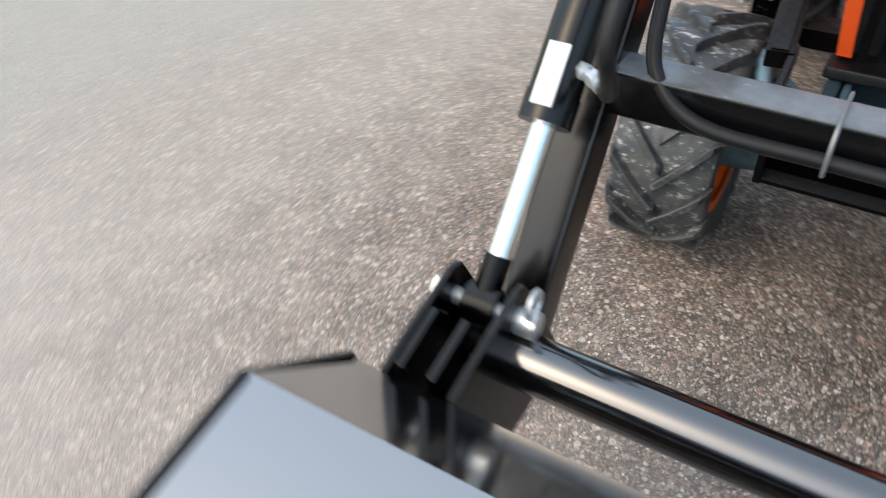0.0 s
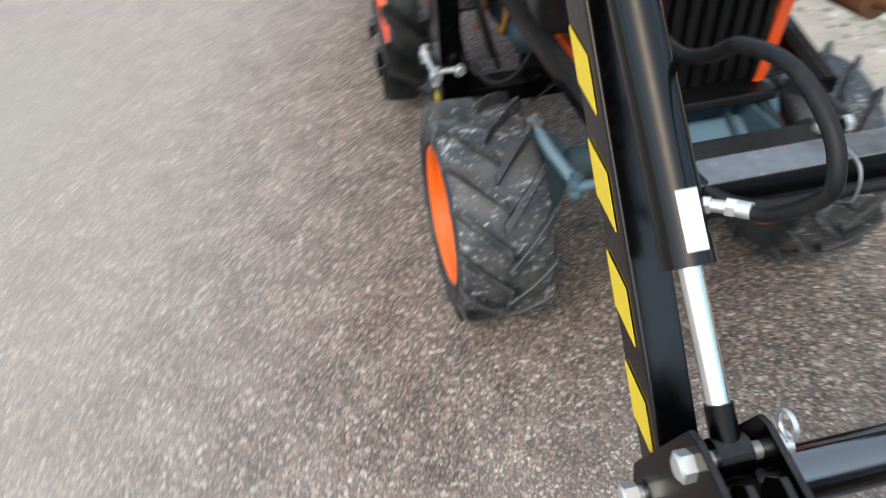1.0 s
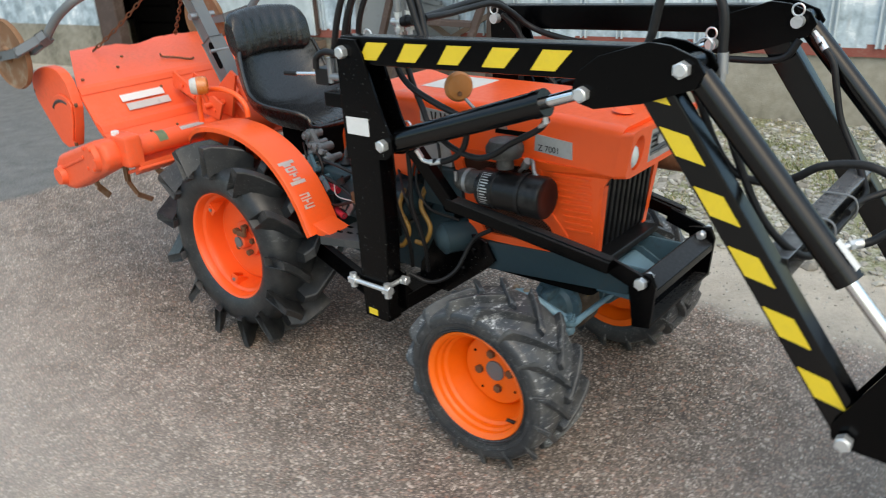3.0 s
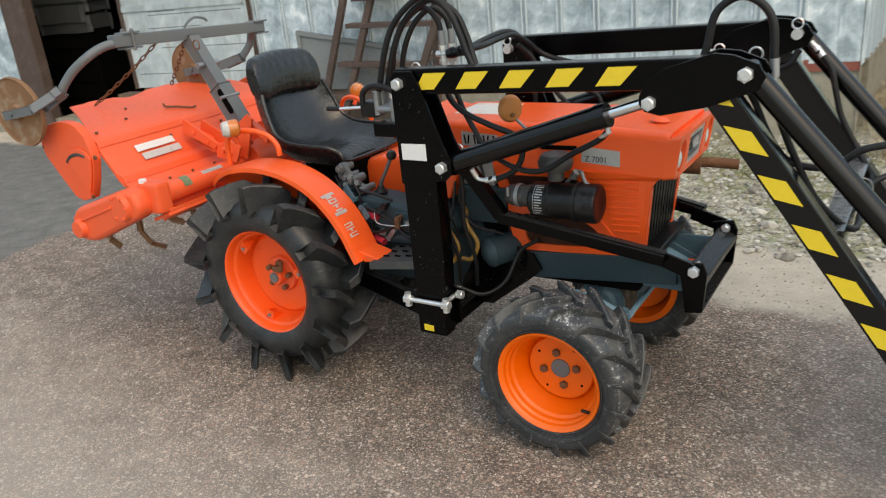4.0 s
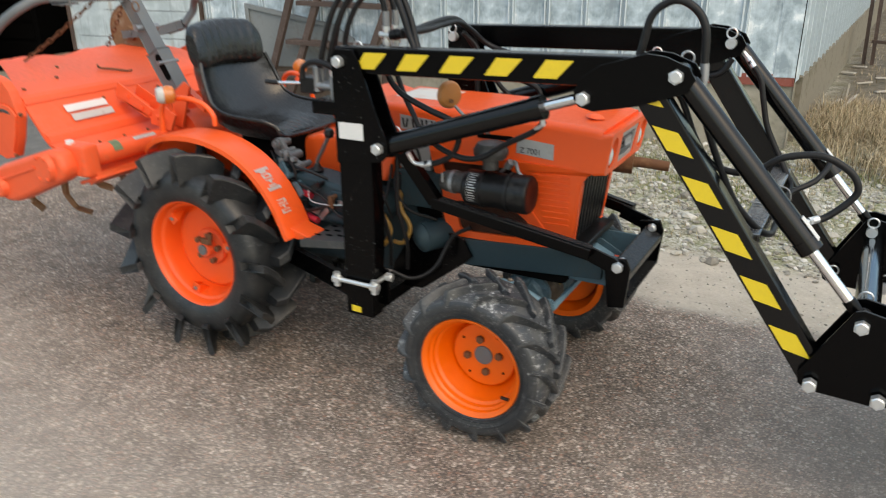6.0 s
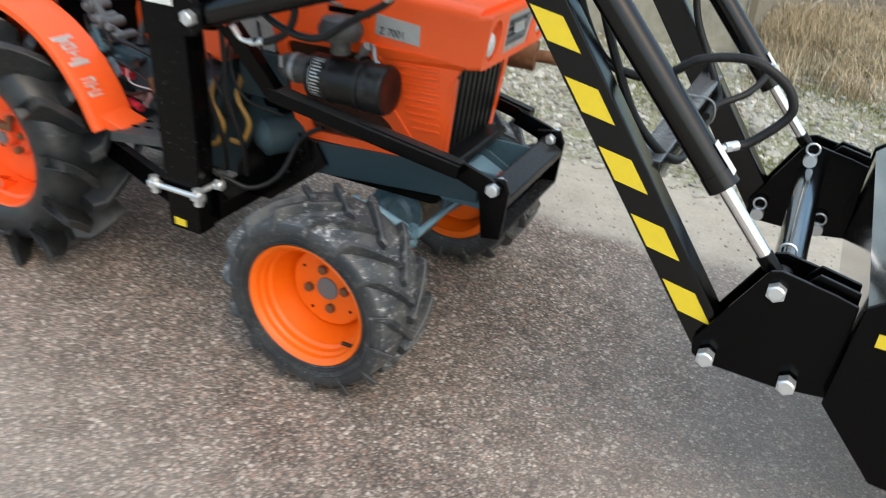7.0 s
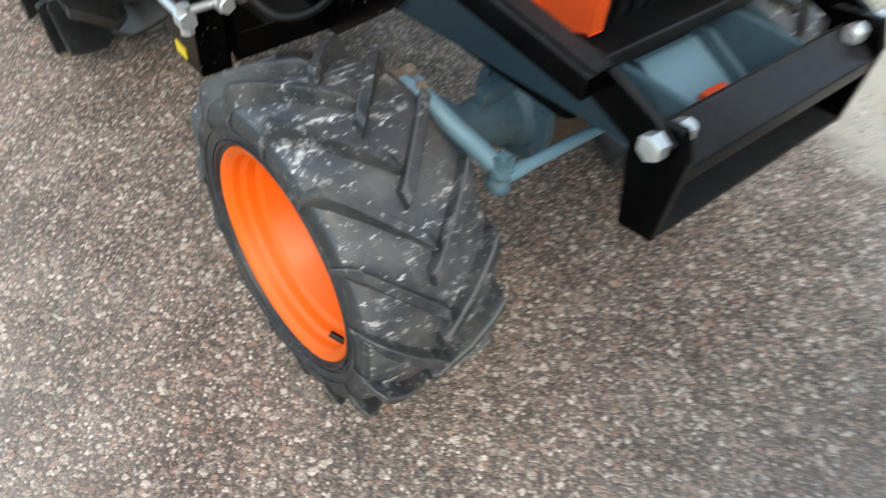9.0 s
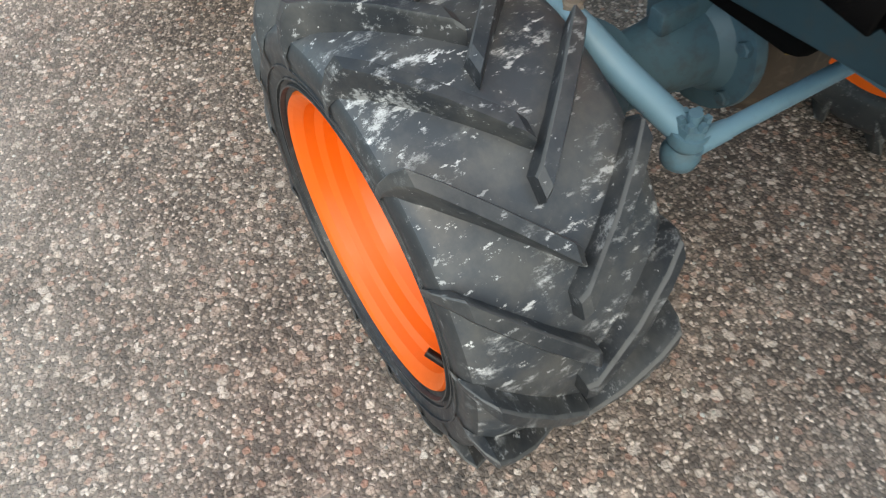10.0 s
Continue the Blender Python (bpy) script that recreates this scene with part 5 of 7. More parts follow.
def lug_bar(bm, stations, axle, s):
    """One tread bar: stations of (offset along axle, angle, inner radius, outer radius, width)."""
    rows = []
    for off, ang, r0, r1, w in stations:
        ring = []
        for da, r, wk in ((-0.5, r0, 1.15), (-0.5, r1 - 0.004, 0.98), (-0.38, r1, 0.98), (0.38, r1, 0.98), (0.5, r1 - 0.004, 0.98), (0.5, r0, 1.15)):
            a = ang + da * w * wk / r
            ring.append(bm.verts.new((axle[0] + r * math.sin(a), axle[1] + s * off, axle[2] + r * math.cos(a))))
        rows.append(ring)
    for p, q in zip(rows, rows[1:]):
        for k in range(6):
            f = bm.faces.new((p[k], p[(k + 1) % 6], q[(k + 1) % 6], q[k]))
            # Only the upper chamfer is paler; its highlight sits in the colour.
            f.material_index = 1 if k == 1 else 0
    bm.faces.new(rows[0])
    bm.faces.new(rows[-1][::-1])


def front_wheel(s):
    ax = (0.0, s * 0.412, 0.268)
    bm = BM()
    prof = [(0.168, 0.088), (0.176, 0.100), (0.19, 0.106), (0.208, 0.111), (0.224, 0.1115), (0.236, 0.106), (0.244, 0.09), (0.249, 0.05), (0.25, 0.0)]
    prof = prof + [(r, -h) for r, h in prof[-2::-1]]
    lathe(bm, prof, ax, (0, s, 0), 72)
    # ribs at the bead
    ribs = BM()
    for rr in (0.183, 0.191, 0.206):
        lathe(ribs, [(rr - 0.002, 0.103), (rr - 0.001, 0.1085 if rr < 0.2 else 0.1125), (rr + 0.001, 0.1085 if rr < 0.2 else 0.1125), (rr + 0.002, 0.104)], ax, (0, s, 0), 72)
    tyre_lugs = BM()
    n = 15
    for k in range(n):
        for side in (1, -1):
            t0 = 2 * math.pi * k / n + (0.112 if side > 0 else -0.135)
            lug_bar(tyre_lugs, [(side * u, t0 + 4.1 * (0.102 - u) + bend, r0, r1, w) for u, bend, r0, r1, w in (
                (0.114, 0.02, 0.206, 0.216, 0.006), (0.1135, 0.015, 0.222, 0.234, 0.009), (0.108, 0.006, 0.233, 0.256, 0.014), (0.1, 0.0, 0.24, 0.2705, 0.021),
                (0.08, 0.0, 0.243, 0.273, 0.0225), (0.045, 0.0, 0.244, 0.2735, 0.023), (0.0, 0.0, 0.244, 0.273, 0.024), (-0.007, 0.0, 0.244, 0.268, 0.023))], ax, s)
    wheel = part("front_wheel", bm, TYRE_WALL, tractor, "front wheel with worn lugged tyre and bright orange rim", smooth=40)
    # the crown between the bars is scuffed, the sidewall is not
    wheel.data.materials.append(TYRE_FRONT)
    hub = Vector(ax) - BASE[wheel.name]
    for f in wheel.data.polygons:
        c = f.center - hub
        f.material_index = 1 if math.hypot(c.x, c.z) > 0.238 else 0
    part("sidewall_rib", ribs, TYRE_WALL, wheel)
    tread = part("tread", tyre_lugs, TYRE_LUG, wheel, "worn chevron tread bars with pale scuffs", smooth=28)
    tread.data.materials.append(TYRE_EDGE)
    bm = BM()
    lathe(bm, [(0.150, -0.095), (0.173, -0.097), (0.173, -0.09), (0.155, -0.085), (0.135, -0.04), (0.135, 0.03), (0.152, 0.05), (0.158, 0.085), (0.171, 0.093), (0.1755, 0.101), (0.1725, 0.1045), (0.166, 0.101), (0.159, 0.092), (0.157, 0.08),
               (0.151, 0.072), (0.149, 0.058), (0.141, 0.05), (0.136, 0.034), (0.126, 0.01), (0.1185, -0.018), (0.1135, -0.024), (0.1125, -0.010), (0.109, -0.005), (0.104, -0.004), (0.06, -0.006), (0.0, -0.006), (0.0, -0.03), (0.13, -0.03), (0.13, -0.04)], ax, (0, s, 0), 72)
    rim = part("rim", bm, ORANGE_RIM, wheel, "bright orange painted steel rim", smooth=24)
    bm = BM()
    lathe(bm, [(0.0, 0.001), (0.028, 0.001), (0.032, -0.001), (0.0335, -0.008)], ax, (0, s, 0), 28)
    part("hub_cap", bm, GREY_PAINT, rim, "grey hub centre")
    for k in range(4):
        a = math.pi / 4 + k * math.pi / 2 + 0.6
        c = Vector(ax) + Vector((0.058 * math.sin(a), s * -0.006, 0.058 * math.cos(a)))
        part("wheel_nut", hex_bolt(BM(), c, (0, s, 0), 0.0135, 0.012), RUST, rim, "rusty wheel nut")
        a += math.pi / 4
        c = Vector(ax) + Vector((0.088 * math.sin(a), s * -0.0052, 0.088 * math.cos(a)))
        bm = BM()
        rod(bm, c, c + Vector((0, s * 0.0018, 0)), 0.0045, seg=10)
        # Flat black disc; the hole's shade is put into its colour.
        part("rim_hole", bm, DARK, rim)
    v = Vector(ax) + Vector((0.131, s * 0.078, -0.087))
    part("valve", rod(BM(), v, v + Vector((-0.022, s * 0.014, 0.012)), 0.0055, seg=10), PLASTIC, rim, "black rubber tyre valve")
    return wheel


def rear_wheel(s):
    ax = (-1.238, s * 0.385, 0.411)
    bm = BM()
    prof = [(0.206, 0.066), (0.22, 0.085), (0.25, 0.098), (0.28, 0.1), (0.31, 0.092), (0.328, 0.075), (0.337, 0.045), (0.34, 0.0)]
    prof = prof + [(r, -h) for r, h in prof[-2::-1]]
    lathe(bm, prof, ax, (0, s, 0), 72)
    lugs = BM()
    n = 13
    for k in range(n):
        for side in (1, -1):
            t0 = 2 * math.pi * (k + (0.0 if side > 0 else 0.5)) / n + 0.12
            lug_bar(lugs, [(side * 0.094, t0 - 0.06, 0.287, 0.296, 0.022), (side * 0.106, t0 - 0.07, 0.285, 0.335, 0.026), (side * 0.122, t0 - 0.085, 0.29, 0.392, 0.03), (side * 0.123, t0 - 0.085, 0.295, 0.408, 0.032),
                           (side * 0.1, t0 - 0.05, 0.31, 0.412, 0.034), (side * 0.06, t0 + 0.04, 0.325, 0.412, 0.036), (side * 0.02, t0 + 0.15, 0.33, 0.41, 0.04), (side * -0.012, t0 + 0.2, 0.33, 0.385, 0.036)], ax, s)
    wheel = part("rear_wheel", bm, TYRE_REAR, tractor, "rear wheel with deep black paddy-tread tyre and orange rim", smooth=40)
    tread = part("tread", lugs, TYRE_REAR, wheel, "tall black paddle lugs", smooth=28)
    tread.data.materials.append(TYRE_EDGE_DARK)
    bm = BM()
    lathe(bm, [(0.19, -0.07), (0.218, -0.074), (0.218, -0.066), (0.2, -0.05), (0.19, -0.02), (0.19, 0.02), (0.205, 0.045), (0.21, 0.066), (0.2195, 0.072), (0.2225, 0.078), (0.218, 0.081), (0.210, 0.076), (0.204, 0.066), (0.2, 0.048), (0.19, 0.04), (0.182, 0.02), (0.178, -0.025),
               (0.1735, -0.034), (0.1685, -0.028), (0.16, -0.024), (0.10, -0.034), (0.0, -0.036), (0.0, -0.05), (0.175, -0.05)], ax, (0, s, 0), 72)
    rim = part("rim", bm, ORANGE, wheel, "orange painted steel rim", smooth=24)
    for k in range(3):
        a = 0.45 + k * 2 * math.pi / 3 - 1.25
        c = Vector(ax) + Vector((0.175 * math.sin(a), s * 0.03, 0.175 * math.cos(a)))
        o = (c - Vector(ax))
        o.y = 0
        o.normalize()
        bm = BM()
        w = Vector((o.z, 0, -o.x))
        for q in (-1, 1):
            bar(bm, c + o * 0.012 + w * (0.017 * q) + Vector((0, -s * 0.03, 0)), c - o * 0.012 + w * (0.012 * q) + Vector((0, s * 0.014, 0)), 0.006, 0.03, up=w, bevel=0.002)
        bar(bm, c + o * 0.014 + Vector((0, s * 0.012, 0)), c - o * 0.026 + Vector((0, s * 0.012, 0)), 0.036, 0.006, up=w, bevel=0.002)
        part("rim_lug", bm, ORANGE, rim)
        part("lug_bolt", hex_bolt(BM(), c - o * 0.006 + Vector((0, s * 0.014, 0)), (0, s, 0), 0.008, 0.006), STEEL, rim)
    bm = BM()
    lathe(bm, [(0.0, 0.02), (0.03, 0.02), (0.034, 0.014), (0.036, -0.035)], ax, (0, s, 0), 28)
    lathe(bm, [(0.0, -0.018), (0.07, -0.018), (0.075, -0.024), (0.075, -0.036)], ax, (0, s, 0), 32)
    hub = part("hub", bm, ORANGE_FADED, wheel, "worn orange hub with rusty studs")
    part("axle_end", rod(BM(), Vector(ax) + Vector((0, s * 0.0, 0)), Vector(ax) + Vector((0, s * 0.027, 0)), 0.021, seg=20), GREY_PAINT, hub, "dark steel axle end")
    for k in range(5):
        a = 0.2 + k * 2 * math.pi / 5
        c = Vector(ax) + Vector((0.055 * math.sin(a), -s * 0.018, 0.055 * math.cos(a)))
        part("wheel_nut", hex_bolt(BM(), c, (0, s, 0), 0.0125, 0.016, 0.006), RUST, hub, "rusty wheel nut")
    bm = BM()
    box(bm, (ax[0] + 0.0, min(ax[1] + s * 0.01, ax[1] + s * 0.03), ax[2] + 0.028), (ax[0] + 0.045, max(ax[1] + s * 0.01, ax[1] + s * 0.03), ax[2] + 0.052), 0.005)
    rod(bm, Vector(ax) + Vector((0.04, s * 0.02, 0.03)), Vector(ax) + Vector((0.05, s * 0.02, 0.075)), 0.008, seg=10)
    part("clamp", bm, RUST, hub, "rusty axle clamp")
    return wheel


for s in (-1, 1):
    front_wheel(s)
    rear_wheel(s)

# hood
def flare(bm):
    """Widens the bonnet towards the nose and draws the lower sides in."""
    for v in bm.verts:
        k = 1.0 + 0.13 * max(0.0, min(1.0, (v.co.x - 0.02) / 0.28)) if v.co.z > 0.862 else 1.0 - 0.55 * (0.862 - v.co.z)
        v.co.y *= k
    return bm


bm = BM()
prism(bm, [(-0.56, 1.019), (-0.2, 1.018), (0.08, 1.014), (0.26, 1.006), (0.287, 1.0015), (0.265, 0.868), (0.03, 0.868), (-0.326, 0.868), (-0.328, 0.925), (-0.455, 0.925), (-0.47, 0.972), (-0.56, 0.985)], -0.18, 0.18)
sharp = [e for e in bm.edges if min(v.co.z for v in e.verts) > 0.99 and max(v.co.x for v in e.verts) < 0.295 and (abs(e.verts[0].co.y - e.verts[1].co.y) < 0.01)]
bmesh.ops.bevel(bm, geom=sharp, offset=0.028, segments=5, affect="EDGES", profile=0.5)
for x in (-0.3, -0.1, 0.02, 0.08, 0.14, 0.2, 0.25):
    bmesh.ops.bisect_plane(bm, geom=bm.verts[:] + bm.edges[:] + bm.faces[:], plane_co=(x, 0, 0), plane_no=(1, 0, 0))
flare(bm)
hood = part("hood", bm, ORANGE, tractor, "orange sheet-metal bonnet")
for s in (-1, 1):
    bm = BM()
    outline = [(-0.327, 0.872), (0.268, 0.872), (0.262, 0.862), (0.24, 0.85), (0.225, 0.828), (0.218, 0.795), (0.206, 0.70), (0.193, 0.612), (0.1, 0.572), (-0.27, 0.558)]
    upper = round_poly([(-0.288, 0.838), (-0.01, 0.842), (-0.012, 0.75), (-0.235, 0.737), (-0.262, 0.765)], 0.03)
    lower = round_poly([(-0.238, 0.70), (-0.02, 0.70), (0.045, 0.655), (0.05, 0.597), (-0.222, 0.586)], 0.025)
    holed_plate(bm, [outline, upper, lower], lambda u, v: (u, s * 0.1785, v), (0, -s * 0.012, 0))
    prism(bm, [(0.008, 0.845), (0.02, 0.845), (0.022, 0.79), (0.034, 0.73), (0.1, 0.645), (0.112, 0.59), (0.1, 0.588), (0.088, 0.64), (0.024, 0.725), (0.01, 0.785)], s * 0.1835, s * 0.176, 0.002)
    bar(bm, (0.2175, s * 0.166, 0.82), (0.1925, s * 0.166, 0.612), 0.024, 0.01, up=(0, 1, 0), bevel=0.002)
    flare(bm)
    side = part("side_panel", bm, ORANGE, hood, smooth=20)
    for k in range(9):
        z = 0.836 - 0.0205 * k
        x0 = 0.055 + 0.0052 * k
        bm = BM()
        prism(bm, [(x0, z), (0.181, z + 0.003), (0.183, z - 0.004), (x0 + 0.003, z - 0.0085)], s * 0.178, s * 0.184, 0.002)
        flare(bm)
        part("louvre", bm, ORANGE, side)
    bm = BM()
    for sign in (1, -1):
        for i in range(64):
            c = -0.3 + 0.0105 * i - (0.26 if sign > 0 else 0.0)
            x0, x1 = (c, c + 0.26) if sign > 0 else (c, c - 0.26)
            z0, z1 = 0.585, 0.845
            lo, hi = max(-0.3, min(x0, x1)), min(0.06, max(x0, x1))
            if hi - lo < 0.01:
                continue
            f = lambda x: z0 + (z1 - z0) * (x - x0) / (x1 - x0)
            bar(bm, (lo, s * 0.164, f(lo)), (hi, s * 0.164, f(hi)), 0.0016, 0.0022, bevel=0)
    flare(bm)
    part("wire_mesh", bm, MESH, side, "rusty wire mesh", smooth=0)
    bm = BM()
    prism(bm, [(0.002, 0.950), (0.13, 0.942), (0.13, 0.892), (-0.002, 0.900)], s * 0.1785, s * 0.183, 0.001)
    flare(bm)
    bd = part("badge", bm, SILVER, hood, "scuffed silver model badge")
    cv = bpy.data.curves.new("badge_text", "FONT")
    cv.body, cv.size, cv.extrude = "Z 7001", 0.026, 0.0004
    to = bpy.data.objects.new("badge_text", cv)
    scene.collection.objects.link(to)
    dg = bpy.context.evaluated_depsgraph_get()
    me = bpy.data.meshes.new_from_object(to.evaluated_get(dg))
    bpy.data.objects.remove(to)
    m = Matrix.Translation(Vector((0.012 if s < 0 else 0.118, s * 0.1837, 0.903)) - BASE[bd.name]) @ Matrix.Rotation(radians(90), 4, "X")
    if s > 0:
        m = Matrix.Translation(Vector((0.118, s * 0.1837, 0.903)) - BASE[bd.name]) @ Matrix.Rotation(radians(180), 4, "Z") @ Matrix.Rotation(radians(90), 4, "X")
    me.transform(m)
    for v in me.vertices:
        x = v.co.x + BASE[bd.name].x
        v.co.y *= 1.0 + 0.051 * (x - 0.002) / 0.128
    me.materials.append(PLASTIC)
    tx = new("lettering", me)
    tx.parent = bd
    bm = BM()
    prism(bm, [(-0.142, 0.949), (-0.018, 0.951), (-0.012, 0.943), (-0.02, 0.936), (-0.142, 0.935)], s * 0.1803, s * 0.1815)
    # Flat black strip standing in for the shade of an open slot.
    part("vent_slot", bm, DARK, hood, smooth=0)
    bm = BM()
    prism(bm, [(-0.44, 0.985), (-0.30, 0.975), (-0.30, 0.93), (-0.44, 0.935)], s * 0.1802, s * 0.1825, 0.001)
    part("name_plate", bm, SILVER, hood, "worn silver lettered plate")
    for k in range(7):
        x = -0.432 + 0.019 * k
        part("worn_mark", prism(BM(), [(x, 0.973), (x + 0.006, 0.973), (x + 0.011 - 0.01 * (k % 2), 0.942), (x + 0.005 - 0.01 * (k % 2), 0.942)], s * 0.1826, s * 0.1835), DARK, hood, smooth=0)


def on_nose(y, v, d=0.0):
    """A point of the sloping nose, v below its top edge and d behind its face."""
    return Vector((0.3225 - 0.171 * v - d, y, 0.9965 - v - 0.171 * d))


def oval(y, v, ry, rv, n=28):
    return [(y + ry * math.cos(2 * math.pi * k / n), v + rv * math.sin(2 * math.pi * k / n)) for k in range(n)]


front = round_poly([(-0.203, 0.0), (0.203, 0.0), (0.203, 0.129), (0.178, 0.134), (-0.178, 0.134), (-0.203, 0.129)], 0.012)
window = round_poly([(-0.094, 0.016), (0.094, 0.016), (0.08, 0.117), (-0.08, 0.117)], 0.006)
bm = holed_plate(BM(), [front, oval(-0.157, 0.066, 0.034, 0.05), oval(0.157, 0.066, 0.034, 0.05), window], on_nose, (-0.037, 0, -0.0063))
nose = part("nose_panel", bm, ORANGE, hood, "orange bonnet front with oval lamp openings", smooth=20)
for s in (-1, 1):
    bm = BM()
    rings = [[bm.verts.new(on_nose(y, v, d)) for y, v in oval(s * 0.157, 0.066 + 0.006 * d / 0.03, 0.0345 * k, 0.0505 * k)] for k, d in ((1.0, 0.002), (0.97, 0.014), (0.85, 0.026), (0.4, 0.031))]
    for p, q in zip(rings, rings[1:]):
        for k in range(28):
            bm.faces.new((p[k], p[(k + 1) % 28], q[(k + 1) % 28], q[k]))
    bm.faces.new(rings[-1])
    hl = part("headlight", bm, ORANGE, hood, "oval headlamp set in an orange bowl", smooth=60)
    bm = lathe(BM(), [(0.0, 0.012), (0.014, 0.0105), (0.025, 0.005), (0.029, -0.004), (0.029, -0.02)], on_nose(s * 0.157, 0.078, 0.012), (1.0, 0, -0.17), 28)
    c = on_nose(s * 0.157, 0.078, 0.012)
    for v in bm.verts:
        v.co.z = c.z + (v.co.z - c.z) * 1.2
    part("lens", bm, LENS, hl, "clear glass lamp lens")
    part("lamp_ring", lathe(BM(), [(0.0285, -0.004), (0.031, -0.003), (0.0315, -0.012), (0.0285, -0.014)], c, (1.0, 0, -0.17), 28), CHROME, hl, "dull chrome lamp ring")
bm = BM()
corners = [(-0.095, 0.015), (0.095, 0.015), (0.081, 0.118), (-0.081, 0.118)]
fa, fb = [bm.verts.new(on_nose(y, v, 0.02)) for y, v in corners], [bm.verts.new(on_nose(y, v, 0.03)) for y, v in corners]
bm.faces.new(fa)
bm.faces.new(fb[::-1])
for i in range(4):
    bm.faces.new((fa[i], fb[i], fb[(i + 1) % 4], fa[(i + 1) % 4]))
pl = part("lamp_panel", bm, GREY_PAINT, hood, "dull grey recess between the headlamps", smooth=0)
bm = holed_plate(BM(), [[(y * 0.985, v) for y, v in corners], [(y * 0.8, 0.064 + (v - 0.064) * 0.66) for y, v in corners]], lambda u, v: on_nose(u, v, 0.004), (-0.014, 0, -0.0024))
part("panel_frame", bm, SILVER, pl, "dull silver frame", smooth=20)
for k in range(4):
    v = 0.034 + 0.0165 * k
    part("panel_bar", bar(BM(), on_nose(-0.074, v, 0.014), on_nose(0.074, v, 0.014), 0.008, 0.007, up=(1, 0, 0), bevel=0.001), GREY_PAINT, pl)
part("emblem", bar(BM(), on_nose(-0.03, 0.058, 0.004), on_nose(0.03, 0.058, 0.004), 0.006, 0.024, up=(1, 0, 0), bevel=0.002), SILVER, pl, "worn silver emblem plate")
part("blister", lathe(BM(), [(0.03, -0.003), (0.024, 0.003), (0.012, 0.007), (0.0, 0.008)], (0.215, -0.06, 1.0175), (0.13, 0, 1), 24), ORANGE, hood, smooth=60)
part("sticker", prism(BM(), [(-0.535, 1.0185), (-0.345, 1.018), (-0.345, 1.0195), (-0.535, 1.02)], -0.06, 0.125), WORN_STICKER, hood, "worn white sticker", smooth=0)

# grille
bm = BM()
prism(bm, [(0.195, 0.872), (0.205, 0.872), (0.178, 0.60), (0.168, 0.60)], -0.152, 0.152)
grille = part("grille", bm, PLASTIC, tractor, "black radiator grille with upright slats")
for k in range(9):
    y = -0.132 + 0.033 * k
    part("slat", prism(BM(), [(0.203, 0.866), (0.222, 0.858), (0.198, 0.622), (0.192, 0.612), (0.178, 0.61)], y - 0.009, y + 0.009, 0.003), PLASTIC, grille)
bm = BM()
prism(bm, [(0.165, 0.60), (0.235, 0.605), (0.24, 0.585), (0.17, 0.575)], -0.165, 0.165, 0.004)
part("grille_sill", bm, PLASTIC, grille)

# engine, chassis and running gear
# Shade under the bonnet is put into the engine's near-black colour.
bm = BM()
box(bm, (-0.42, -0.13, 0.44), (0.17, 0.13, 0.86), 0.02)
part("engine", bm, DARK, tractor, "engine block, near-black for the shade under the bonnet")
for s in (-1, 1):
    bm = BM()
    prism(bm, [(-0.30, 0.55), (0.13, 0.582), (0.22, 0.585), (0.30, 0.56), (0.30, 0.50), (-0.24, 0.455), (-0.32, 0.48)], s * 0.155, s * 0.13, 0.006)
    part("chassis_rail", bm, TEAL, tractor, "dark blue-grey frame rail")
bm = BM()
box(bm, (-1.25, -0.15, 0.36), (-0.72, 0.15, 0.66), 0.03)
box(bm, (-0.74, -0.11, 0.34), (-0.40, 0.11, 0.60), 0.03)
rod(bm, (-0.46, 0, 0.53), (-0.36, 0, 0.53), 0.155, seg=36)
rod(bm, (-1.238, -0.3, 0.411), (-1.238, 0.3, 0.411), 0.07, seg=28)
rod(bm, (-0.62, -0.19, 0.66), (-0.62, 0.19, 0.66), 0.045, seg=20)
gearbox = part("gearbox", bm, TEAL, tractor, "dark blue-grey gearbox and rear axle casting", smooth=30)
# Rounded gearbox bell housing beside the frame rail.
bm = BM()
rod(bm, (-0.34, -0.22, 0.56), (-0.29, -0.12, 0.56), 0.054, seg=28)
lathe(bm, [(0.0, 0.035), (0.026, 0.032), (0.048, 0.014), (0.054, 0.0)], (-0.335, -0.21, 0.56), (-0.4, -0.9, 0), 28)
part("bell_housing", bm, TEAL, tractor, "dark blue-grey rounded bell housing")
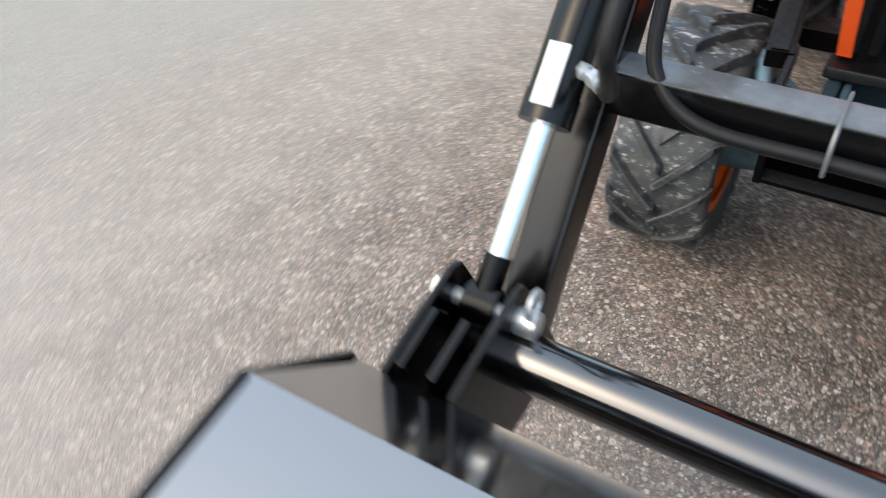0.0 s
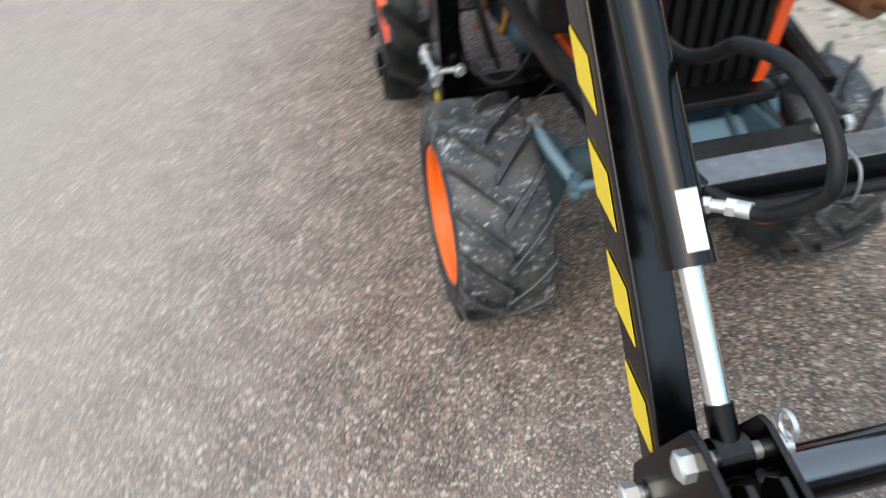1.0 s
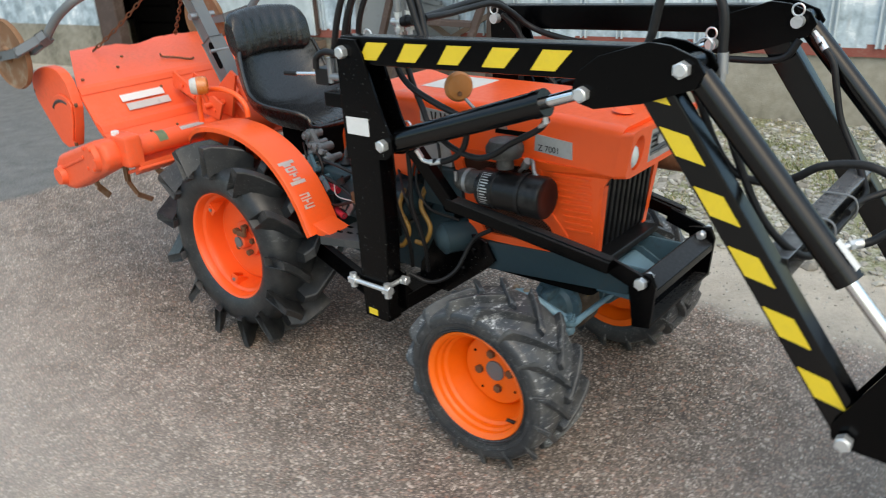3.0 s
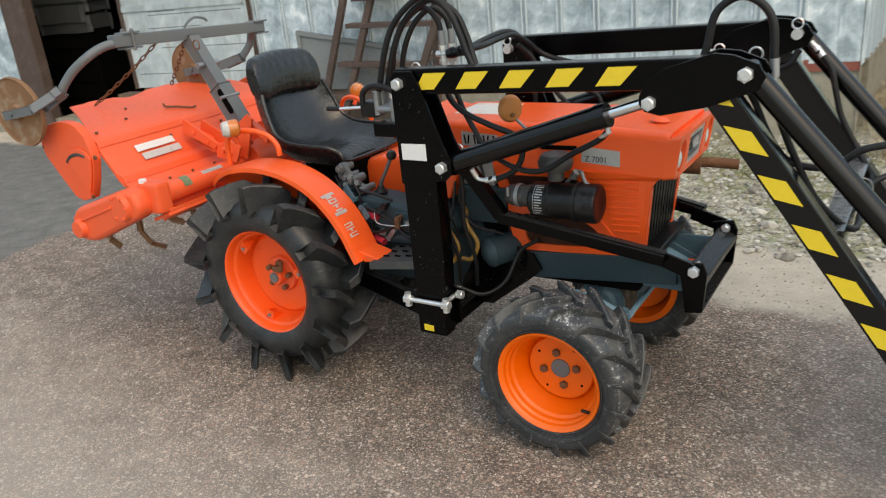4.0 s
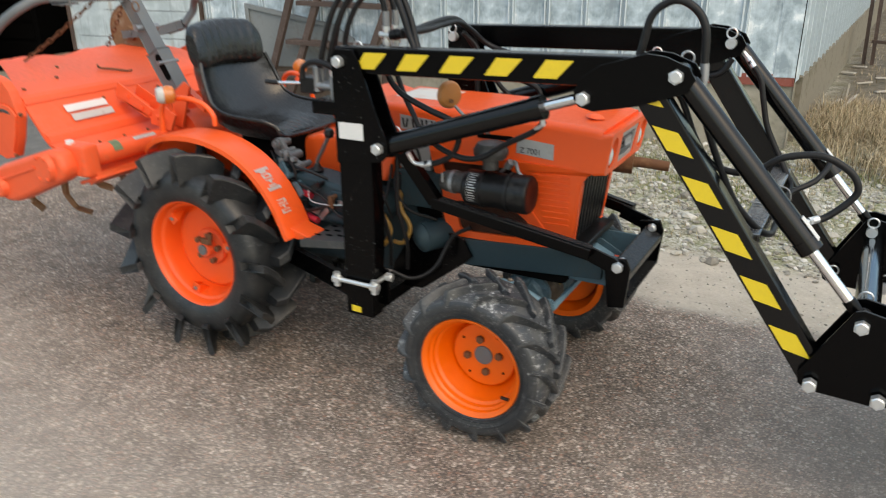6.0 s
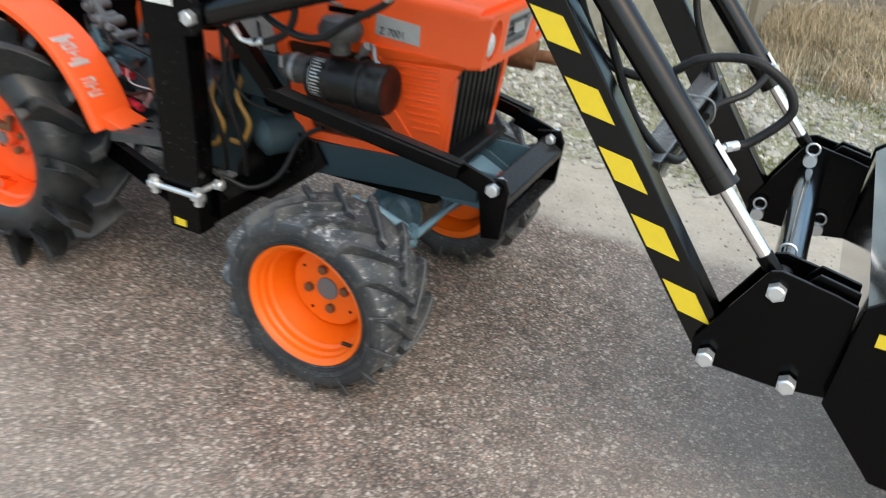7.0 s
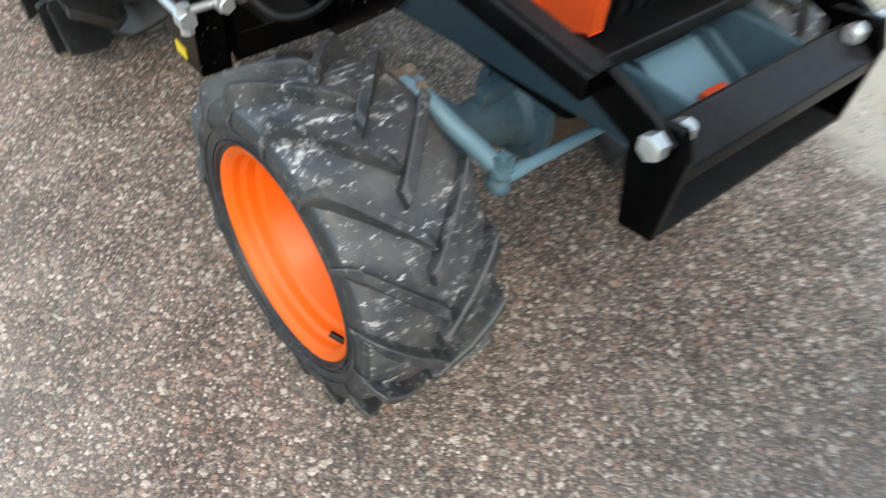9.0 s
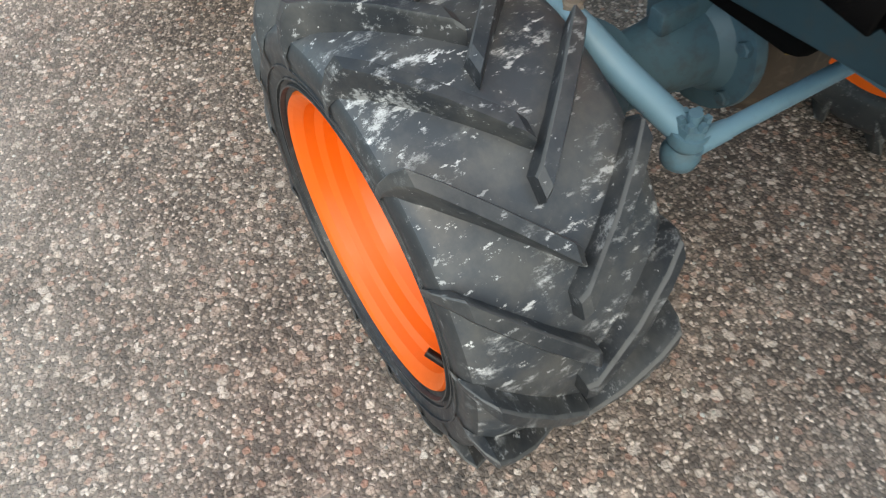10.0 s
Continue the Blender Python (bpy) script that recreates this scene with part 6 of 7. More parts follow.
# front axle and steering
bm = BM()
lathe(bm, [(0.0, -0.07), (0.07, -0.07), (0.095, -0.03), (0.095, 0.03), (0.07, 0.07), (0.0, 0.07)], (0.015, 0.0, 0.345), (0, 1, 0), 32)
bar(bm, (0.03, 0, 0.41), (0.03, 0, 0.50), 0.16, 0.1, up=(0, 1, 0), bevel=0.015)
part("axle_housing", bm, MUD, tractor, "muddy brown front axle housing", smooth=30)
for s in (-1, 1):
    bm = BM()
    lathe(bm, [(0.06, 0.066), (0.085, 0.068), (0.087, 0.076), (0.085, 0.084), (0.062, 0.087), (0.05, 0.1), (0.042, 0.15), (0.04, 0.22), (0.045, 0.235)], (0.015, 0.0, 0.362), (0, s, 0), 36)
    prism(bm, [(0.005, 0.40), (0.03, 0.40), (0.03, 0.43), (0.005, 0.43)], s * 0.08, s * 0.16, 0.006)
    lathe(bm, [(0.0, -0.1), (0.045, -0.095), (0.058, -0.05), (0.06, 0.03), (0.05, 0.075), (0.0, 0.08)], (0.02, s * 0.265, 0.36), (0.12, 0, 1), 28)
    rod(bm, (0.0, s * 0.25, 0.268), (0.0, s * 0.40, 0.268), 0.055, 0.07, seg=24)
    for k in range(6):
        a = 0.4 + 1.047 * k
        hex_bolt(bm, (0.015 + 0.073 * math.cos(a), s * 0.083, 0.362 + 0.073 * math.sin(a)), (0, s, 0), 0.0095, 0.009)
    part("axle_tube", bm, TEAL_MID, tractor, "worn blue-grey front axle casting", smooth=30)
for s in (-1, 1):
    bm = BM()
    pipe(bm, [(0.0, s * 0.288, 0.484), (0.045, s * 0.283, 0.48), (0.09, s * 0.268, 0.452), (0.148, s * 0.235, 0.405)], 0.0155, seg=14)
    for v in bm.verts:
        v.co.y += s * 0.004 * (0.1 - v.co.x) / 0.1
    rod(bm, (0.01, s * 0.288, 0.455), (0.01, s * 0.288, 0.49), 0.024, seg=18)
    arm_s = part("steering_arm", bm, TEAL_ARM, tractor, "light blue painted steering arm")
    bm = BM()
    lathe(bm, [(0.0, -0.04), (0.013, -0.04), (0.0185, -0.034), (0.02, -0.024), (0.0175, -0.016), (0.0145, -0.011), (0.018, -0.006), (0.021, 0.0), (0.019, 0.01), (0.0, 0.011)], (0.153, s * 0.232, 0.402), (0.12, 0, 1), 24)
    rod(bm, (0.154, s * 0.232, 0.411), (0.155, s * 0.232, 0.421), 0.0165, seg=6)
    for k in range(6):
        a = k * math.pi / 3
        box(bm, (0.155 + 0.012 * math.cos(a) - 0.003, s * 0.232 + 0.012 * math.sin(a) - 0.003, 0.418), (0.155 + 0.012 * math.cos(a) + 0.003, s * 0.232 + 0.012 * math.sin(a) + 0.003, 0.427))
    rod(bm, (0.155, s * 0.232, 0.42), (0.155, s * 0.232, 0.432), 0.007, seg=10)
    part("ball_joint", bm, TEAL_ROD, arm_s, "dirty blue ball joint with castle nut")
    part("knuckle_cap", lathe(BM(), [(0.04, -0.03), (0.042, 0.0), (0.036, 0.009), (0.02, 0.013), (0.0, 0.014)], (0.003, s * 0.298, 0.478), (0.1, 0, 1), 24), PALE_MUD, arm_s, "mud-caked steering knuckle")
    for q in ((0.022, 0.322), (0.034, 0.285), (-0.018, 0.315), (-0.008, 0.275)):
        part("arm_bolt", hex_bolt(BM(), (q[0], s * q[1], 0.484), (0, 0, 1), 0.0105, 0.016), PALE_MUD, arm_s)
bm = rod(BM(), (0.165, -0.225, 0.40), (0.165, 0.225, 0.40), 0.0095, seg=16)
for s in (-1, 1):
    rod(bm, (0.163, s * 0.232, 0.40), (0.165, s * 0.195, 0.40), 0.0125, 0.0105, seg=16)
part("tie_rod", bm, TEAL_ARM, tractor, "light blue painted tie rod")
# front weight bracket
fb = part("front_bracket", box(BM(), (0.18, -0.125, 0.47), (0.345, 0.122, 0.48), 0.003), TEAL_MID, tractor, "worn blue steel front bracket")
for y in (-0.125, 0.11):
    part("bracket_plate", box(BM(), (0.18, y, 0.475), (0.345, y + 0.012, 0.578), 0.003), TEAL_MID, fb)
# Rear plate darker: shade inside the bracket is put into its colour.
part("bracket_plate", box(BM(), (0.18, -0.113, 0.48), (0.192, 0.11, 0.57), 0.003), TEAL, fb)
part("bracket_plate", box(BM(), (0.335, -0.113, 0.48), (0.347, 0.11, 0.555), 0.003), TEAL_MID, fb)
bm = prism(BM(), [(0.196, 0.538), (0.21, 0.541), (0.298, 0.498), (0.294, 0.490)], -0.05, 0.108, 0.002)
part("bracket_web", bm, TEAL_ARM, fb, "pale blue sloping bracket plate")
part("bracket_rib", prism(BM(), [(0.194, 0.56), (0.23, 0.556), (0.335, 0.5), (0.335, 0.482), (0.194, 0.482)], 0.07, 0.078, 0.002), TEAL_MID, fb)
part("hook", box(BM(), (0.285, -0.01, 0.492), (0.325, 0.04, 0.522), 0.006), ORANGE_FADED, fb, "faded orange tow hook")
bm = BM()
pipe(bm, [(0.112, -0.112, 0.53), (0.118, -0.113, 0.49), (0.147, -0.11, 0.439)], 0.006, seg=8)
part("fuel_pipe", bm, PIPE_YELLOW, tractor, "short yellowed rubber pipe")

# exhaust on the far side
bm = BM()
rod(bm, (0.07, 0.30, 0.785), (0.245, 0.335, 0.775), 0.045, seg=28)
rod(bm, (0.05, 0.17, 0.82), (0.10, 0.30, 0.785), 0.024, seg=16)
pipe(bm, [(0.245, 0.335, 0.775), (0.28, 0.342, 0.775), (0.37, 0.362, 0.766)], 0.019, seg=16)
part("muffler", bm, RUST, tractor, "rusty exhaust muffler with a bent tail pipe", smooth=40)

# air cleaner
bm = BM()
lathe(bm, [(0.0, -0.115), (0.05, -0.113), (0.058, -0.105), (0.058, -0.06), (0.061, -0.058), (0.061, -0.045), (0.058, -0.043), (0.058, 0.045), (0.062, 0.047), (0.063, 0.105), (0.058, 0.114), (0.048, 0.117), (0.03, 0.113), (0.0, 0.112)], (-0.032, -0.245, 0.785), (1, 0, 0), 40)
ac = part("air_cleaner", bm, CANISTER, tractor, "dusty black air cleaner canister")
def canister_patch(name, x0, x1, a0, a1, r, mat, label=""):
    """A thin patch on the canister between two angles, 0 facing up and 90 degrees facing outwards."""
    bm = BM()
    rows = [[bm.verts.new((x, -0.245 - r * math.sin(radians(a)), 0.785 + r * math.cos(radians(a)))) for x in (x0, x1)] for a in (a0 + (a1 - a0) * k / 8 for k in range(9))]
    for p, q in zip(rows, rows[1:]):
        bm.faces.new((p[0], p[1], q[1], q[0]))
    return part(name, bm, mat, ac, label)


canister_patch("label_plate", -0.123, -0.083, 25, 125, 0.0588, PLASTIC, "black label with rows of small pale print")
for k, x in enumerate((-0.1225, -0.0845)):
    canister_patch("label_edge", x, x + 0.0015, 25, 125, 0.0592, SILVER)
for k in range(11):
    a = 30 + 8.6 * k
    canister_patch("print_line", -0.117, -0.09 - 0.008 * (k % 3 == 1), a, a + 3.6, 0.0592, SILVER)
canister_patch("label_edge", -0.1225, -0.083, 24, 26, 0.0592, SILVER)
canister_patch("label_edge", -0.1225, -0.083, 124, 126, 0.0592, SILVER)
part("clamp_band", lathe(BM(), [(0.0625, 0.04), (0.0655, 0.04), (0.0655, 0.052), (0.0625, 0.052)], (-0.032, -0.245, 0.785), (1, 0, 0), 40), PLASTIC, ac)
bm = BM()
lathe(bm, [(0.0, -0.075), (0.03, -0.07), (0.036, -0.055), (0.036, 0.0), (0.04, 0.01), (0.04, 0.03)], (-0.165, -0.245, 0.793), (1, 0, 0), 28)
part("intake_cap", bm, DUSTY, ac)
bm = BM()
lathe(bm, [(0.0365, -0.035), (0.0395, -0.035), (0.0395, -0.022), (0.0365, -0.022)], (-0.165, -0.245, 0.793), (1, 0, 0), 28)
rod(bm, (-0.218, -0.285, 0.80), (-0.218, -0.285, 0.83), 0.005, seg=8)
part("hose_clip", bm, STEEL, ac)
bm = BM()
lathe(bm, [(0.026, -0.03), (0.026, 0.0), (0.05, 0.006), (0.056, 0.02), (0.056, 0.035), (0.044, 0.055), (0.0, 0.066)], (-0.062, -0.245, 0.885), (0, 0, 1), 32)
part("pre_cleaner", bm, DUSTY, ac, "black domed pre-cleaner")
bm = BM()
pipe(bm, [(-0.05, -0.19, 0.83), (0.0, -0.2, 0.875), (0.03, -0.23, 0.85), (0.055, -0.235, 0.835)], 0.006, seg=8)
rod(bm, (-0.02, -0.205, 0.855), (-0.005, -0.21, 0.875), 0.013, seg=12)
part("clip", bm, STEEL, ac)
# round side lamp on a stalk
bm = BM()
lathe(bm, [(0.0, -0.012), (0.036, -0.012), (0.043, -0.004), (0.043, 0.004), (0.036, 0.012), (0.0, 0.015)], (-0.19, -0.286, 1.089), (0.88, -0.47, 0.05), 32)
lp = part("side_lamp", bm, BROWN_LENS, tractor, "round dusty amber side lamp on a wire stalk")
part("stalk", pipe(BM(), [(-0.185, -0.28, 1.065), (-0.15, -0.26, 1.02), (-0.11, -0.22, 0.97), (-0.10, -0.17, 0.95)], 0.005, seg=8), STEEL, lp)
part("bolt", hex_bolt(BM(), (-0.178, -0.297, 1.072), (0.72, -0.69, 0.05), 0.007, 0.01), RUST, lp)

# seat
def seat_surface(profile, half, thick, owner, name, mat, lift, label=""):
    bm = BM()
    top, bot = [], []
    for i, (x, z, nx, nz, w) in enumerate(profile):
        rt, rb = [], []
        for k in range(49):
            v = -1 + 2 * k / 48
            side = abs(v) ** 3
            y = v * half * w
            h = lift * side - 0.012 * (1 - v * v) + (0.002 * (math.cos(v * 42) - 1) if abs(v) < 0.75 and x > -1.12 else 0) + 0.0032 * noise.noise(Vector((x * 13, y * 8, z * 13)))
            edge = 1 - 0.6 * max(0, abs(v) - 0.85) / 0.15
            rt.append(bm.verts.new((x + nx * h, y, z + nz * h)))
            rb.append(bm.verts.new((x - nx * thick * edge + nx * lift * side * 0.6, y * 0.97, z - nz * thick * edge + nz * lift * side * 0.6)))
        top.append(rt)
        bot.append(rb)
    n = len(profile)
    for i in range(n - 1):
        for k in range(48):
            bm.faces.new((top[i][k], top[i][k + 1], top[i + 1][k + 1], top[i + 1][k]))
            bm.faces.new((bot[i][k], bot[i + 1][k], bot[i + 1][k + 1], bot[i][k + 1]))
        for k in (0, 48):
            bm.faces.new((top[i][k], top[i + 1][k], bot[i + 1][k], bot[i][k]))
    for i in (0, n - 1):
        for k in range(48):
            bm.faces.new((top[i][k], bot[i][k], bot[i][k + 1], top[i][k + 1]))
    return part(name, bm, mat, owner, label, smooth=50)


PAN = [(-1.012, 0.808, 0.7, 0.7, 0.72), (-1.022, 0.834, 0.4, 0.9, 0.84), (-1.055, 0.852, 0.1, 1, 0.95), (-1.11, 0.858, 0.05, 1, 1), (-1.17, 0.86, 0.05, 1, 1), (-1.24, 0.87, 0.15, 0.98, 1), (-1.31, 0.9, 0.5, 0.87, 1),
       (-1.35, 0.955, 0.85, 0.5, 0.98), (-1.375, 1.01, 0.96, 0.28, 0.95), (-1.395, 1.06, 0.97, 0.25, 0.9), (-1.405, 1.09, 0.97, 0.2, 0.86)]
seat = seat_surface(PAN, 0.215, 0.05, tractor, "seat", VINYL, 0.05, "black vinyl bucket seat")
edge = [(x + nx * 0.05, 0.215 * w, z + nz * 0.05) for x, z, nx, nz, w in PAN[::-1]]
edge = edge + [(x, -y, z) for x, y, z in edge[::-1]]
part("piping", pipe(BM(), edge, 0.008, seg=8, steps=3), VINYL, seat, "raised black vinyl piping")
bm = BM()
rows = []
for k in range(33):
    v = -1 + 2 * k / 32
    sc = (1 - max(0, abs(v) - 0.8) ** 2 * 9) * 1.0
    ring = []
    for j in range(18):
        a = 2 * math.pi * j / 18
        rx, rz = (0.042 + 0.003 * math.cos(k * math.pi / 2)) * sc, 0.088 * sc
        ex = abs(math.cos(a)) ** 0.8 * math.copysign(1, math.cos(a))
        ez = abs(math.sin(a)) ** 0.7 * math.copysign(1, math.sin(a))
        ring.append(bm.verts.new((-1.415 + rx * ex - 0.2 * rz * ez + 0.03 * v * v, v * 0.185 - 0.008, 1.165 + rz * ez - 0.02 * v * v + 0.0 * ex)))
    rows.append(ring)
for p, q in zip(rows, rows[1:]):
    for j in range(18):
        bm.faces.new((p[j], p[(j + 1) % 18], q[(j + 1) % 18], q[j]))
bm.faces.new(rows[0])
bm.faces.new(rows[-1][::-1])
part("backrest", bm, VINYL, seat, "padded black vinyl backrest roll", smooth=60)
# Near-black base: the shade under the seat is put into its colour.
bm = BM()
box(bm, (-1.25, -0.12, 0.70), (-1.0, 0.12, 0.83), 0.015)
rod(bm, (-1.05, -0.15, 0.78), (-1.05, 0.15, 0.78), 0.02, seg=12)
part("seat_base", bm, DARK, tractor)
bm = BM()
box(bm, (-1.0, -0.16, 0.56), (-0.55, 0.16, 0.60), 0.01)
prism(bm, [(-1.05, 0.58), (-1.05, 0.80), (-0.93, 0.83), (-0.80, 0.84), (-0.68, 0.80), (-0.62, 0.70), (-0.60, 0.58)], -0.02, 0.20, 0.03)
cover = part("centre_cover", bm, ORANGE, tractor, "orange transmission cover")
for k, (z, w) in enumerate(((0.782, 0.03), (0.772, 0.024), (0.762, 0.028))):
    part("cover_sticker", box(BM(), (-0.735, -0.0225, z - 0.003), (-0.735 + w, -0.0204, z + 0.003)), WHITE, cover, "small worn white print", smooth=0)
bm = BM()
prism(bm, [(-0.70, 1.03), (-0.65, 1.025), (-0.552, 1.005), (-0.46, 0.965), (-0.46, 0.86), (-0.52, 0.72), (-0.66, 0.74)], -0.165, 0.165, 0.018)
part("dash_cowl", bm, ORANGE, tractor, "orange dashboard cowl")

# fenders
def fender(s):
    arc = [(-1.565, 0.762), (-1.53, 0.79), (-1.46, 0.828), (-1.38, 0.855), (-1.30, 0.868), (-1.22, 0.869), (-1.13, 0.858), (-1.04, 0.83), (-0.96, 0.785), (-0.89, 0.72), (-0.835, 0.64), (-0.80, 0.565), (-0.785, 0.535)]
    arc = [(p.x, p.z) for p in smooth_path([(x, 0, z) for x, z in arc], 5)]
    bm = BM()
    rows = []
    for i, (x, z) in enumerate(arc):
        t = i / (len(arc) - 1)
        a = arc[min(i + 1, len(arc) - 1)]
        b = arc[max(i - 1, 0)]
        d = Vector((a[0] - b[0], 0, a[1] - b[1])).normalized()
        n = Vector((-d.z, 0, d.x))
        inner, outer = 0.275, 0.33 + 0.082 * min(1, 0.2 + 3.0 * t)
        row = []
        for y, up in ((inner, 0.0), (outer - 0.02, 0.004), (outer, -0.004), (outer + 0.002, -0.022), (outer - 0.003, -0.022), (outer - 0.006, -0.009), (outer - 0.02, -0.002), (inner, -0.006)):
            q = Vector((x, s * y, z)) + n * up
            row.append(bm.verts.new(q))
        rows.append(row)
    for p, q in zip(rows, rows[1:]):
        for k in range(8):
            bm.faces.new((p[k], p[(k + 1) % 8], q[(k + 1) % 8], q[k]))
    bm.faces.new(rows[0])
    bm.faces.new(rows[-1][::-1])
    # inner side wall of the fender
    poly = [(x, z - 0.004) for x, z in arc] + [(-0.84, 0.50), (-1.0, 0.45), (-1.4, 0.5)]
    prism(bm, poly, s * 0.277, s * 0.271)
    prism(bm, [(-0.815, 0.575), (-0.76, 0.56), (-0.715, 0.548), (-0.715, 0.538), (-0.78, 0.53)], s * 0.285, s * 0.385, 0.003)
    f = part("fender", bm, ORANGE, tractor, "orange rear mudguard with worn white lettering", smooth=40)

    def on_arc(u):
        k = u * (len(arc) - 1)
        i = min(int(k), len(arc) - 2)
        a, b = Vector((arc[i][0], 0, arc[i][1])), Vector((arc[i + 1][0], 0, arc[i + 1][1]))
        d = (b - a).normalized()
        return a.lerp(b, k - i) + Vector((-d.z, 0, d.x)) * 0.0058

    def decal(u0, u1, y0, y1):
        bm = BM()
        rows = [[bm.verts.new(on_arc(u0 + (u1 - u0) * q / 3) + Vector((0, s * y, 0))) for y in (y0, y1)] for q in range(4)]
        for p, q in zip(rows, rows[1:]):
            bm.faces.new((p[0], p[1], q[1], q[0]))
        bmesh.ops.solidify(bm, geom=bm.faces[:], thickness=0.001)
        part("decal", bm, WHITE, f, "worn white decal", smooth=0)

    for u0, u1, y0, y1 in ((0.655, 0.672, 0.34, 0.392), (0.672, 0.684, 0.355, 0.38), (0.690, 0.697, 0.348, 0.382), (0.697, 0.707, 0.348, 0.356), (0.697, 0.707, 0.374, 0.382), (0.707, 0.714, 0.348, 0.382), (0.722, 0.727, 0.35, 0.38),
                           (0.727, 0.74, 0.36, 0.37), (0.748, 0.757, 0.352, 0.38), (0.760, 0.777, 0.342, 0.392),
                           (0.828, 0.833, 0.352, 0.386), (0.833, 0.842, 0.352, 0.36), (0.842, 0.847, 0.352, 0.386), (0.854, 0.859, 0.352, 0.386), (0.859, 0.87, 0.365, 0.373), (0.876, 0.881, 0.352, 0.386), (0.881, 0.89, 0.378, 0.386), (0.89, 0.896, 0.352, 0.386)):
        u0, u1 = ((0.69 + (u - 0.655) * 0.68) if u < 0.8 else (0.805 + (u - 0.828) * 0.72) for u in (u0, u1))
        decal(u0, u1, 0.366 + (y0 - 0.367) * 1.3, 0.366 + (y1 - 0.367) * 1.3)
    bm = BM()
    pipe(bm, [(-1.20, s * 0.30, 0.89), (-1.205, s * 0.30, 0.93), (-1.24, s * 0.31, 0.97), (-1.30, s * 0.33, 0.99), (-1.37, s * 0.35, 0.985), (-1.41, s * 0.36, 0.95), (-1.42, s * 0.36, 0.86)], 0.0105, seg=10)
    part("grab_rail", bm, ORANGE, f, "bent orange tube rail")
    lp = part("tail_lamp", lathe(BM(), [(0.0, -0.038), (0.024, -0.036), (0.03, -0.026), (0.032, -0.01)], (-1.335, s * 0.395, 1.013), (0.55, s * -0.83, 0), 24), WORN_LABEL, f, "amber indicator lamp with a pale worn shell")
    part("lens", lathe(BM(), [(0.033, -0.012), (0.034, 0.012), (0.031, 0.024), (0.02, 0.03), (0.0, 0.031)], (-1.335, s * 0.395, 1.013), (0.55, s * -0.83, 0), 24), AMBER, lp, "dull amber lens")
    part("lamp_stem", rod(BM(), (-1.335, s * 0.39, 0.985), (-1.345, s * 0.37, 0.95), 0.01, seg=10), ORANGE_FADED, lp)
    return f


for s in (-1, 1):
    fender(s)
    # footplate
    bm = BM()
    prism(bm, [(-0.735, 0.545), (-0.52, 0.572), (-0.52, 0.560), (-0.727, 0.533)], s * 0.16, s * 0.41, 0.002)
    prism(bm, [(-0.735, 0.548), (-0.52, 0.574), (-0.52, 0.548), (-0.735, 0.518)], s * 0.407, s * 0.413, 0.001)
    fp = part("footplate", bm, FOOT_STEEL, tractor, "worn grey steel footplate with slots")
    for i in range(4):
        for j in range(4):
            x, y = -0.70 + 0.05 * i, s * (0.2 + 0.05 * j)
            z = 0.5465 + (x + 0.735) * 0.1256
            # Flat black tab; an open slot's shade is put into its colour.
            part("slot", box(BM(), (x - 0.012, y - 0.004, z - 0.001), (x + 0.012, y + 0.004, z + 0.0022)), DARK, fp, smooth=0)
# levers and pedals
bm = BM()
pipe(bm, [(-0.825, -0.17, 0.68), (-0.822, -0.175, 0.76), (-0.78, -0.19, 0.82), (-0.742, -0.20, 0.878)], 0.0075, seg=8)
gl = part("gear_lever", bm, CASTING, tractor, "oily steel gear lever")
part("knob", lathe(BM(), [(0.0, -0.02), (0.015, -0.014), (0.02, 0.0), (0.015, 0.014), (0.0, 0.02)], (-0.737, -0.20, 0.889), (0, 0, 1), 20), PLASTIC, gl, "black plastic knob")
part("boot", lathe(BM(), [(0.03, -0.02), (0.03, 0.0), (0.022, 0.01), (0.026, 0.02), (0.016, 0.03), (0.01, 0.045)], (-0.825, -0.172, 0.715), (0, 0, 1), 20), PLASTIC, gl)
for p0, p1 in (((-0.93, -0.23, 0.68), (-0.80, -0.25, 0.655)), ((-0.90, -0.23, 0.585), (-0.77, -0.26, 0.565))):
    p0, p1 = Vector(p0), Vector(p1)
    lvr = part("hand_lever", rod(BM(), p0, p1, 0.006, seg=10), STEEL, tractor)
    part("grip", rod(BM(), p1 - (p1 - p0) * 0.45, p1, 0.0125, seg=14), RED, lvr, "red rubber grip")
for y, x in ((-0.285, -0.455), (-0.235, -0.405)):
    bm = BM()
    pipe(bm, [(x - 0.05, y + 0.07, 0.70), (x - 0.01, y, 0.665), (x + 0.03, y - 0.005, 0.60), (x + 0.005, y - 0.01, 0.54), (x - 0.035, y - 0.01, 0.535)], 0.008, seg=10)
    part("pedal_arm", bm, PEDAL_YELLOW, tractor, "worn yellow pedal arm")
bm = BM()
prism(bm, [(-0.93, 0.60), (-0.93, 0.70), (-0.88, 0.73), (-0.80, 0.725), (-0.66, 0.70), (-0.50, 0.69), (-0.46, 0.64), (-0.50, 0.585)], -0.235, -0.10, 0.018, 3)
box(bm, (-0.72, -0.248, 0.615), (-0.57, -0.23, 0.685), 0.008)
rod(bm, (-0.86, -0.245, 0.66), (-0.86, -0.225, 0.66), 0.042, seg=24)
rod(bm, (-0.88, -0.20, 0.575), (-0.52, -0.23, 0.585), 0.03, seg=18)
rod(bm, (-0.99, -0.18, 0.745), (-0.92, -0.2, 0.73), 0.036, seg=18)
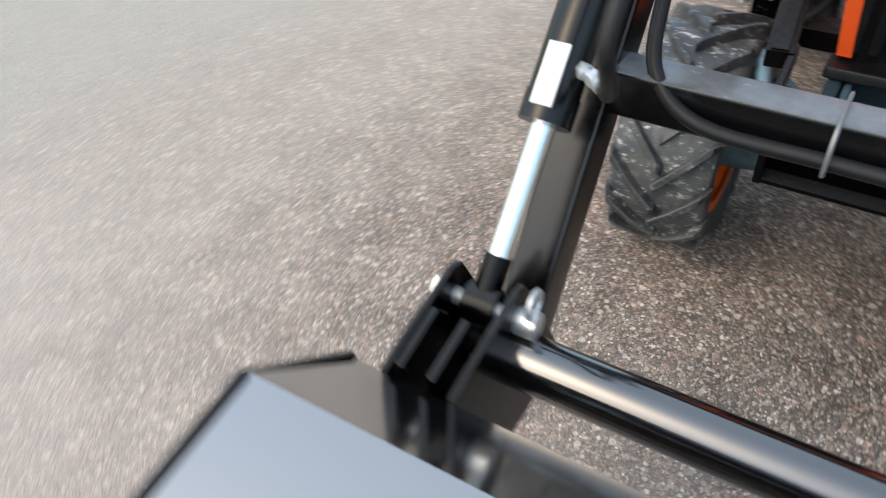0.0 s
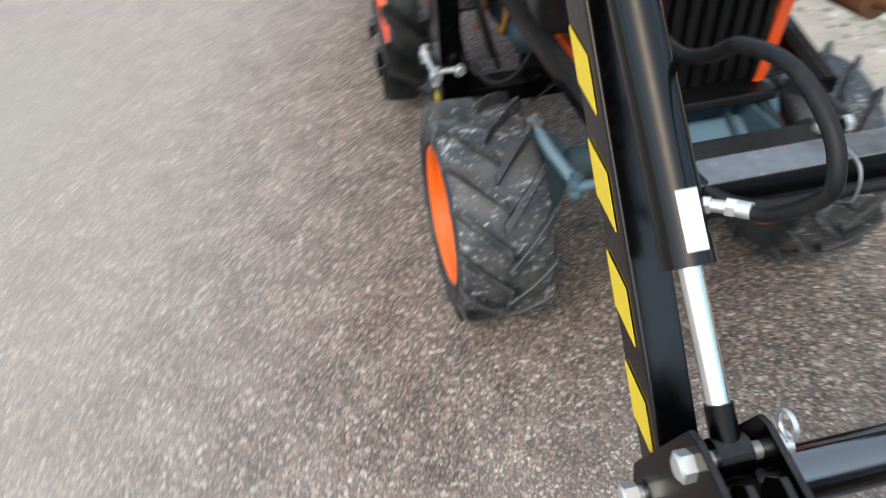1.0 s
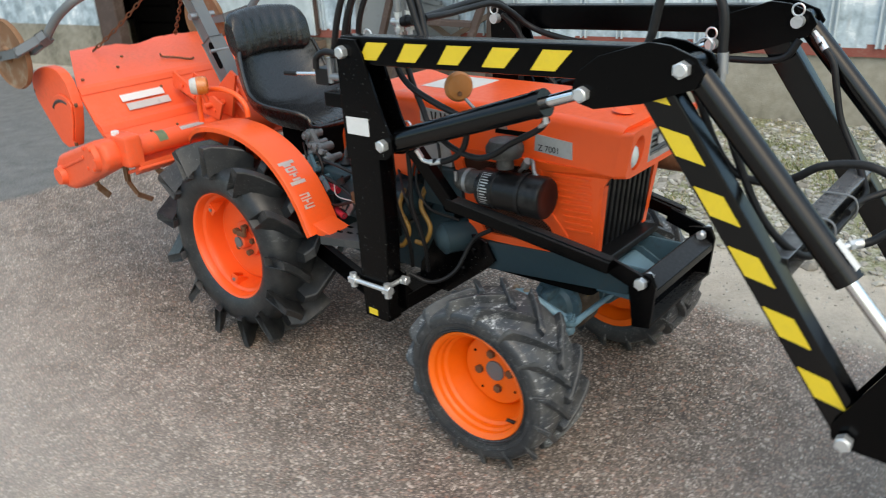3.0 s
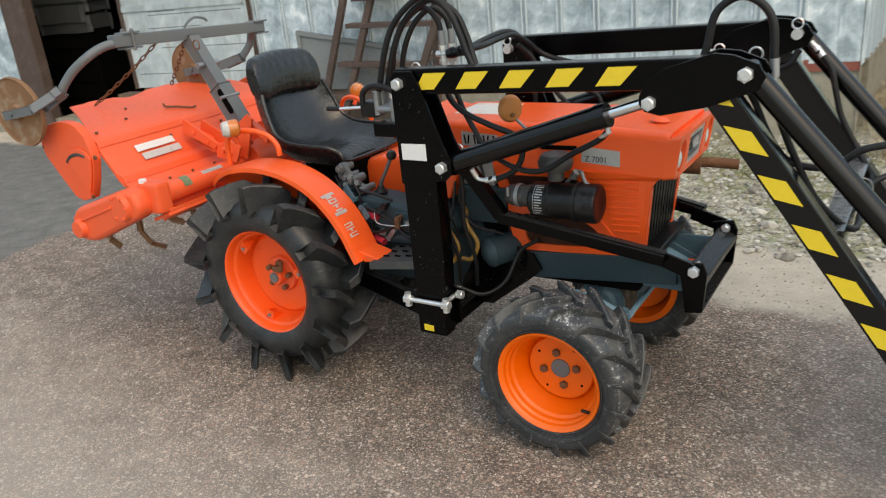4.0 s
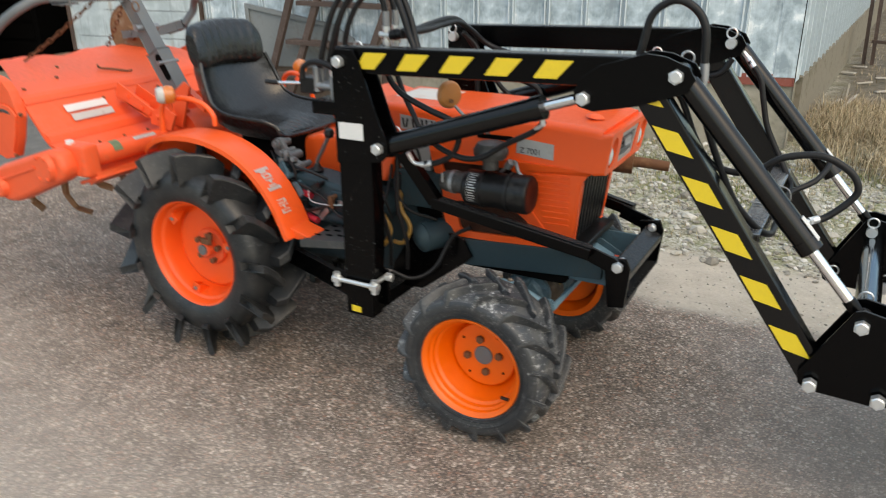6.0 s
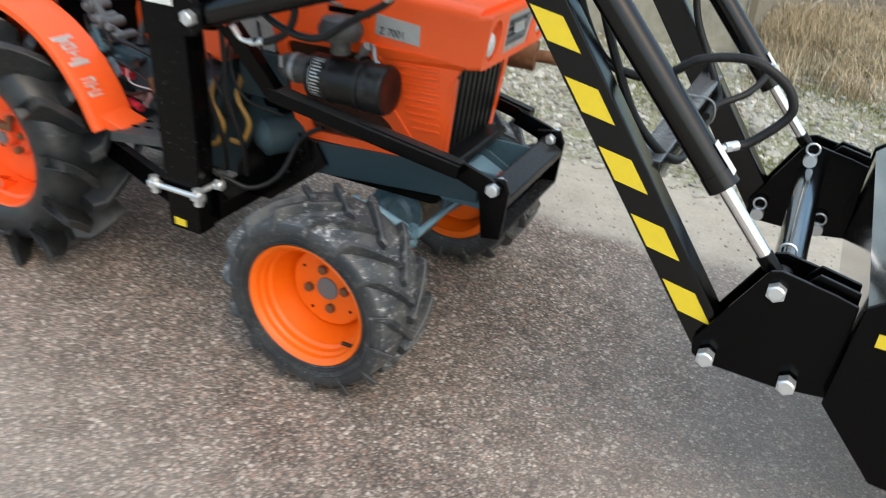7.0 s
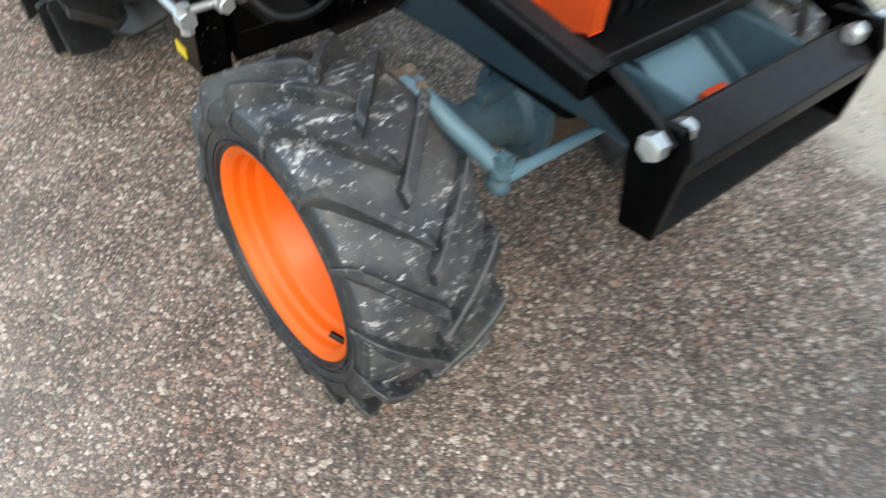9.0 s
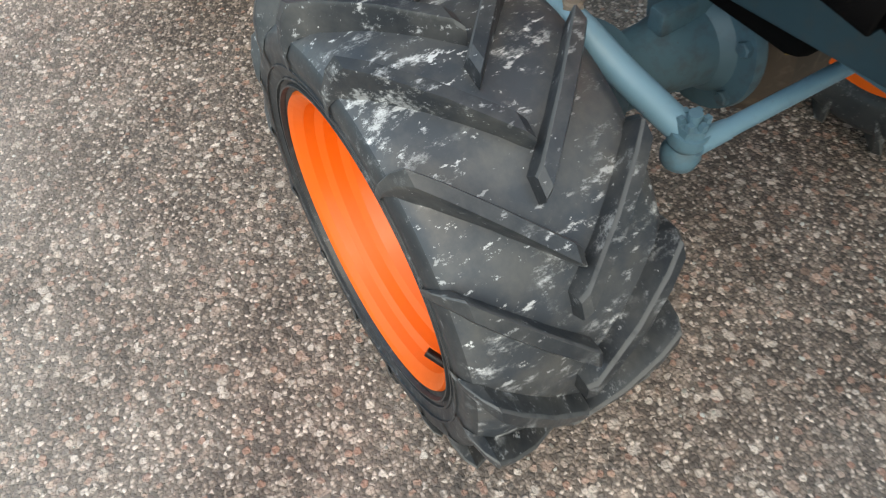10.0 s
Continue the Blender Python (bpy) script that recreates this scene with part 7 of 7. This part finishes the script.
for x, z in ((-0.71, 0.675), (-0.58, 0.675), (-0.71, 0.625), (-0.58, 0.625)):
    hex_bolt(bm, (x, -0.248, z), (0, -1, 0), 0.008, 0.007)
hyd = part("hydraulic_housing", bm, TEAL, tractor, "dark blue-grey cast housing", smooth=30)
for p in ([(-0.93, -0.24, 0.70), (-0.84, -0.262, 0.70), (-0.74, -0.258, 0.66), (-0.66, -0.262, 0.60), (-0.56, -0.25, 0.58)], [(-0.90, -0.25, 0.62), (-0.80, -0.268, 0.605), (-0.70, -0.262, 0.635), (-0.60, -0.268, 0.64), (-0.50, -0.25, 0.67)], [(-0.95, -0.21, 0.77), (-0.88, -0.235, 0.755), (-0.80, -0.24, 0.745), (-0.74, -0.22, 0.72)]):
    part("pipe", pipe(BM(), p, 0.006, seg=8), RUBBER, hyd, "thin dark hydraulic pipe")
for x, z in ((-0.90, 0.77), (-0.93, 0.79), (-0.955, 0.76), (-0.88, 0.745)):
    part("linkage_nut", hex_bolt(BM(), (x, -0.2, z), (0.2, -1, 0.3), 0.012, 0.014, 0.02), GREY_PAINT, hyd)
rc = random.Random(11)
for k in range(14):
    x, z = -0.96 + 0.034 * k, 0.60 + 0.15 * rc.random() - 0.02 * (k > 9)
    y = -0.245 - 0.03 * rc.random()
    dx, dz = rc.uniform(-0.05, 0.05), rc.uniform(-0.045, 0.045)
    bm = bar(BM(), (x, y, z), (x + dx, y + rc.uniform(-0.01, 0.02), z + dz), 0.008, 0.016 + 0.01 * rc.random(), bevel=0.002)
    rod(bm, (x, y - 0.01, z), (x, y + 0.03, z), 0.009, seg=10)
    part("link", bm, rc.choice((STEEL, GREY_PAINT, RUST, PLASTIC, TEAL_MID)), hyd)
for p in ([(-0.99, -0.15, 0.80), (-0.93, -0.22, 0.79), (-0.87, -0.25, 0.74), (-0.88, -0.25, 0.66)], [(-0.70, -0.15, 0.74), (-0.64, -0.22, 0.73), (-0.56, -0.25, 0.66), (-0.50, -0.24, 0.60)], [(-0.60, -0.14, 0.76), (-0.53, -0.2, 0.72), (-0.47, -0.25, 0.69), (-0.45, -0.24, 0.62)]):
    part("cable", pipe(BM(), p, 0.0045, seg=7), PLASTIC, hyd, "thin black cable")
# cast lever brackets below the seat
bm = prism(BM(), [(-1.0, 0.79), (-0.99, 0.845), (-0.962, 0.85), (-0.935, 0.80), (-0.90, 0.772), (-0.868, 0.762), (-0.862, 0.735), (-0.9, 0.735), (-0.945, 0.755)], -0.212, -0.19, 0.006)
for x, z, r in ((-0.976, 0.825, 0.018), (-0.95, 0.795, 0.013), (-0.924, 0.782, 0.019), (-0.878, 0.75, 0.014)):
    rod(bm, (x, -0.225, z), (x, -0.15, z), r, r * 0.86, seg=18)
    hex_bolt(bm, (x, -0.225, z), (0, -1, 0), 0.011, 0.009)
bar(bm, (-0.955, -0.2, 0.80), (-0.945, -0.235, 0.70), 0.012, 0.022)
cast = part("lever_bracket", bm, CASTING, hyd, "dull grey cast lever brackets", smooth=30)
part("spring", pipe(BM(), [(-0.985 + 0.0016 * k + 0.0, -0.23 + 0.009 * math.sin(k * 1.1), 0.73 + 0.009 * math.cos(k * 1.1)) for k in range(44)], 0.0022, seg=6, steps=2), STEEL, cast, "small return spring")
part("wire", pipe(BM(), [(-0.80, -0.262, 0.69), (-0.797, -0.268, 0.655), (-0.78, -0.27, 0.641), (-0.74, -0.27, 0.638), (-0.69, -0.268, 0.64), (-0.64, -0.262, 0.648)], 0.0022, seg=6), ZINC, hyd, "thin pale wire")
for k in range(3):
    part("seat_wire", pipe(BM(), [(-1.02, -0.16 - 0.02 * k, 0.79), (-0.98, -0.2 - 0.015 * k, 0.74 + 0.01 * k), (-0.95, -0.235, 0.69 - 0.02 * k), (-0.9, -0.245 - 0.008 * k, 0.64)], 0.004, seg=7), PLASTIC, hyd)
part("data_plate", box(BM(), (-0.64, -0.2555, 0.645), (-0.60, -0.2485, 0.668)), SILVER, hyd, "small silver plate", smooth=0)
for pts in ([(-0.44, -0.15, 0.86), (-0.46, -0.2, 0.75), (-0.40, -0.22, 0.66), (-0.30, -0.18, 0.62)], [(-0.45, -0.1, 0.9), (-0.36, -0.19, 0.84), (-0.34, -0.2, 0.72), (-0.28, -0.17, 0.66)], [(-0.50, -0.15, 0.80), (-0.47, -0.24, 0.70), (-0.52, -0.24, 0.62)]):
    part("cable", pipe(BM(), pts, 0.005, seg=8), PLASTIC, tractor, "loose black cable behind the engine")
part("bulkhead", box(BM(), (-0.455, -0.168, 0.79), (-0.33, 0.168, 0.928), 0.006), PANEL_GREY, tractor, "pale grey bulkhead panel behind the bonnet")
bm = box(BM(), (-0.45, -0.178, 0.655), (-0.285, 0.178, 0.786), 0.008)
box(bm, (-0.455, -0.183, 0.775), (-0.28, 0.183, 0.789), 0.003)
part("battery_box", bm, TEAL, tractor, "dark blue-grey battery box")

# ---- rotary tiller ----
tiller = thing("rotary_tiller", (-1.95, 0, 0.4), "faded orange rotary tiller hitched behind the tractor", "tiller")
deck = [(-1.66, 0.70), (-1.74, 0.75), (-1.86, 0.80), (-1.885, 0.822), (-1.985, 0.955), (-2.0, 0.968)]
bm = BM()
poly = deck + [(x - 0.006, z - 0.012) for x, z in deck[::-1]]
prism(bm, poly, -0.548, 0.548, 0.0)
prism(bm, [(-1.855, 0.800), (-1.868, 0.826), (-1.893, 0.84), (-1.90, 0.825), (-1.88, 0.80)], -0.545, 0.545)
prism(bm, [(-1.972, 0.945), (-1.984, 0.968), (-2.0, 0.978), (-2.005, 0.965), (-1.99, 0.945)], -0.545, 0.545)
body = part("deck", bm, ORANGE_FADED, tiller, "faded orange sheet-steel hood", smooth=20)
bm = BM()
flap = []
for k in range(25):
    v = k / 24
    rise = 0.004 * math.sin(k * 0.5) + 0.002 * math.sin(k * 1.9 + 1) - 0.012 * math.exp(-((v - 0.42) / 0.06) ** 2)
    row = []
    for u in (0.0, 0.25, 0.5, 0.75, 1.0):
        y = (-0.545 + 1.09 * v) * (1 - u) + (-0.34 + 0.79 * v) * u
        row.append((-1.995 - 0.44 * u, y, 0.968 + 0.095 * u + 0.022 * math.sin(u * 3.14) + rise * u * u))
    flap.append(row)
grid_t = [[bm.verts.new(p) for p in row] for row in flap]
grid_b = [[bm.verts.new((p[0] - 0.002, p[1], p[2] - 0.006)) for p in row] for row in flap]
for i in range(24):
    for j in range(4):
        bm.faces.new((grid_t[i][j], grid_t[i][j + 1], grid_t[i + 1][j + 1], grid_t[i + 1][j]))
        bm.faces.new((grid_b[i][j], grid_b[i + 1][j], grid_b[i + 1][j + 1], grid_b[i][j + 1]))
    for j in (0, 4):
        bm.faces.new((grid_t[i][j], grid_t[i + 1][j], grid_b[i + 1][j], grid_b[i][j]))
for i in (0, 24):
    for j in range(4):
        bm.faces.new((grid_t[i][j], grid_b[i][j], grid_b[i][j + 1], grid_t[i][j + 1]))
part("rear_flap", bm, ORANGE_FADED, body, "dented faded orange rear flap")
for k, (x, z, y) in enumerate(((-1.935, 0.90, -0.40), (-1.91, 0.865, -0.39))):
    d = Vector((-0.6, 0, 0.8))
    bm = BM()
    bar(bm, (x - 0.002, y, z + 0.006), (x - 0.002 + 0.0, y + 0.20, z + 0.006), 0.032, 0.002, up=(-0.6, 0, 0.8), bevel=0)
    part("label", bm, WHITE if k == 0 else WORN_LABEL, body, "worn pale label", smooth=0)
for y in (-0.2, 0.1):
    part("bolt", hex_bolt(BM(), (-1.95, y, 0.918), (0.8, 0, 0.6), 0.007, 0.006), RUST, body)
for k in range(9):
    y = -0.5 + 0.125 * k
    part("bolt", hex_bolt(BM(), (-1.79, y, 0.779), (0.4, 0, 0.9), 0.006, 0.005), RUST, body)
for x, y, z in ((-2.10, -0.3, 1.008), (-2.2, -0.22, 1.034), (-1.93, -0.05, 0.888), (-1.92, -0.02, 0.875), (-1.935, -0.02, 0.895), (-2.05, -0.49, 0.99)):
    part("bolt", hex_bolt(BM(), (x, y, z), (0.3, 0, 0.95), 0.007, 0.006), RUST, body)
bm = BM()
pipe(bm, [(-2.108, -0.082, 1.033), (-2.109, -0.07, 1.018), (-2.085, -0.02, 1.008), (-2.055, 0.03, 0.995), (-2.045, 0.05, 0.998)], 0.0045, seg=8)
part("hook_wire", bm, RUST, body)
# end cover
for s in (-1, 1):
    bm = BM()
    prism(bm, [(-2.312, 0.95), (-2.306, 0.987), (-2.29, 1.01), (-2.262, 1.029), (-2.22, 1.045), (-2.176, 1.055), (-2.13, 1.06), (-2.088, 1.058), (-2.055, 1.051), (-2.028, 1.038), (-1.994, 1.004), (-1.978, 0.955), (-1.967, 0.904), (-2.004, 0.807), (-2.044, 0.732), (-2.11, 0.717), (-2.158, 0.734), (-2.235, 0.825), (-2.299, 0.905)], s * 0.59, s * 0.548, 0.006)
    ec = part("end_cover", bm, ORANGE_FADED, tiller, "faded orange pressed end cover")
    bm = BM()
    prism(bm, [(-2.15, 0.905), (-2.13, 0.93), (-2.10, 0.945), (-2.06, 0.953), (-2.02, 0.95), (-1.99, 0.935), (-1.972, 0.91), (-1.992, 0.84), (-2.036, 0.752), (-2.07, 0.785), (-2.098, 0.836), (-2.11, 0.865)], s * 0.589, s * 0.6, 0.007)
    part("pressing", bm, ORANGE_FADED, ec)
    part("slot", pipe(BM(), [(-2.14, s * 0.594, 0.89), (-2.102, s * 0.596, 0.915), (-2.05, s * 0.596, 0.926), (-2.005, s * 0.594, 0.918)], 0.0085, seg=8), DUSTY, ec)
    for x, z in ((-2.31, 0.945), (-1.965, 0.915), (-2.05, 0.74)):
        part("bolt", hex_bolt(BM(), (x + 0.01, s * 0.581, z), (0, s, 0), 0.009, 0.008), RUST, ec)
# side gear case and axle tube
bm = BM()
prism(bm, [(-2.115, 0.665), (-2.065, 0.71), (-1.73, 0.815), (-1.66, 0.81), (-1.635, 0.745), (-1.66, 0.70), (-1.98, 0.57), (-2.05, 0.563), (-2.11, 0.605)], -0.665, -0.575, 0.025, 3)
prism(bm, [(-2.04, 0.665), (-1.80, 0.745), (-1.80, 0.735), (-2.04, 0.653)], -0.672, -0.66, 0.003)
lathe(bm, [(0.0, 0.02), (0.05, 0.018), (0.06, 0.0), (0.06, -0.03)], (-1.74, -0.665, 0.745), (0, -1, 0), 28)
for k in range(6):
    a = k * math.pi / 3
    hex_bolt(bm, (-1.74 + 0.047 * math.cos(a), -0.68, 0.745 + 0.047 * math.sin(a)), (0, -1, 0), 0.008, 0.008)
lathe(bm, [(0.0, 0.03), (0.035, 0.028), (0.045, 0.0)], (-2.05, -0.66, 0.625), (0, -1, 0), 24)
box(bm, (-1.72, -0.60, 0.70), (-1.60, -0.52, 0.83), 0.02)
gc = part("gear_case", bm, ORANGE_FADED, tiller, "faded orange cast side gear case", smooth=30)
part("filler_plug", hex_bolt(BM(), (-1.69, -0.58, 0.825), (0, 0, 1), 0.017, 0.014), WHITE, gc, "pale filler plug")
bm = BM()
rod(bm, (-1.66, -0.58, 0.765), (-1.66, 0.58, 0.765), 0.042, seg=28)
rod(bm, (-1.66, -0.05, 0.765), (-1.66, 0.11, 0.765), 0.09, seg=32)
tube = part("axle_tube", bm, ORANGE_FADED, tiller, "faded orange cross tube")
def tube_patch(y0, y1, a0, a1, mat, label):
    bm = BM()
    rows = [[bm.verts.new((-1.66 + 0.0432 * math.cos(a), y, 0.765 + 0.0432 * math.sin(a))) for y in (y0, y1)] for a in (a0 + (a1 - a0) * k / 6 for k in range(7))]
    for p, q in zip(rows, rows[1:]):
        bm.faces.new((p[0], p[1], q[1], q[0]))
    bmesh.ops.solidify(bm, geom=bm.faces[:], thickness=0.0008)
    part("label", bm, mat, tube, label)


tube_patch(-0.44, -0.40, 0.2, 1.6, GREEN, "worn pale green label")
tube_patch(-0.33, -0.22, 0.75, 1.2, WHITE, "worn narrow white label")
bm = BM()
prism(bm, [(-1.65, 0.70), (-1.60, 0.715), (-1.60, 0.685), (-1.66, 0.655)], -0.55, 0.55, 0.003)
prism(bm, [(-1.70, 0.67), (-1.60, 0.70), (-1.595, 0.69), (-1.70, 0.655)], -0.56, 0.3, 0.003)
part("skid_rail", bm, ORANGE_FADED, tiller)
# rotor with bent tines
bm = BM()
rod(bm, (-2.05, -0.55, 0.615), (-2.05, 0.55, 0.615), 0.03, seg=18)
rotor = part("rotor", bm, RUST, tiller, "rusty tine rotor")
for k in range(10):
    y = -0.50 + 0.11 * k
    for a in (0.6 + k * 0.9, 0.6 + k * 0.9 + math.pi):
        dx, dz = math.cos(a), math.sin(a)
        if dz > 0.35:
            continue
        bm = BM()
        o = Vector((-2.05, y, 0.615))
        p1 = o + Vector((dx * 0.10, 0, dz * 0.10))
        p2 = o + Vector((dx * 0.16 - dz * 0.03, 0.02, dz * 0.16 + dx * 0.03))
        p3 = o + Vector((dx * 0.185 - dz * 0.08, 0.06, dz * 0.185 + dx * 0.08))
        bar(bm, o, p1, 0.008, 0.03)
        bar(bm, p1, p2, 0.008, 0.034)
        bar(bm, p2, p3, 0.03, 0.008)
        part("tine", bm, RUST_PALE, rotor, "worn bent tine")
# hitch mast
bm = BM()
prism(bm, [(-1.80, 0.84), (-1.60, 0.80), (-1.53, 0.98), (-1.56, 1.0), (-1.66, 0.93), (-1.78, 0.90)], -0.10, -0.088, 0.002)
prism(bm, [(-1.80, 0.84), (-1.60, 0.80), (-1.53, 0.98), (-1.56, 1.0), (-1.66, 0.93), (-1.78, 0.90)], 0.088, 0.10, 0.002)
prism(bm, [(-1.92, 0.92), (-1.74, 0.84), (-1.70, 0.88), (-1.90, 0.985)], -0.16, -0.148, 0.003)
prism(bm, [(-1.90, 0.915), (-1.74, 0.845), (-1.70, 0.88), (-1.88, 0.965)], -0.075, -0.065, 0.003)
prism(bm, [(-1.91, 0.91), (-1.66, 0.82), (-1.66, 0.828), (-1.91, 0.922)], -0.16, -0.065, 0.002)
prism(bm, [(-1.72, 0.82), (-1.6, 0.80), (-1.56, 0.87), (-1.62, 0.9), (-1.7, 0.88)], -0.165, -0.153, 0.003)
for x, z in ((-1.84, 0.925), (-1.76, 0.885), (-1.66, 0.85), (-1.62, 0.84)):
    hex_bolt(bm, (x, -0.162, z), (0, -1, 0), 0.009, 0.008)
rod(bm, (-1.64, -0.2, 0.86), (-1.64, -0.02, 0.86), 0.012, seg=12)
bar(bm, (-1.62, -0.03, 0.95), (-1.42, -0.12, 0.90), 0.03, 0.03)
part("hitch", bm, ORANGE_FADED, tiller, "faded orange hitch brackets")
bm = BM()
bar(bm, (-1.70, 0.0, 0.93), (-1.93, 0.0, 1.315), 0.048, 0.06, up=(0, 1, 0), bevel=0.005)
bar(bm, (-1.694, 0.0, 0.92), (-1.80, 0.0, 1.098), 0.06, 0.074, up=(0, 1, 0), bevel=0.005)
mast = part("mast", bm, GREY_PAINT, tiller, "grey painted steel mast")
bm = BM()
a, b = Vector((-1.722, 0, 1.0)), Vector((-1.768, 0, 1.078))
d = (b - a).normalized()
n = Vector((-d.z, 0, d.x))
turn = [math.pi * (j / 8 - 0.5) for j in range(9)]
rim = [a + (-d * math.cos(q) + n * math.sin(q)) * 0.016 for q in turn] + [b + (d * math.cos(q) - n * math.sin(q)) * 0.016 for q in turn]
prism(bm, [(p.x, p.z) for p in rim], -0.0305, -0.0335)
# Black plate on the mast face; the slot's shade is its colour.
part("mast_slot", bm, DARK, mast)
part("mast_pin", rod(BM(), (-1.85, -0.06, 1.20), (-1.85, 0.06, 1.20), 0.014, seg=14), STEEL, mast)
part("mast_pin", rod(BM(), (-1.74, -0.06, 1.06), (-1.74, 0.05, 1.06), 0.008, seg=10), STEEL, mast)
part("spring_clip", ring_clip(BM(), (-1.84, -0.05, 1.29), 0.02), RUST, mast)
bm = BM()
bar(bm, (-1.94, -0.395, 1.352), (-1.94, 0.46, 1.312), 0.05, 0.05, up=(0, 0, 1), bevel=0.005)
box(bm, (-1.972, -0.352, 1.374), (-1.908, -0.27, 1.381), 0.002)
box(bm, (-1.972, -0.352, 1.312), (-1.908, -0.27, 1.319), 0.002)
for x in (-1.969, -1.911):
    rod(bm, (x, -0.31, 1.305), (x, -0.31, 1.394), 0.006, seg=10)
    hex_bolt(bm, (x, -0.31, 1.381), (0, 0, 1), 0.01, 0.008)
box(bm, (-1.974, 0.39, 1.336), (-1.906, 0.475, 1.343), 0.002)
box(bm, (-1.974, 0.39, 1.28), (-1.906, 0.475, 1.287), 0.002)
pipe(bm, [(-1.96, 0.0, 1.345), (-1.955, 0.015, 1.375), (-1.95, 0.06, 1.398), (-1.945, 0.11, 1.39), (-1.94, 0.125, 1.375)], 0.006, seg=8)
beam = part("cross_bar", bm, GREY_PAINT, tiller, "grey steel cross bar above the hood")
for s, pts, fork in ((-1, [(-1.93, -0.37, 1.345), (-1.955, -0.43, 1.335), (-1.975, -0.495, 1.305), (-2.03, -0.535, 1.258), (-2.068, -0.56, 1.212), (-2.095, -0.578, 1.17)], [(-2.085, -0.575, 1.18), (-2.13, -0.60, 1.13), (-2.28, -0.66, 1.112)]),
                     (1, [(-1.95, 0.43, 1.31), (-2.0, 0.44, 1.275), (-2.02, 0.44, 1.23), (-2.05, 0.40, 1.17)], [(-2.05, 0.40, 1.17), (-2.14, 0.37, 1.14), (-2.34, 0.35, 1.125)])):
    leg = part("wheel_leg", pipe(BM(), pts, 0.018, seg=14), GREY_PAINT, tiller, "bent grey tube leg")
    bm = BM()
    for o in (-0.034, 0.034):
        off = Vector((0, o, 0))
        p0, p1, p2 = (Vector(q) for q in fork)
        p1 = Vector((p1.x, p2.y, p1.z))
        bar(bm, p0 + off * 0.5, p1 + off, 0.006, 0.042, bevel=0.002)
        bar(bm, p1 + off, p2 + off + Vector((-0.06, 0, -0.012)), 0.006, 0.036, bevel=0.002)
    rod(bm, p2 - Vector((0, 0.045, 0)), p2 + Vector((0, 0.045, 0)), 0.012, seg=12)
    bar(bm, p0, p0.lerp(p1, 0.3), 0.042, 0.04)
    part("fork", bm, GREY_PAINT, leg)
    c = Vector((-2.278, s * 0.66, 1.112)) if s < 0 else Vector((-2.36, 0.35, 1.12))
    bm = BM()
    lathe(bm, [(0.0, -0.024), (0.03, -0.022), (0.035, -0.008), (0.09, -0.003), (0.137, -0.005), (0.143, -0.011), (0.147, 0.0), (0.143, 0.011), (0.137, 0.005), (0.09, 0.003), (0.035, 0.008), (0.03, 0.022), (0.0, 0.024)], c, (-0.08, 1, 0.05), 40)
    part("gauge_wheel", bm, RUST_PALE, leg, "rusty pressed-steel gauge wheel")


def chain(p0, p1, n, sag):
    p0, p1 = Vector(p0), Vector(p1)
    bm = BM()
    for k in range(n):
        t = (k + 0.5) / n
        c = p0.lerp(p1, t) - Vector((0, 0, sag * 4 * t * (1 - t)))
        d = ((p1 - p0) - Vector((0, 0, sag * 4 * (1 - 2 * t)))).normalized()
        u = d.orthogonal().normalized()
        if k % 2:
            u = d.cross(u)
        L = (p1 - p0).length / n * 0.66
        pipe(bm, [c + d * (L * math.cos(a)) + u * (0.0075 * math.sin(a)) for a in (2 * math.pi * j / 12 for j in range(12))], 0.0028, seg=5, steps=0, closed=True)
    return part("chain", bm, RUST, tiller, "rusty link chain")


chain((-1.95, -0.161, 1.325), (-2.32, -0.285, 1.065), 15, 0.01)
chain((-1.96, 0.0, 1.315), (-2.25, 0.10, 1.09), 12, 0.005)
